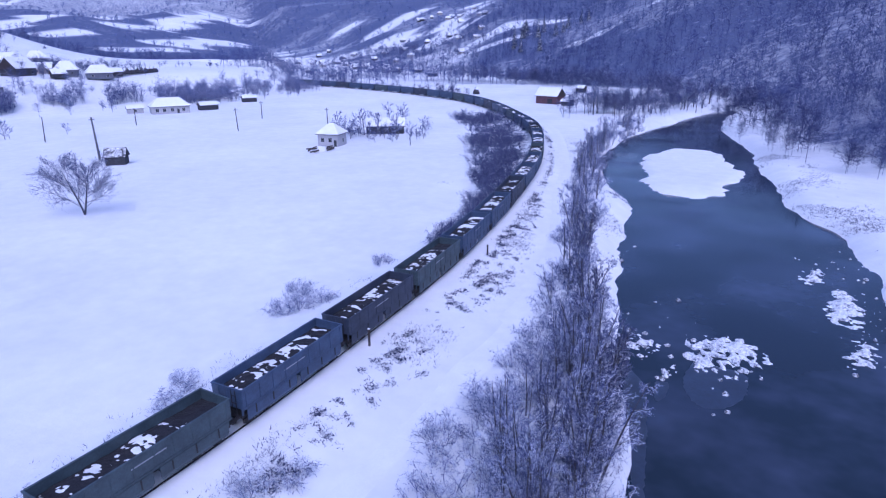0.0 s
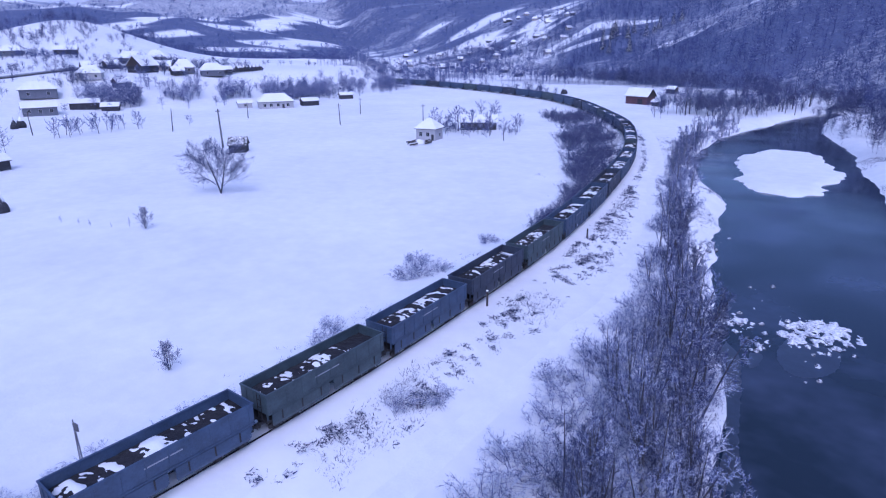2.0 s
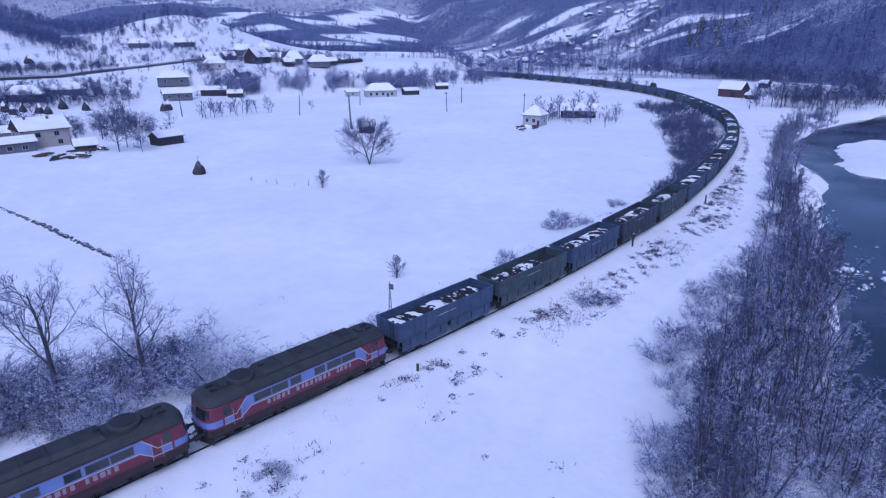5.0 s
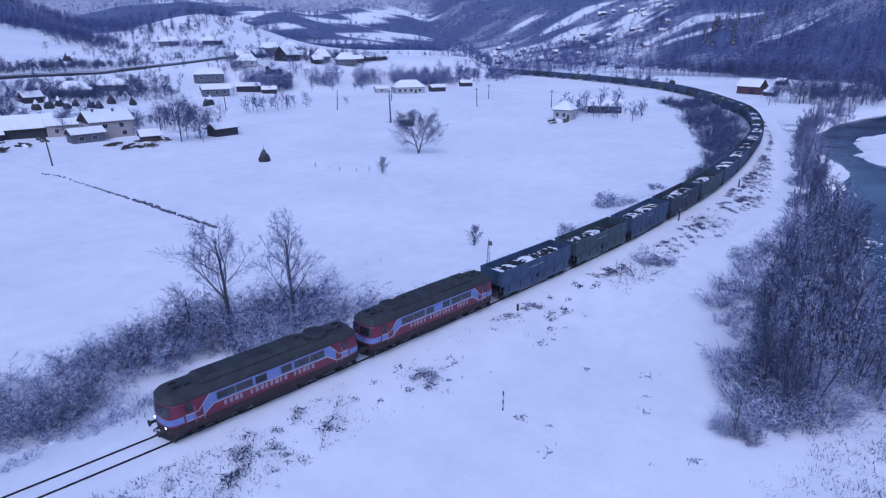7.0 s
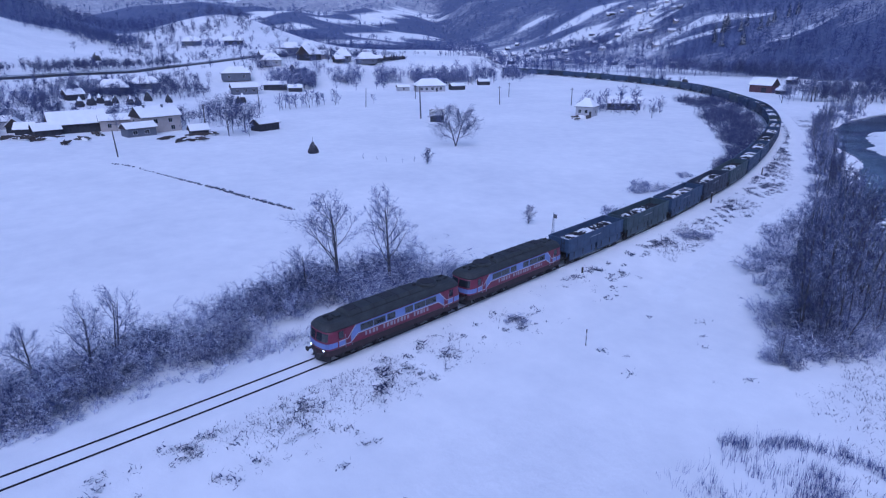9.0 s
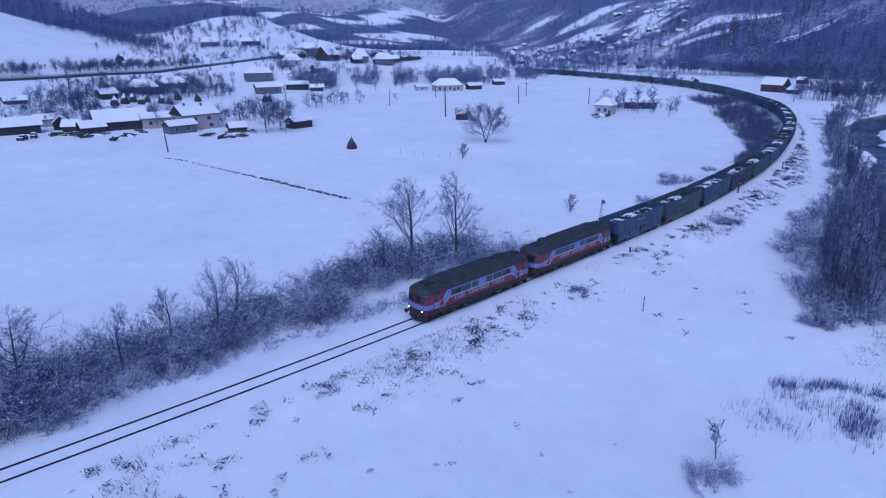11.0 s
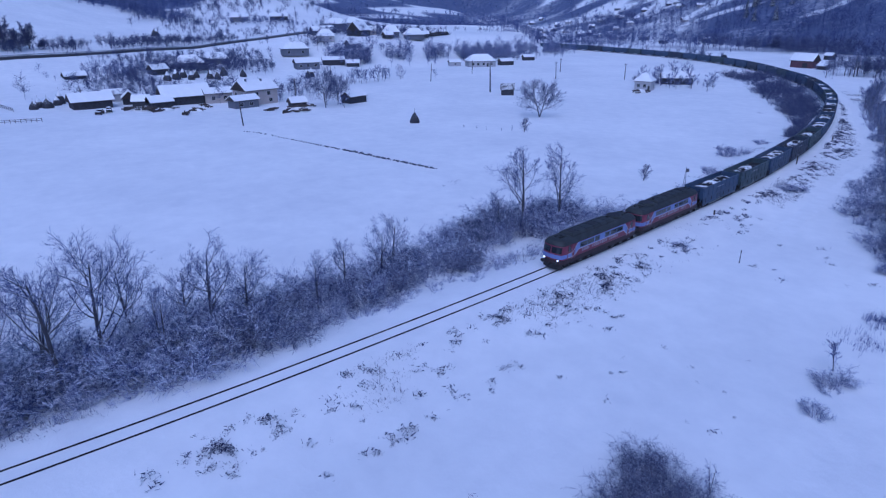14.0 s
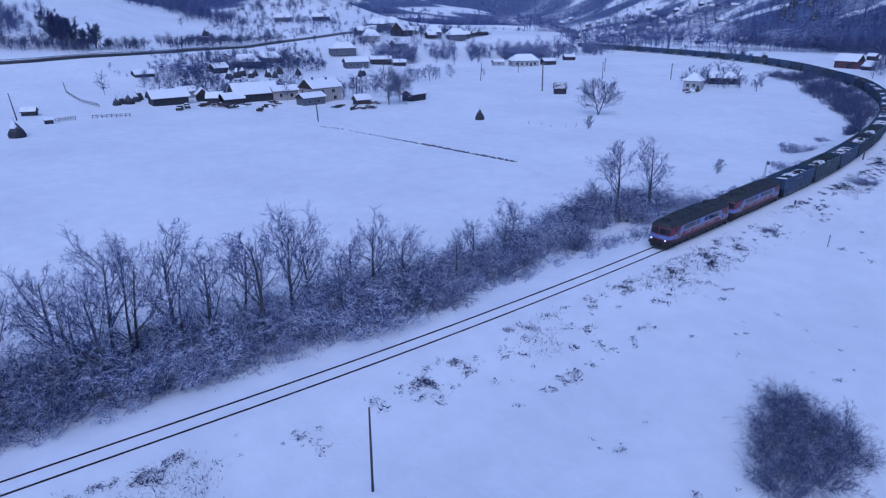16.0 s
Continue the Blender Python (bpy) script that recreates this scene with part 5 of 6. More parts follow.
house("lean_to", -211.5, -19.8, VA + 20, 7.0, 5.5, 1.8, 1.6, PLANK, "low lean-to with a snowy roof", "shed", over=0.5)
house("barn", -222.0, -38.0, VA + 18, 11.5, 7.0, 2.8, 2.0, PLANK, "dark barn at the farm's edge, roof under snow", "barn", over=0.8, planks=True, door=(-2.0, 2.4, 2.2))
house("shed", -234.0, -28.0, VA + 18, 6.5, 4.5, 2.5, 1.4, WALL_WHITE, "white-walled shed in the farmyard", "shed", over=0.4)
house("shed", -224.0, -25.5, VA + 95, 5.5, 4.2, 2.4, 1.9, PLANK, "dark gabled shed in the farmyard", "shed", over=0.5)
house("shed", -216.0, -24.0, VA - 10, 5.0, 4.0, 2.0, 1.5, PLANK, "small dark farmyard shed", "shed", over=0.5)
house("hut", -181.0, 14.5, VA + 10, 5.0, 4.0, 1.8, 1.3, PLANK, "low hut beside log piles", "hut", over=0.5)
for x, y, r, h in ((-277, 6, 2.1, 4.6), (-280, 11, 2.3, 5.0), (-284, 15.5, 2.0, 4.6), (-278, 16.8, 1.9, 4.2), (-279, 25.6, 2.0, 4.6), (-276.5, 28, 1.9, 4.2), (-288, 36, 2.2, 5.0), (-281.5, 42.6, 1.9, 4.6), (-283, 21, 1.7, 4), (-264, 69, 2.1, 5.0),
                   (-262.0, 66.2, 1.7, 4.0), (-227.4, -53.2, 1.7, 3.2), (-230.9, -51.1, 1.9, 3.6), (-228.6, -49.0, 2.1, 3.9), (-233.7, -45.3, 1.7, 3.4), (-236.8, -43.6, 1.8, 5.0), (-446, 59.5, 3.2, 6.2)):
    haystack(x, y, r * 0.84, h * 0.88)
house("house", -309, 28, VA, 13, 9, 3.2, 3.0, WALL_GREY, "grey house behind the haystacks under snow", "house", hip=3.5, over=0.7, windows=((-3, 1.2, 1.2, 1.3), (3, 1.2, 1.2, 1.3)))
house("house", -326, 48, VA, 14, 9, 2.6, 2.6, WALL_GREY, "grey house on the slope under snow", "house", hip=3.5, over=0.7)
house("shed", -294, 8.0, VA + 30, 7, 5, 2.4, 1.8, PLANK, "dark shed near the haystacks", "shed", over=0.5)
house("shed", -289, -27, VA + 20, 8, 5, 1.2, 1.4, PLANK, "low dark shed on the snowy slope", "shed", over=0.4)
house("house", -299.5, 87.5, VA + 4, 12.5, 7, 3.6, 1.7, WALL_GREY, "grey house with a broad white roof below the terrace", "house", over=0.7, windows=((-4, 1.5, 1.2, 1.3), (0, 1.5, 1.2, 1.3), (4, 1.5, 1.2, 1.3)))
house("house", -332, 99, VA, 15, 9, 4.2, 2.8, WALL_GREY, "wide grey house on the slope under snow", "house", hip=3.8, over=0.7, windows=((-4, 1.6, 1.2, 1.3), (4, 1.6, 1.2, 1.3)))
house("shed", -305, 108, VA - 8, 12, 6, 2.8, 1.4, PLANK, "long dark shed below the terrace, roof under snow", "shed", over=0.5, planks=True)
house("shed", -296, 115, VA - 12, 7, 5, 2.2, 1.3, PLANK, "small dark shed below the terrace", "shed", over=0.5)
# houses on the terrace
VILLAGE = "houses on the terrace"
for x, y, dr, w, d, h, rise, hip, wl, lab in ((-344, 128, -4, 11, 8.5, 3.2, 3.2, 3.1, WALL_WHITE, "low white house with a snowy hipped roof"), (-324, 134, 30, 7, 5.5, 2.4, 2.0, 0, PLANK, "small dark gabled house"), (-354, 160, 48, 12, 10, 4.0, 4.8, 0, PLANK, "tall dark gabled house"),
                                              (-341, 177, -6, 10.5, 9, 3.2, 3.8, 3.2, WALL_GREY, "grey house with a steep snowy hipped roof"), (-334, 169, 20, 6, 4.5, 2.2, 1.8, 0, PLANK, "small dark outbuilding"), (-329, 187, 4, 12, 8.5, 3.2, 3.4, 3.0, WALL_GREY, "grey house with a broad snowy hipped roof"), (-332, 197, 10, 7, 5, 2.4, 1.6, 0, PLANK, "dark barn"),
                                              (-420, 185, 0, 15, 10, 4.0, 3.6, 3.6, WALL_GREY, "wide grey house with a snowy hipped roof"), (-431, 207, 6, 12, 10, 4.2, 4.0, 3.6, WALL_WHITE, "white house with a snowy hipped roof"), (-372, 140, 15, 9, 7, 2.8, 2.4, 0, WALL_GREY, "small grey gabled house"), (-366, 178, -10, 9, 7, 3.0, 2.6, 0, WALL_CREAM, "small cream gabled house"),
                                              (-388, 158, 35, 8, 6, 2.6, 2.2, 0, PLANK, "dark timber barn"), (-490, 140, 0, 13, 9, 3.0, 3.0, 3.2, WALL_GREY, "lonely grey house on the knoll"), (-477, 168, 0, 14, 8, 3.0, 2.4, 0, PLANK, "dark barn on the knoll")):
    house("house", x, y, 62 + dr, w, d, h, rise, wl, lab + " in the village", "house", hip=hip, over=0.6, windows=((-w * 0.28, 1.2, 1.1, 1.1), (w * 0.28, 1.2, 1.1, 1.1)), chimney=((w * 0.12, 0.6),), group=VILLAGE)
for k in range(8):
    haystack(-334 - 0.9 * k, 203 + 3.4 * k, 1.6, 3.8)
# the village at the foot of the far hillside
rv = random.Random(5)
far_walls = (WALL_GREY, WALL_WHITE, WALL_CREAM, PLANK)
for k in range(64):
    az, r = radians(rv.uniform(27.5, 47.0)), rv.uniform(580, 1180)
    x, y = AZ0[0] - math.sin(az) * r, AZ0[1] + math.cos(az) * r
    w = rv.uniform(6.0, 9.0)
    house("house", x, y, math.degrees(az) + rv.uniform(-35, 35), w, w * 0.66, rv.uniform(2.6, 3.6), rv.uniform(1.8, 2.8), far_walls[k % 4], "small distant house with a snowy roof below the woods", "house", hip=0 if k % 3 else w * 0.24, over=0.6,
          windows=((-w * 0.25, 1.3, 1.2, 1.3), (w * 0.25, 1.3, 1.2, 1.3)), group="houses of the far village")

# ---- poles, posts, fences ----
utility_pole(-163.7, 89.2, 11.3, -1.5, 60, True, True, "tall concrete utility pole beside the field hut")
for x, y, tall, lean, rz in ((-209.3, 98.0, 8.0, 3, 70), (-223.0, 137.5, 6.5, 1, 60), (-176.5, 146.0, 8.0, -2, 40), (-197.5, 176.0, 7.0, 1, 40), (-153.0, 166.0, 7.4, 0, 40), (-158.5, -15.3, 6.8, -3, 70), (-199.0, 24.0, 7.5, 1, 70), (-238.0, 64.0, 8.0, -2, 70), (-210.6, -84.0, 8.0, -4, 80), (-222, -40.5, 6.5, 2, 80)):
    utility_pole(x, y, tall, lean, rz, arm=abs(lean) < 3)
utility_pole(-22.2, -87.6, 7.0, 1.0, 0, False, False, "bare weathered post standing in the meadow", 0.55)


def signal_post(x, y, tall, label):
    t = thing("signal_post", at_ground(x, y, 8, 0.1), label, "signal post", "railway posts")
    part("base", Geo().box(-0.3, 0.3, -0.3, 0.3, 0, 0.5, 0.05), CONCRETE, t)
    for sx in (-1, 1):
        part("leg", Geo().tube([(sx * 0.28, 0, 0.4), (sx * 0.05, 0, tall - 0.4)], [0.05, 0.04], 6), STEEL, t)
    for k in range(6):
        f = (k + 0.5) / 6
        part("rung", Geo().tube([(-0.28 + 0.23 * f, 0, 0.4 + f * (tall - 0.8)), (0.28 - 0.23 * f, 0, 0.55 + f * (tall - 0.8))], [0.025, 0.025], 5), STEEL, t)
    part("board", Geo().box(-0.05, 0.45, -0.04, 0.04, tall - 0.55, tall - 0.05, 0.0), CONCRETE, t)
    part("mast", Geo().tube([(0, 0, tall - 0.5), (0, 0, tall + 0.15)], [0.05, 0.04], 6), STEEL, t)


signal_post(-36.7, 0.9, 5.6, "slender steel signal post beside the railway")


def line_post(x, y, tall, label):
    t = thing("line_post", at_ground(x, y, 0, 0.15), label, "post", "railway posts")
    part("shaft", Geo().box(-0.09, 0.09, -0.09, 0.09, 0, tall, 0.02), POLE, t)
    part("cap", Geo().box(-0.11, 0.11, -0.11, 0.11, tall, tall + 0.06, 0.02), SNOW, t)


line_post(-34.3, 41.0, 1.9, "short dark post beside the rails")
line_post(-30.3, -1.5, 0.9, "short dark stake beside the rails")
line_post(-37.4, 70.5, 1.6, "short dark post beside the rails")


def striped_post(x, y):
    t = thing("striped_post", at_ground(x, y, 0, 0.1), "black and white striped marker post in the meadow", "post")
    for k in range(5):
        part("band", Geo().tube([(0, 0, 0.36 * k), (0, 0, 0.36 * (k + 1) - 0.001)], [0.055, 0.055], 10), BLACK if k % 2 == 0 else WHITE_PAINT, t)


striped_post(-20.4, -15.0)


def paling(x0, y0, x1, y1):
    t = thing("fence", pose(0, 0, 0), "low wooden fence in deep snow", "fence", "fences")
    n = 8
    z = [ground_z(x0 + (x1 - x0) * k / n, y0 + (y1 - y0) * k / n) for k in range(n + 1)]
    for k in range(n + 1):
        x, y = x0 + (x1 - x0) * k / n, y0 + (y1 - y0) * k / n
        part("post", Geo().box(x - 0.07, x + 0.07, y - 0.07, y + 0.07, z[k] - 0.2, z[k] + 1.1), POLE, t)
    for hgt in (0.5, 0.95):
        part("rail", Geo().tube([(x0 + (x1 - x0) * k / n, y0 + (y1 - y0) * k / n, z[k] + hgt) for k in range(n + 1)], [0.06] * (n + 1), 5), POLE, t)


paling(-201.7, -75.7, -203.0, -70.4)
paling(-202.2, -66.1, -200.1, -56.2)
paling(-262.0, -61.8, -240.4, -61.4)
paling(-240.4, -61.4, -225.5, -59.1)
paling(-281.0, -59.1, -262.0, -61.8)


def snowy_pile(name, x, y, w, d, h, label, category, seed, material=None):
    """A heap of logs or clutter with snow on it."""
    r2 = random.Random(seed)
    t = thing(name, at_ground(x, y, r2.uniform(0, 180), 0.05), label, category)
    for k in range(14):
        a, b = r2.uniform(-w / 2, w / 2), r2.uniform(-d / 2, d / 2)
        z = h * r2.uniform(0.1, 0.95) * (1 - abs(a) / w) * (1 - 0.5 * abs(b) / d)
        l2 = r2.uniform(0.8, 1.6)
        an = r2.uniform(-0.6, 0.6)
        part("log", Geo().tube([(a - l2 * math.cos(an), b - l2 * math.sin(an), z + 0.1), (a + l2 * math.cos(an), b + l2 * math.sin(an), z + 0.16)], [0.2, 0.17], 7), material or POLE, t)
    rows = [[(math.cos(k * math.pi / 5) * w * 0.46 * q * r2.uniform(0.8, 1.1), math.sin(k * math.pi / 5) * d * 0.46 * q * r2.uniform(0.8, 1.1), z * h) for k in range(10)] for z, q in ((-0.1, 1.0), (0.35, 0.85), (0.6, 0.5), (0.75, 0.1))]
    part("snow_mound", Geo().loft(rows), SNOW, t, smooth=True)


for k, (x, y, w, d, h) in enumerate(((-121.6, 128.0, 7.5, 3.0, 2.2), (-176.4, 11.9, 5, 3, 2.0), (-172.6, 6.0, 4, 2.5, 1.2), (-178.0, 17.0, 4, 2.5, 1.4), (-208.9, -29.4, 3.5, 2.2, 1.6), (-206.1, -26.0, 4, 2.6, 1.9), (-188.8, -19.9, 3.0, 1.8, 1.3), (-169.4, 9.6, 3.2, 2.0, 1.2), (-179.5, 4.2, 2.6, 1.8, 1.1), (-193.1, -14.2, 5, 2.2, 1.3), (-200, -22, 7, 2.5, 1.4), (-205, -28, 7, 2.5, 1.6), (-202, -8, 6, 2, 1.0))):
    snowy_pile("log_pile", x, y, w, d, h, "heap of logs and clutter under snow", "pile", 40 + k)


def snowed_car(x, y, rz, paint, label):
    t = thing("car", at_ground(x, y, rz, 0.05), label, "car", "cars in the farmyard")
    body = [(-2.05, 0.35), (-2.1, 0.7), (-1.95, 0.88), (-0.75, 0.98), (1.5, 1.0), (2.0, 0.92), (2.1, 0.6), (2.05, 0.3)]
    part("body", Geo().loft([[(w, a, b) for a, b in body] for w in (-0.82, -0.78, 0.78, 0.82)]), paint, t)
    cabin = [(-0.75, 0.95), (-0.15, 1.42), (1.15, 1.44), (1.75, 0.98)]
    part("cabin", Geo().loft([[(w * (0.9 if b > 1.2 else 1), a, b) for a, b in cabin] for w in (-0.72, 0.72)]), GLASS, t)
    for sx in (-1, 1):
        for sy in (-1.3, 1.3):
            part("wheel", Geo().disc((sx * 0.74, sy, 0.3), (1, 0, 0), 0.31, 0.2, 14), BLACK, t)
    part("roof_snow", Geo().loft([[(math.cos(k * math.pi / 5) * 0.72 * q, 0.5 + math.sin(k * math.pi / 5) * 0.85 * q, z) for k in range(10)] for z, q in ((1.4, 1.0), (1.56, 0.94), (1.62, 0.6))]), SNOW, t, "snow on the roof", True)
    part("bonnet_snow", Geo().loft([[(math.cos(k * math.pi / 5) * 0.74 * q, -1.35 + math.sin(k * math.pi / 5) * 0.62 * q, z) for k in range(10)] for z, q in ((0.9, 1.0), (1.05, 0.92), (1.1, 0.6))]), SNOW, t, "snow on the bonnet", True)


snowed_car(-205.7, -39.7, 60, LOCO_SKIRT, "dark car buried under snow before the barn")
snowed_car(-208.9, -36.2, 75, ROOF_GREY, "dark car under snow beside the barn")


def stone_row():
    """A line of clods and stones that shows above the snow across the field."""
    r2, g = random.Random(3), Geo()
    line = spline([(-150, -19), (-142.4, -16.7), (-128, -15.0), (-109.3, -12.1), (-95, -10.6), (-83.6, -9.1)], 0.34)
    for x, y in line:
        if r2.random() < 0.85 * (0.5 if x < -128 else 1):
            x, y = x + r2.uniform(-0.2, 0.2), y + r2.uniform(-0.3, 0.3)
            z, s = ground_z(x, y), r2.uniform(0.12, 0.30) * (0.9 if x < -112 else 1.35)
            rows = [[(x + math.cos(k * 1.2566) * s * q * r2.uniform(0.7, 1.2), y + math.sin(k * 1.2566) * s * q * r2.uniform(0.7, 1.2), z + h * s) for k in range(5)] for h, q in ((-0.3, 1.0), (0.4, 1.0), (0.9, 0.55))]
            g.loft(rows)
    solid("stone_row", g, STONE, pose(0, 0, 0), "row of dark clods and stones in the snowy field", "stones", kind="stuff")


stone_row()

# ---- orchards, far trees, woods, weeds ----
rnd = random.Random(19)


def loose_mesh(name, tris):
    v = tris.reshape(-1, 3)
    me = bpy.data.meshes.new(name)
    me.vertices.add(len(v))
    me.vertices.foreach_set("co", v.ravel())
    me.loops.add(len(v))
    me.loops.foreach_set("vertex_index", np.arange(len(v), dtype=np.int32))
    me.polygons.add(len(v) // 3)
    me.polygons.foreach_set("loop_start", np.arange(0, len(v), 3, dtype=np.int32))
    me.update(calc_edges=True)
    return me


def spread_copies(templates, xs, ys, zs, scales, seed):
    g = np.random.RandomState(seed)
    kinds = g.randint(0, len(templates), len(xs))
    out = []
    for k, t in enumerate(templates):
        i = np.nonzero(kinds == k)[0]
        a = g.rand(len(i)) * 2 * math.pi
        c, s = np.cos(a)[:, None, None], np.sin(a)[:, None, None]
        sc = scales[i][:, None, None]
        x = (t[None, :, :, 0] * c - t[None, :, :, 1] * s) * sc + xs[i][:, None, None]
        y = (t[None, :, :, 0] * s + t[None, :, :, 1] * c) * sc + ys[i][:, None, None]
        z = t[None, :, :, 2] * sc + zs[i][:, None, None]
        out.append(np.stack([x, y, z], -1).reshape(-1, 3, 3))
    return np.concatenate(out)


def wood_template(seed, tall, n, width, spread=0.34):
    """One simple bare tree as loose slivers: a trunk and a rounded spray of limbs and twigs."""
    g = np.random.RandomState(seed)
    tris = []
    for a in (0, 1.57):
        u = np.array([math.cos(a), math.sin(a), 0]) * width * 0.75
        tris.append([-u + (0, 0, -1), u + (0, 0, -1), np.array([0, 0, tall * 0.9])])
    for k in range(n):
        f = 0.25 + 0.6 * g.rand()
        a, el = g.rand() * 2 * math.pi, 0.05 + 1.1 * g.rand()
        reach = tall * spread * (0.55 + 0.6 * g.rand()) * (1.15 - 0.5 * f)
        p = np.array([0, 0, tall * f])
        d = np.array([math.cos(a) * math.cos(el), math.sin(a) * math.cos(el), math.sin(el)])
        u = np.cross(d, g.randn(3))
        u = u / np.linalg.norm(u) * width * (0.45 + 0.4 * g.rand())
        tris.append([p - u, p + u, p + d * reach])
        for j in range(2):
            e = d * 0.5 + g.randn(3) * 0.6 + np.array([0, 0, 0.15])
            b = p + d * reach * (0.4 + 0.55 * g.rand())
            v = np.cross(e, g.randn(3))
            v = v / np.linalg.norm(v) * width * 0.55
            tris.append([b - v, b + v, b + e * reach * 0.45])
    return np.array(tris)


DARK_T = [wood_template(k, 11, 100, 0.08, 0.46) for k in range(50, 53)]


def far_grove(name, points, n, spread, plants, lo, hi, label, material=None, seed=1):
    """Trees too small to tell apart singly, joined into one."""
    g = np.random.RandomState(seed)
    line = spline(points, 1.0)
    i = (len(line) * g.rand(3 * n)).astype(int).clip(0, len(line) - 1)
    x, y = line[i, 0] + g.randn(3 * n) * spread, line[i, 1] + g.randn(3 * n) * spread
    keep = (vnoise(x, y, 14, seed, 2) > -0.22) & ~((x > -292) & (x < -240) & (y > -2) & (y < 48)) & ~((x > -240) & (x < -223) & (y > -60) & (y < -40))
    x, y = x[keep][:n], y[keep][:n]
    n = len(x)
    me = loose_mesh(name, spread_copies(plants, x, y, height(x, y), (lo + (hi - lo) * g.rand(n)) * np.where(g.rand(n) < 0.4, 0.6, 1.0), seed + 7))
    me.materials.append(material or BRUSH)
    tagged(new(name, me), label, "trees", kind="stuff")


FARTREE = [wood_template(41, 5.5, 42, 0.085, 0.48), wood_template(42, 6.5, 44, 0.09, 0.44), wood_template(43, 8.5, 46, 0.09, 0.38), wood_template(44, 7, 44, 0.09, 0.46), wood_template(45, 3.4, 40, 0.08, 0.75)]


def grove(points, n, spread, kinds, lo, hi, label, group):
    line = spline(points, 1.0)
    for k in range(n):
        x, y = line[min(int(len(line) * (k + rnd.random()) / n), len(line) - 1)]
        m = kinds[rnd.randrange(len(kinds))]
        planted("tree", m, x + rnd.gauss(0, spread), y + rnd.gauss(0, spread), rnd.uniform(lo, hi), rnd.uniform(0, 360), label, "tree", group)


for x, y, k, sc in ((-106.2, 150.2, 2, 0.95), (-129.5, 150.5, 1, 1.0), (-126.0, 154.5, 0, 1.1), (-133.5, 156.0, 0, 1.2), (-121, 157, 0, 0.9), (-117.0, 158.5, 1, 0.9), (-114.0, 152, 0, 0.7), (-140, 185, 2, 1.15), (-136, 188, 2, 1.1), (-118.5, 149.0, 0, 0.7), (-110, 163, 1, 0.8), (-131, 159.5, 1, 1.5), (-124.5, 159.5, 0, 1.6), (-119.5, 162.5, 1, 1.35), (-115.5, 156.0, 0, 1.2), (-137.0, 153.0, 1, 1.4), (-112.5, 167.5, 2, 0.9), (-143, 178, 1, 1.0), (-131, 182, 2, 1.0), (-122.5, 151.0, 0, 0.9)):
    planted("tree", ORCHARD[k], x, y, sc, rnd.uniform(0, 360), "bare garden tree beside the cottage", "tree", "garden trees")
for x, y, sc in ((-172.3, 20.0, 1.25), (-175.4, 26.9, 1.0)):
    planted("tree", ROUND, x, y, sc, 25 * y, "large bare round-crowned tree in the farmyard", "tree", "farm trees", twigs=BRUSH)
for x, y, k, sc in ((-168, 24.5, 0, 0.9), (-178, 24, 2, 0.9)):
    planted("tree", ORCHARD[k], x, y, sc, rnd.uniform(0, 360), "large bare tree in the farmyard", "tree", "farm trees")
for k in range(17):
    planted("tree", ORCHARD[k % 2], -232 + 9 * rnd.random(), 66 + 31 * k / 17 + rnd.uniform(-1, 1), rnd.uniform(0.8, 1.35), rnd.uniform(0, 360), "small bare orchard tree in the field", "tree", "orchard")
planted("tree", ORCHARD[0], -221, 111, 0.8, 0, "small bare orchard tree in the field", "tree", "orchard")
far_grove("terrace_foot_trees", [(-312, 116), (-302, 134), (-297, 160), (-293, 190), (-289, 215), (-287, 240), (-288, 265), (-303, 300)], 720, 8.0, FARTREE, 0.8, 1.35, "bare trees below the terrace", TWIG, seed=37)
grove([(-262, 186), (-266, 205), (-270, 225), (-276, 250)], 20, 4.5, ORCHARD, 0.7, 1.1, "bare fruit tree near the farmhouse", "trees near the farmhouse")
far_grove("slope_trees", [(-266, -18), (-268, 0), (-296, 24), (-318, 60)], 430, 12, FARTREE, 0.5, 1.0, "bare trees on the slope behind the farm", BRUSH, seed=31)
far_grove("bank_brush", [(-286, -22), (-298, 0), (-312, 30)], 230, 9, FARTREE, 0.4, 0.85, "bare brush on the bank below the road", TWIG, seed=38)
far_grove("road_bank_brush", [(-330, -6), (-316, 8), (-312, 20), (-334, 38), (-326, 48), (-341, 63), (-351, 77), (-360, 93), (-356, 107)], 330, 9, FARTREE, 0.35, 0.8, "dark brush between the yards and the hillside road", BRUSH, seed=41)
far_grove("slope_brush", [(-416, 124), (-422, 100), (-453, 94), (-484, 92)], 110, 10, FARTREE, 0.4, 0.8, "dark brush on the slope above the road", BRUSH, seed=42)
far_grove("upper_wood", [(-372, -92), (-392, -78), (-420, -70), (-455, -66)], 300, 12, DARK_T, 0.5, 0.9, "dark bare wood above the hillside road", WOODS, seed=73)
far_grove("roadside_trees", [(-352, -110), (-352, -40), (-366, 5), (-394, 55), (-399, 110)], 640, 5.0, FARTREE[:2], 0.6, 1.0, "bare trees beside the hillside road", BRUSH, seed=32)
far_grove("village_trees", [(-338, 116), (-360, 145), (-352, 172), (-372, 190), (-400, 180), (-345, 205)], 330, 11, FARTREE, 0.6, 1.15, "bare trees among the village houses", seed=33)
far_grove("knoll_trees", [(-470, 120), (-520, 150), (-560, 190), (-600, 240)], 300, 28, FARTREE, 0.7, 1.4, "bare trees on the knoll", seed=34)
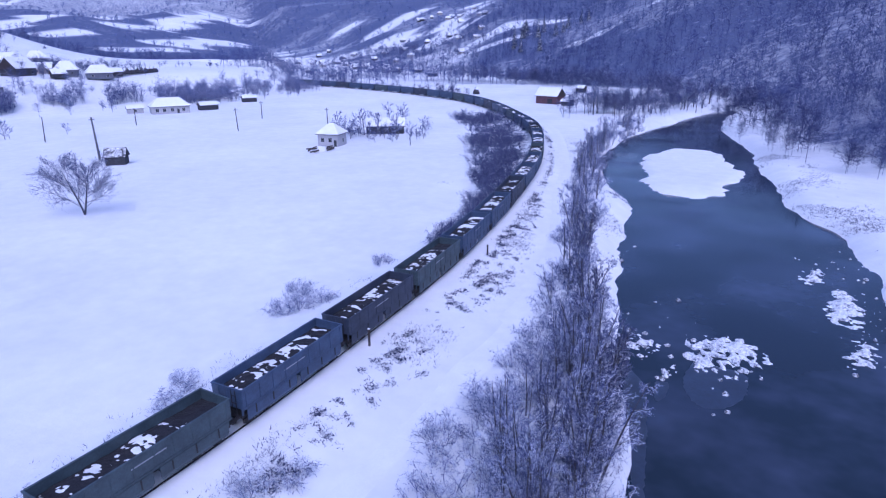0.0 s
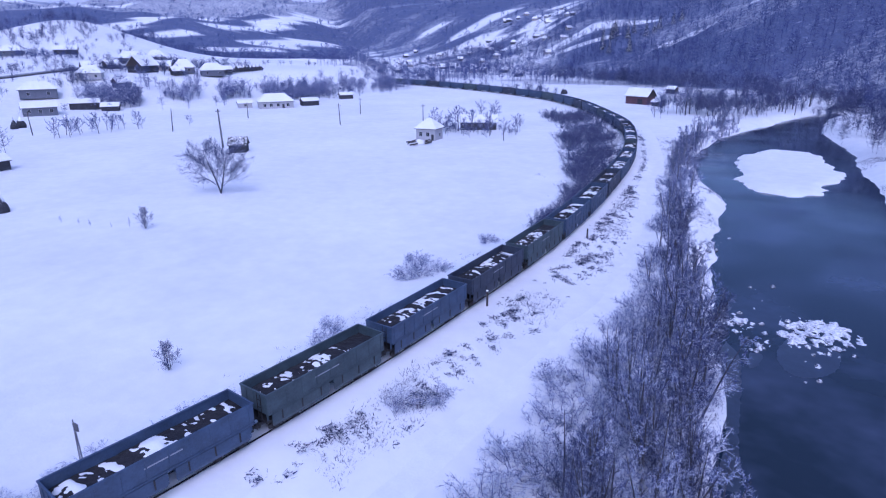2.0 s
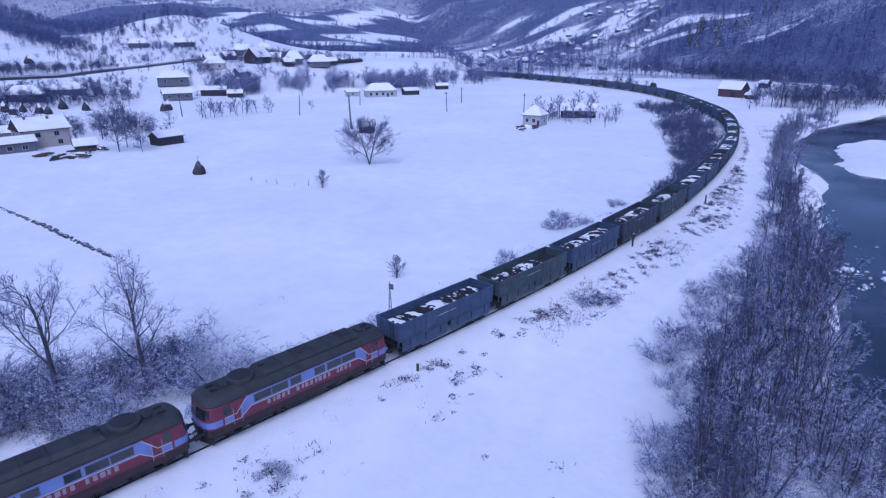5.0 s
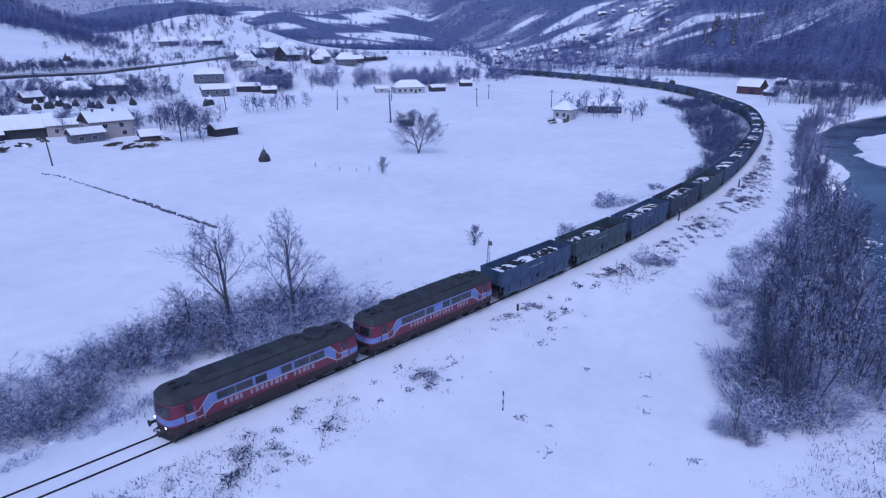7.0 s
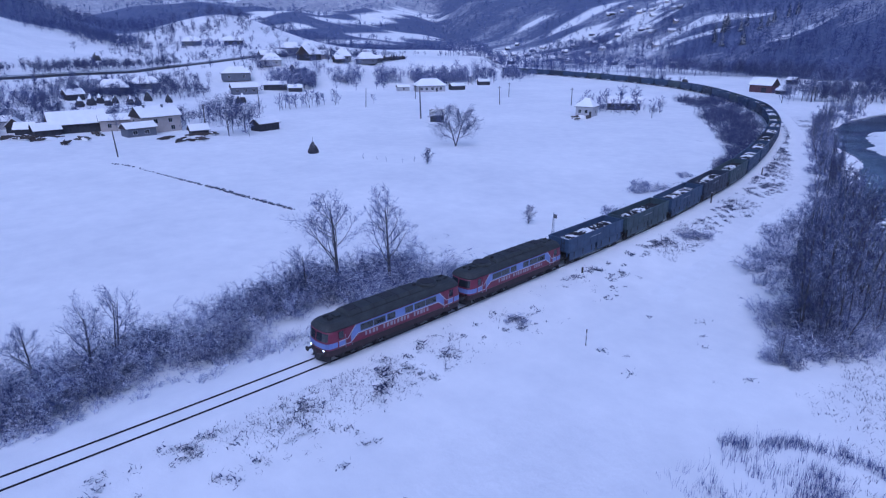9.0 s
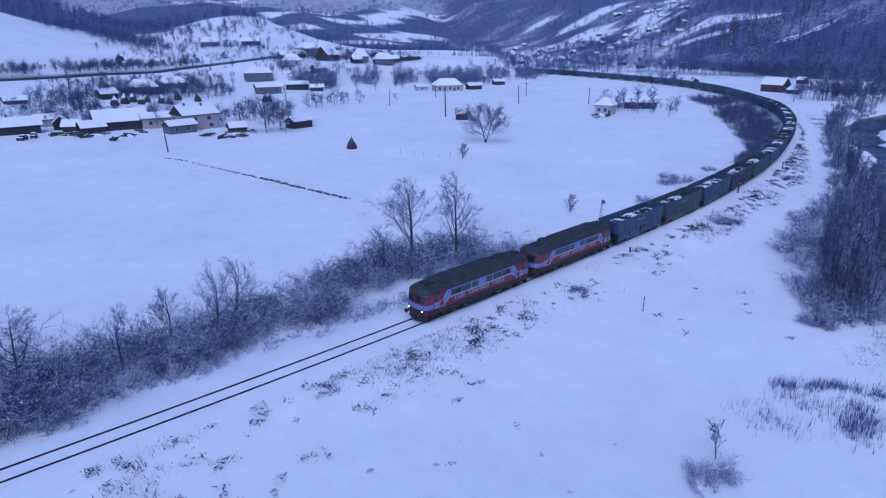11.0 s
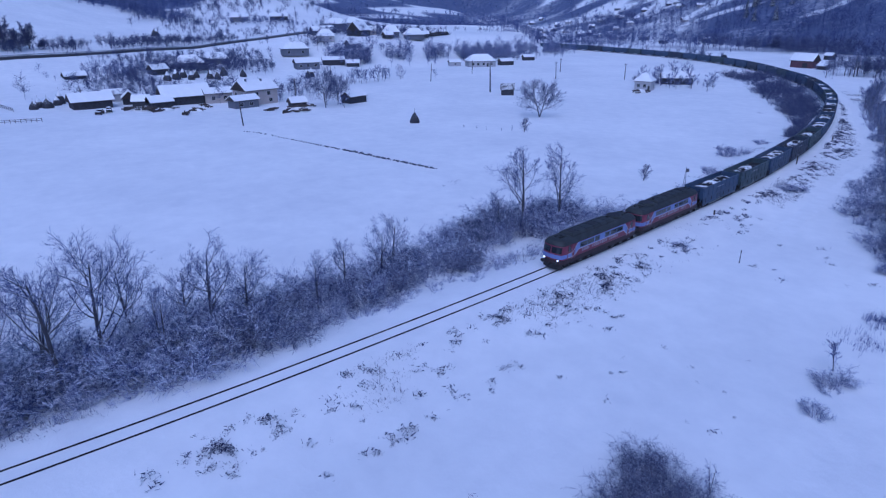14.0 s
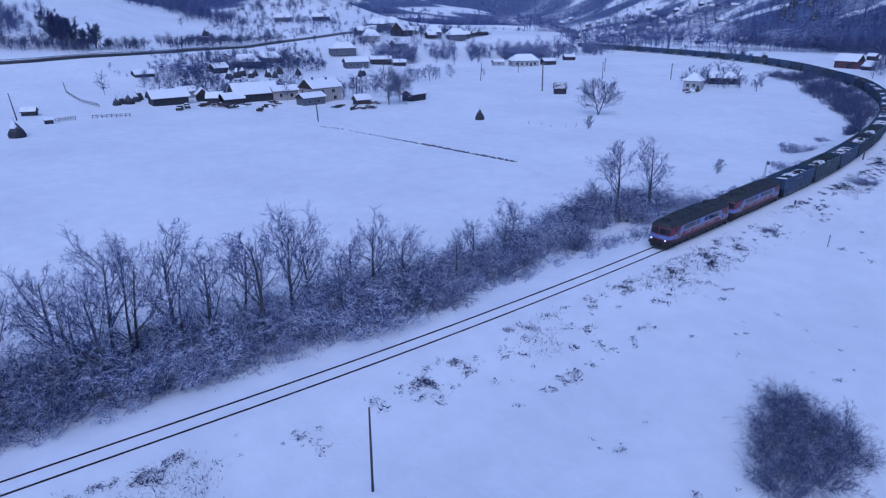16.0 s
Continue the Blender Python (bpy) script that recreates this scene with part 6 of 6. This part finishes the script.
far_grove("hill_edge_wood", [(-512, 102), (-545, 100), (-575, 98), (-600, 80), (-612, 62)], 230, 9.0, DARK_T, 0.5, 0.9, "dark wood along the hill edge", WOODS, seed=71)
far_grove("knoll_hedge", [(-492, 110), (-508, 128), (-486, 138), (-452, 150), (-440, 168)], 130, 6.0, FARTREE, 0.5, 0.9, "dark hedges and trees on the knoll", WOODS, seed=72)
far_grove("farm_trees", [(-240, -45), (-232, -20), (-222, 5), (-205, 22), (-196, 34)], 150, 7.0, FARTREE, 0.6, 1.2, "bare trees round the farmyard", seed=39)
far_grove("hill_village_trees", [(-330, 560), (-450, 640), (-560, 700), (-520, 790), (-640, 860)], 420, 55, FARTREE, 0.9, 1.5, "bare trees round the far village", seed=40)
far_grove("garden_brush", [(-136, 154), (-128, 158), (-118, 158), (-112, 164)], 46, 3.0, FARTREE, 0.3, 0.75, "dark garden brush round the cottage", seed=64)
far_grove("terrace_trees", [(-395, 225), (-375, 262), (-345, 292)], 22, 3.0, FARTREE[:2], 0.5, 0.8, "small bare trees on the terrace edge", seed=35)
far_grove("valley_trees", [(-165, 285), (-200, 310), (-250, 325), (-300, 335)], 90, 4.0, FARTREE, 0.6, 1.0, "bare trees beyond the railway", seed=36)
grove([(-92, 246), (-76, 262), (-62, 285), (-58, 315)], 34, 6.0, [SAPLING[0], SAPLING[2], TALL[3], ORCHARD[2]], 0.9, 1.3, "bare tree at the river bend", "trees at the river bend")
BIGDARK = [grown_tree(61, 15, 0.62, 0.12, 16, 7, 9, 6, stems=3, twig_r=0.05), grown_tree(62, 13, 0.70, 0.10, 14, 7, 9, 6, stems=3, twig_r=0.05)]
for k, (x, y, sc) in enumerate(((-352, -40, 1.0), (-356, -44, 1.15), (-362, -47, 1.2), (-350, -34, 0.8), (-357, -29, 0.85), (-366, -42, 1.1))):
    planted("tree", BIGDARK[k % 2], x, y, sc, 50 * k, "large dense dark tree beside the hillside road", "tree", "trees beside the road", twigs=BRUSH)


def conifer(seed, tall):
    r2 = random.Random(seed)
    trunk, g = Geo(), Geo()
    trunk.tube([(0, 0, -0.3), (0, 0, tall * 0.95)], [tall * 0.016, 0.03], 6)
    for k in range(26):
        f = k / 25
        z, reach = tall * (0.08 + 0.9 * f), tall * 0.2 * (1 - f) + 0.2
        for j in range(9):
            a = r2.uniform(0, 2 * math.pi)
            tip = Vector((math.cos(a) * reach, math.sin(a) * reach, z - reach * 0.35))
            side = Vector((-math.sin(a), math.cos(a), 0)) * reach * 0.28
            mid = Vector((math.cos(a) * reach * 0.5, math.sin(a) * reach * 0.5, z - reach * 0.08))
            g.add([(0, 0, z), mid + side, tip, mid - side, mid + Vector((0, 0, -0.25))], [(0, 1, 2), (0, 2, 3), (0, 4, 1), (0, 3, 4), (1, 4, 2), (4, 3, 2)])
    return trunk.mesh("trunk"), g.mesh("crown")


SPRUCE = [conifer(1, 15), conifer(2, 18)]
for k in range(16):
    az, r = radians(18.5 + 6.5 * rnd.random()), 640 + rnd.uniform(0, 120)
    x, y = AZ0[0] - math.sin(az) * r, AZ0[1] + math.cos(az) * r
    t = thing("spruce", at_ground(x, y, rnd.uniform(0, 360), 0.2) @ Matrix.Diagonal((1, 1, rnd.uniform(0.8, 1.2), 1)), "dark spruce dusted with snow on the hillside", "tree", "spruces")
    part("trunk", SPRUCE[k % 2][0], BARK, t)
    part("crown", SPRUCE[k % 2][1], NEEDLE, t)


def woods(name, r0, r1, spacing, templates, label, seed, lo, hi, az0=-9, az1=97, material=None):
    g = np.random.RandomState(seed)
    area = 0.5 * (r1 ** 2 - r0 ** 2) * radians(az1 - az0)
    n = int(area / spacing ** 2)
    r = np.sqrt(g.rand(n) * (r1 ** 2 - r0 ** 2) + r0 ** 2)
    a = np.radians(az0 + (az1 - az0) * g.rand(n))
    x, y = AZ0[0] - np.sin(a) * r, AZ0[1] + np.cos(a) * r
    keep = (g.rand(n) < wooded(x, y) * 1.05 - 0.03) & (river_depth(x, y) < -3)
    x, y = x[keep], y[keep]
    tris = spread_copies(templates, x, y, height(x, y), lo + (hi - lo) * g.rand(len(x)), seed + 1)
    me = loose_mesh(name, tris)
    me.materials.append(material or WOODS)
    tagged(new(name, me), label, "woods", kind="stuff")


BANK_T = [wood_template(k, 12, 80, 0.06, 0.38) for k in range(30, 34)]
NEAR_T = [wood_template(k, 11, 28, 0.11, 0.36) for k in range(4)]
MID_T = [wood_template(k, 12, 14, 0.21, 0.38) for k in range(10, 14)]
FAR_T = [wood_template(k, 10, 10, 0.55, 0.6) for k in range(20, 23)]
woods("hillside_wood", 110, 300, 4.3, BANK_T, "dense bare woodland on the slope above the river", 1, 0.5, 1.15, -9, 15)
woods("hillside_wood", 300, 430, 4.3, NEAR_T, "dense bare woodland on the hillside", 6, 0.6, 1.15, -9, 24)
woods("hillside_wood", 430, 650, 6.0, MID_T, "bare woodland on the snowy hillside", 2, 0.6, 1.1)
woods("hillside_wood", 650, 1000, 9.0, MID_T, "bare woodland higher on the snowy hillside", 8, 0.7, 1.2)
far_grove("bank_trees", [(-33, 262), (-30, 240), (-18, 214), (-9, 192), (-1, 178), (8, 160), (17, 146), (28, 138)], 38, 5.0, DARK_T, 0.6, 1.3, "large dark bare trees along the far river bank", seed=61)
far_grove("bend_trees", [(-96, 250), (-82, 262), (-70, 282), (-62, 302), (-50, 318), (-30, 300)], 170, 8.0, DARK_T, 0.45, 0.95, "dark bare trees round the head of the river bend", seed=62)
far_grove("foot_trees", [(-62, 330), (-90, 380), (-140, 405), (-190, 420), (-250, 440)], 270, 10.0, DARK_T, 0.6, 1.1, "dark bare trees at the foot of the hill", seed=63)
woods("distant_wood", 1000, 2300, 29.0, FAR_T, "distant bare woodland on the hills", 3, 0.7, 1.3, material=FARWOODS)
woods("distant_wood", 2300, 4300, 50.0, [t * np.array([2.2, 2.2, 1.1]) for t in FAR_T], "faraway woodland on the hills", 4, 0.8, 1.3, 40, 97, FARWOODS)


def thicket():
    """The dark brush that fills the inside of the curve."""
    g = np.random.RandomState(12)
    n = 190
    y = 72 + 146 * g.rand(n)
    edge = np.interp(y, TRACK[:, 1][60:200], TRACK[:, 0][60:200])
    x = edge - 4.5 - np.interp(y, (72, 95, 112, 125, 165, 218), (2, 3, 6, 11, 17, 18)) * g.rand(n)
    sc = (0.75 + 0.75 * g.rand(n)) * np.interp(y, (90, 115), (0.6, 1.15))
    me = loose_mesh("thicket", spread_copies([grown_shrub(k, 2.9, 3.6, 14, 7, 5, 0.024).tris for k in (71, 72, 73)], x, y, height(x, y), sc, 5))
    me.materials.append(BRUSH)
    tagged(new("thicket", me), "dark thicket inside the railway curve", "thicket", kind="stuff")


thicket()


def undergrowth():
    """Low frosted brush, grown together, on the strip between the lane and the river."""
    x, y, sc = np.array([p[0] for p in LOW_GROWTH]), np.array([p[1] for p in LOW_GROWTH]), np.array([p[2] for p in LOW_GROWTH])
    me = loose_mesh("undergrowth", spread_copies([u.tris * np.array([1.35, 1.35, 1.0]) for u in UNDER], x, y, height(x, y), sc, 55))
    me.materials.append(SOFTTWIG)
    tagged(new("undergrowth", me), "low frosted undergrowth on the river bank and beside the rails", "undergrowth", kind="stuff")


undergrowth()


def weeds():
    g = np.random.RandomState(9)
    n = 300000
    x, y = -75 + 100 * g.rand(n), -125 + 310 * g.rand(n)
    keep = (g.rand(n) < 0.75 * scrub_density(x, y)) & (height(x, y) > -3.3)
    x, y = x[keep][:15000], y[keep][:15000]
    temps = []
    for s in range(6):
        tris = []
        for k in range(6):
            a, lean = g.rand() * 6.28, 0.6 + 1.4 * g.rand()
            d = np.array([math.cos(a) * lean, math.sin(a) * lean, 1.0])
            d = d / np.linalg.norm(d) * (0.14 + 0.26 * g.rand())
            u = np.array([-math.sin(a), math.cos(a), 0]) * (0.016 + 0.030 * g.rand())
            b = np.array([g.randn() * 0.14, g.randn() * 0.14, -0.03])
            tris.append([b - u, b + u, b + d])
        temps.append(np.array(tris))
    me = loose_mesh("dry_weeds", spread_copies(temps, x, y, height(x, y), 0.6 + 0.9 * g.rand(len(x)), 4))
    me.materials.append(WEED)
    tagged(new("dry_weeds", me), "dry weeds and stalks poking through the snow", "weeds", kind="stuff")


weeds()


def brambles():
    """Low tangles of bramble on the bank between the line and the lane."""
    g = np.random.RandomState(23)
    plants = []
    for k in range(4):
        tris = []
        for j in range(20):
            b = np.array([*(g.randn(2) * 0.30), 0.0])
            b[2] = abs(g.randn()) * 0.10 * math.exp(-(b[0] ** 2 + b[1] ** 2))
            d = g.randn(3) * np.array([1, 1, 0.6]) + np.array([0, 0, 0.5])
            d = d / np.linalg.norm(d) * (0.14 + 0.30 * g.rand())
            u = np.cross(d, g.randn(3))
            u = u / np.linalg.norm(u) * (0.022 + 0.040 * g.rand())
            tris.append([b - u, b + u, b + d])
        plants.append(np.array(tris))
    n = 54000
    ys = -120 + 330 * g.rand(n)
    off = 3.0 + 10.0 * g.rand(n)
    xs = np.interp(ys, TRACK[:, 1], TRACK[:, 0]) + off
    thick = 0.50 * smoothstep(-0.05, 0.5, vnoise(xs, ys, 3.0, 81, 3)) * smoothstep(2.9, 3.8, off) * smoothstep(9.6, 6.5, off)
    for cx, cy, sx, sy, k in ((-28.4, -28, 0.9, 2.4, 1.0), (-27.5, -17, 0.8, 1.8, 1.0), (-27.2, -33, 0.8, 2.0, 0.7), (-30.4, 15.5, 0.9, 2.8, 0.9), (-28.2, 22.5, 0.8, 1.8, 0.9), (-36.5, 69, 1.2, 4.0, 0.9), (-33.4, 60, 1.5, 4.0, 1.0), (-39.8, 80, 1.4, 5.0, 0.9),
                              (-46, 100, 1.5, 6, 0.9), (-55, 123, 1.5, 6, 0.8), (-30.2, 29, 1.0, 2.4, 0.8), (-31.4, 42, 1.0, 3.0, 0.7), (-29.1, -76.6, 0.9, 2.4, 0.9), (-32.6, -100, 1.0, 3.0, 0.9), (-30.2, -64, 0.9, 3.0, 0.6), (-29.0, -50, 0.9, 4.0, 0.5), (-22.9, -57.6, 0.7, 2.4, 0.4), (-22.0, -66.5, 0.6, 3.0, 0.5), (-22.6, -41.5, 0.5, 2.0, 0.4)):
        thick = np.maximum(thick, k * np.exp(-0.5 * ((xs - cx) / sx) ** 2 - 0.5 * ((ys - cy) / sy) ** 2))
    keep = (g.rand(n) < 1.0 * thick * smoothstep(-0.05, 0.35, vnoise(xs, ys, 0.9, 84, 2))) & (nearest(LANE, xs, ys)[0] > 2.0)
    xs, ys = xs[keep], ys[keep]
    n = 120
    xs, ys = np.concatenate([xs, -20 + 16 * g.rand(n)]), np.concatenate([ys, -110 + 110 * g.rand(n)])
    keep = (vnoise(xs, ys, 12, 83, 2) > 0.1) | (np.arange(len(xs)) < len(xs) - n)
    xs, ys = xs[keep], ys[keep]
    sc = 0.4 + 0.8 * g.rand(len(xs)) ** 2
    me = loose_mesh("brambles", spread_copies(plants, xs, ys, height(xs, ys), sc, 24))
    me.materials.append(WEED)
    tagged(new("brambles", me), "low snowy brambles beside the railway", "brambles", kind="stuff")


brambles()


def reed_bed():
    """Dry upright reeds in a bow across the wet end of the meadow."""
    g, tris = np.random.RandomState(44), []
    arms = ((((-5.2, -19.6), (-3.2, -18.6), (-1.9, -16.4), (-0.1, -15.6), (2.2, -15.0), (4.4, -15.8)), 0.45, 620), (((1.0, -18.0), (1.6, -20.4), (1.8, -23.0)), 0.9, 520), (((-5.2, -26.9), (-3.8, -25.6), (-1.4, -25.4)), 0.9, 170), (((-3.6, -21.6), (-1.0, -20.8)), 1.0, 140))
    for points, wide, n in arms:
        line = spline(points, 0.2)
        i = g.randint(0, len(line), n)
        x, y = line[i, 0] + g.randn(n) * wide, line[i, 1] + g.randn(n) * wide
        keep = vnoise(x, y, 0.8, 45, 2) > -0.3
        for px, py, pz in zip(x[keep], y[keep], height(x[keep], y[keep])):
            for k in range(3):
                a, tall = g.rand() * 6.28, 0.45 + 0.75 * g.rand()
                u = np.array([math.cos(a), math.sin(a), 0]) * (0.007 + 0.010 * g.rand())
                b = np.array([px + 0.1 * g.randn(), py + 0.1 * g.randn(), pz - 0.05])
                tris.append([b - u, b + u, b + np.array([0.16 * g.randn(), 0.16 * g.randn(), 1.0]) * tall])
    me = loose_mesh("reeds", np.array(tris))
    me.materials.append(SOFTTWIG)
    tagged(new("reeds", me), "dry upright reeds standing in the snowy meadow", "reeds", kind="stuff")


reed_bed()


def river_stones():
    """Snow-capped stones and lumps of ice along the shoals and banks."""
    g, out = np.random.RandomState(14), Geo()
    spots = []
    for cx, cy, sx, sy, n in ((-14.2, 60.8, 1.2, 2.2, 40), (-9.9, 55.8, 0.4, 1.0, 12), (-6.8, 63.4, 2.2, 1.6, 44), (-4.6, 61.6, 1.2, 1.8, 20), (3.5, 100, 2.5, 2.5, 30), (6.5, 79, 1.6, 7.0, 70), (-23.6, 86, 0.9, 5.0, 26), (-5.0, 52, 0.7, 0.7, 4), (-12, 72, 4, 4, 10)):
        spots += list(zip(cx + g.randn(n) * sx, cy + g.randn(n) * sy))
    for x, y in spots:
        s = 0.08 + 0.30 * g.rand() ** 3
        z = max(ground_z(x, y), -3.60)
        rows = [[(x + math.cos(k * 1.0472) * s * q * (0.7 + 0.6 * g.rand()), y + math.sin(k * 1.0472) * s * 1.3 * q * (0.7 + 0.6 * g.rand()), z + h * s * (0.8 + 0.5 * g.rand())) for k in range(6)] for h, q in ((-0.4, 1.0), (0.35, 0.9), (0.85, 0.35))]
        out.loft(rows)
    solid("river_stones", out, ICE, pose(0, 0, 0), "snow-capped stones and ice lumps in the river", "stones", kind="stuff")


river_stones()


def shoal(cx, cy, sx, sy, seed, rim):
    """A low bar of gravel and frosted stones that breaks the water in patches."""
    n, m = int(5 * sx / 0.16), int(5 * sy / 0.16)
    xs, ys = np.linspace(cx - 2.5 * sx, cx + 2.5 * sx, n), np.linspace(cy - 2.5 * sy, cy + 2.5 * sy, m)
    X, Y = np.meshgrid(xs, ys)
    q = np.hypot((X - cx) / sx, (Y - cy) / sy) + 0.35 * vnoise(X, Y, 2.0, seed + 5, 2)
    swell = np.exp(-0.5 * ((q - rim) / (0.75 if rim else 0.9)) ** 2) * (0.55 + 0.45 * smoothstep(-1.5, 0.8, (Y - cy) / sy - 0.4 * (X - cx) / sx))
    ridge = 1 - 2.2 * np.abs(vnoise(X + 0.5 * Y, Y * 0.7, 1.1, seed, 3))
    z = -3.86 + swell * (0.31 + 0.42 * ridge + 0.45 * vnoise(X, Y, 0.7, seed + 3, 2)) + 0.05 * vnoise(X, Y, 0.4, seed + 9, 1)
    me = grid_mesh("gravel_bar", xs, ys, z)
    me.materials.append(SHOAL)
    tagged(new("gravel_bar", me), "frosted gravel bar breaking the dark river", "gravel bar", kind="stuff")


for k, (cx, cy, sx, sy, rim) in enumerate(((-13.6, 61.0, 1.9, 3.0, 0), (-9.9, 56.5, 0.7, 1.8, 0), (-6.0, 62.2, 2.7, 3.6, 0.75), (0.8, 93.0, 1.6, 4.0, 0), (4.6, 82.0, 1.8, 6.0, 0.4), (6.2, 70.0, 1.4, 4.0, 0.3))):
    shoal(cx, cy, sx, sy, 90 + 3 * k, rim)


def ice_sheet(outline, label):
    g = np.random.RandomState(int(100 + abs(outline[0][0]) * 7))
    line = spline(list(outline) + [outline[0]], 0.35)
    ring = [(x + 0.05 * g.randn(), y + 0.05 * g.randn()) for x, y in line[:-1]]
    solid("ice_sheet", Geo().prism(ring, -3.53, -3.475), THIN_ICE, pose(0, 0, 0), label, "ice", "river ice")


ice_sheet([(-13.2, 55.5), (-11.2, 53.0), (-9.6, 47.5), (-8.2, 42.0), (-7.0, 37.0), (-5.5, 32.0), (-7.0, 32.0), (-8.2, 38.0), (-10.4, 45.0), (-12.9, 52.0)], "thin grey shelf of ice along the river bank")
ice_sheet([(-8.4, 60.0), (-6.0, 60.6), (-3.4, 60.0), (-3.0, 56.6), (-3.9, 53.6), (-5.6, 52.2), (-7.1, 53.0), (-8.4, 56.0)], "thin grey ice below the gravel bar")
ice_sheet([(-10.6, 54.6), (-9.5, 54.8), (-9.2, 52.6), (-9.6, 51.0), (-10.2, 52.5)], "small sheet of thin grey ice in the river")


def far_ridge(name, dist, lo, wave, seed, material, label, category):
    """A hazy silhouette that closes the valley, far behind everything."""
    az = np.linspace(10, 135, 251)
    el = lo + wave * vnoise(az, az * 0 + 3.3, 13, seed, 4)
    x, y = AZ0[0] - np.sin(np.radians(az)) * dist, AZ0[1] + np.cos(np.radians(az)) * dist
    rows = [[(a * q, b * q, max(27 + dist * math.tan(radians(e * f)), -30) if f else -30) for a, b, e in zip(x, y, el)] for f, q in ((0, 0.965), (0.45, 0.985), (0.8, 0.995), (1, 1))]
    ob = part(name, Geo().loft(rows, closed=False, caps=False), material, None, "", True)
    tagged(ob, label, category, kind="structure")


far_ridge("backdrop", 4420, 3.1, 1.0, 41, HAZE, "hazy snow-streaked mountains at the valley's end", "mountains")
far_ridge("backdrop", 4900, 9.0, 1.0, 43, MIST, "pale cloud lying over the far mountains", "cloud")
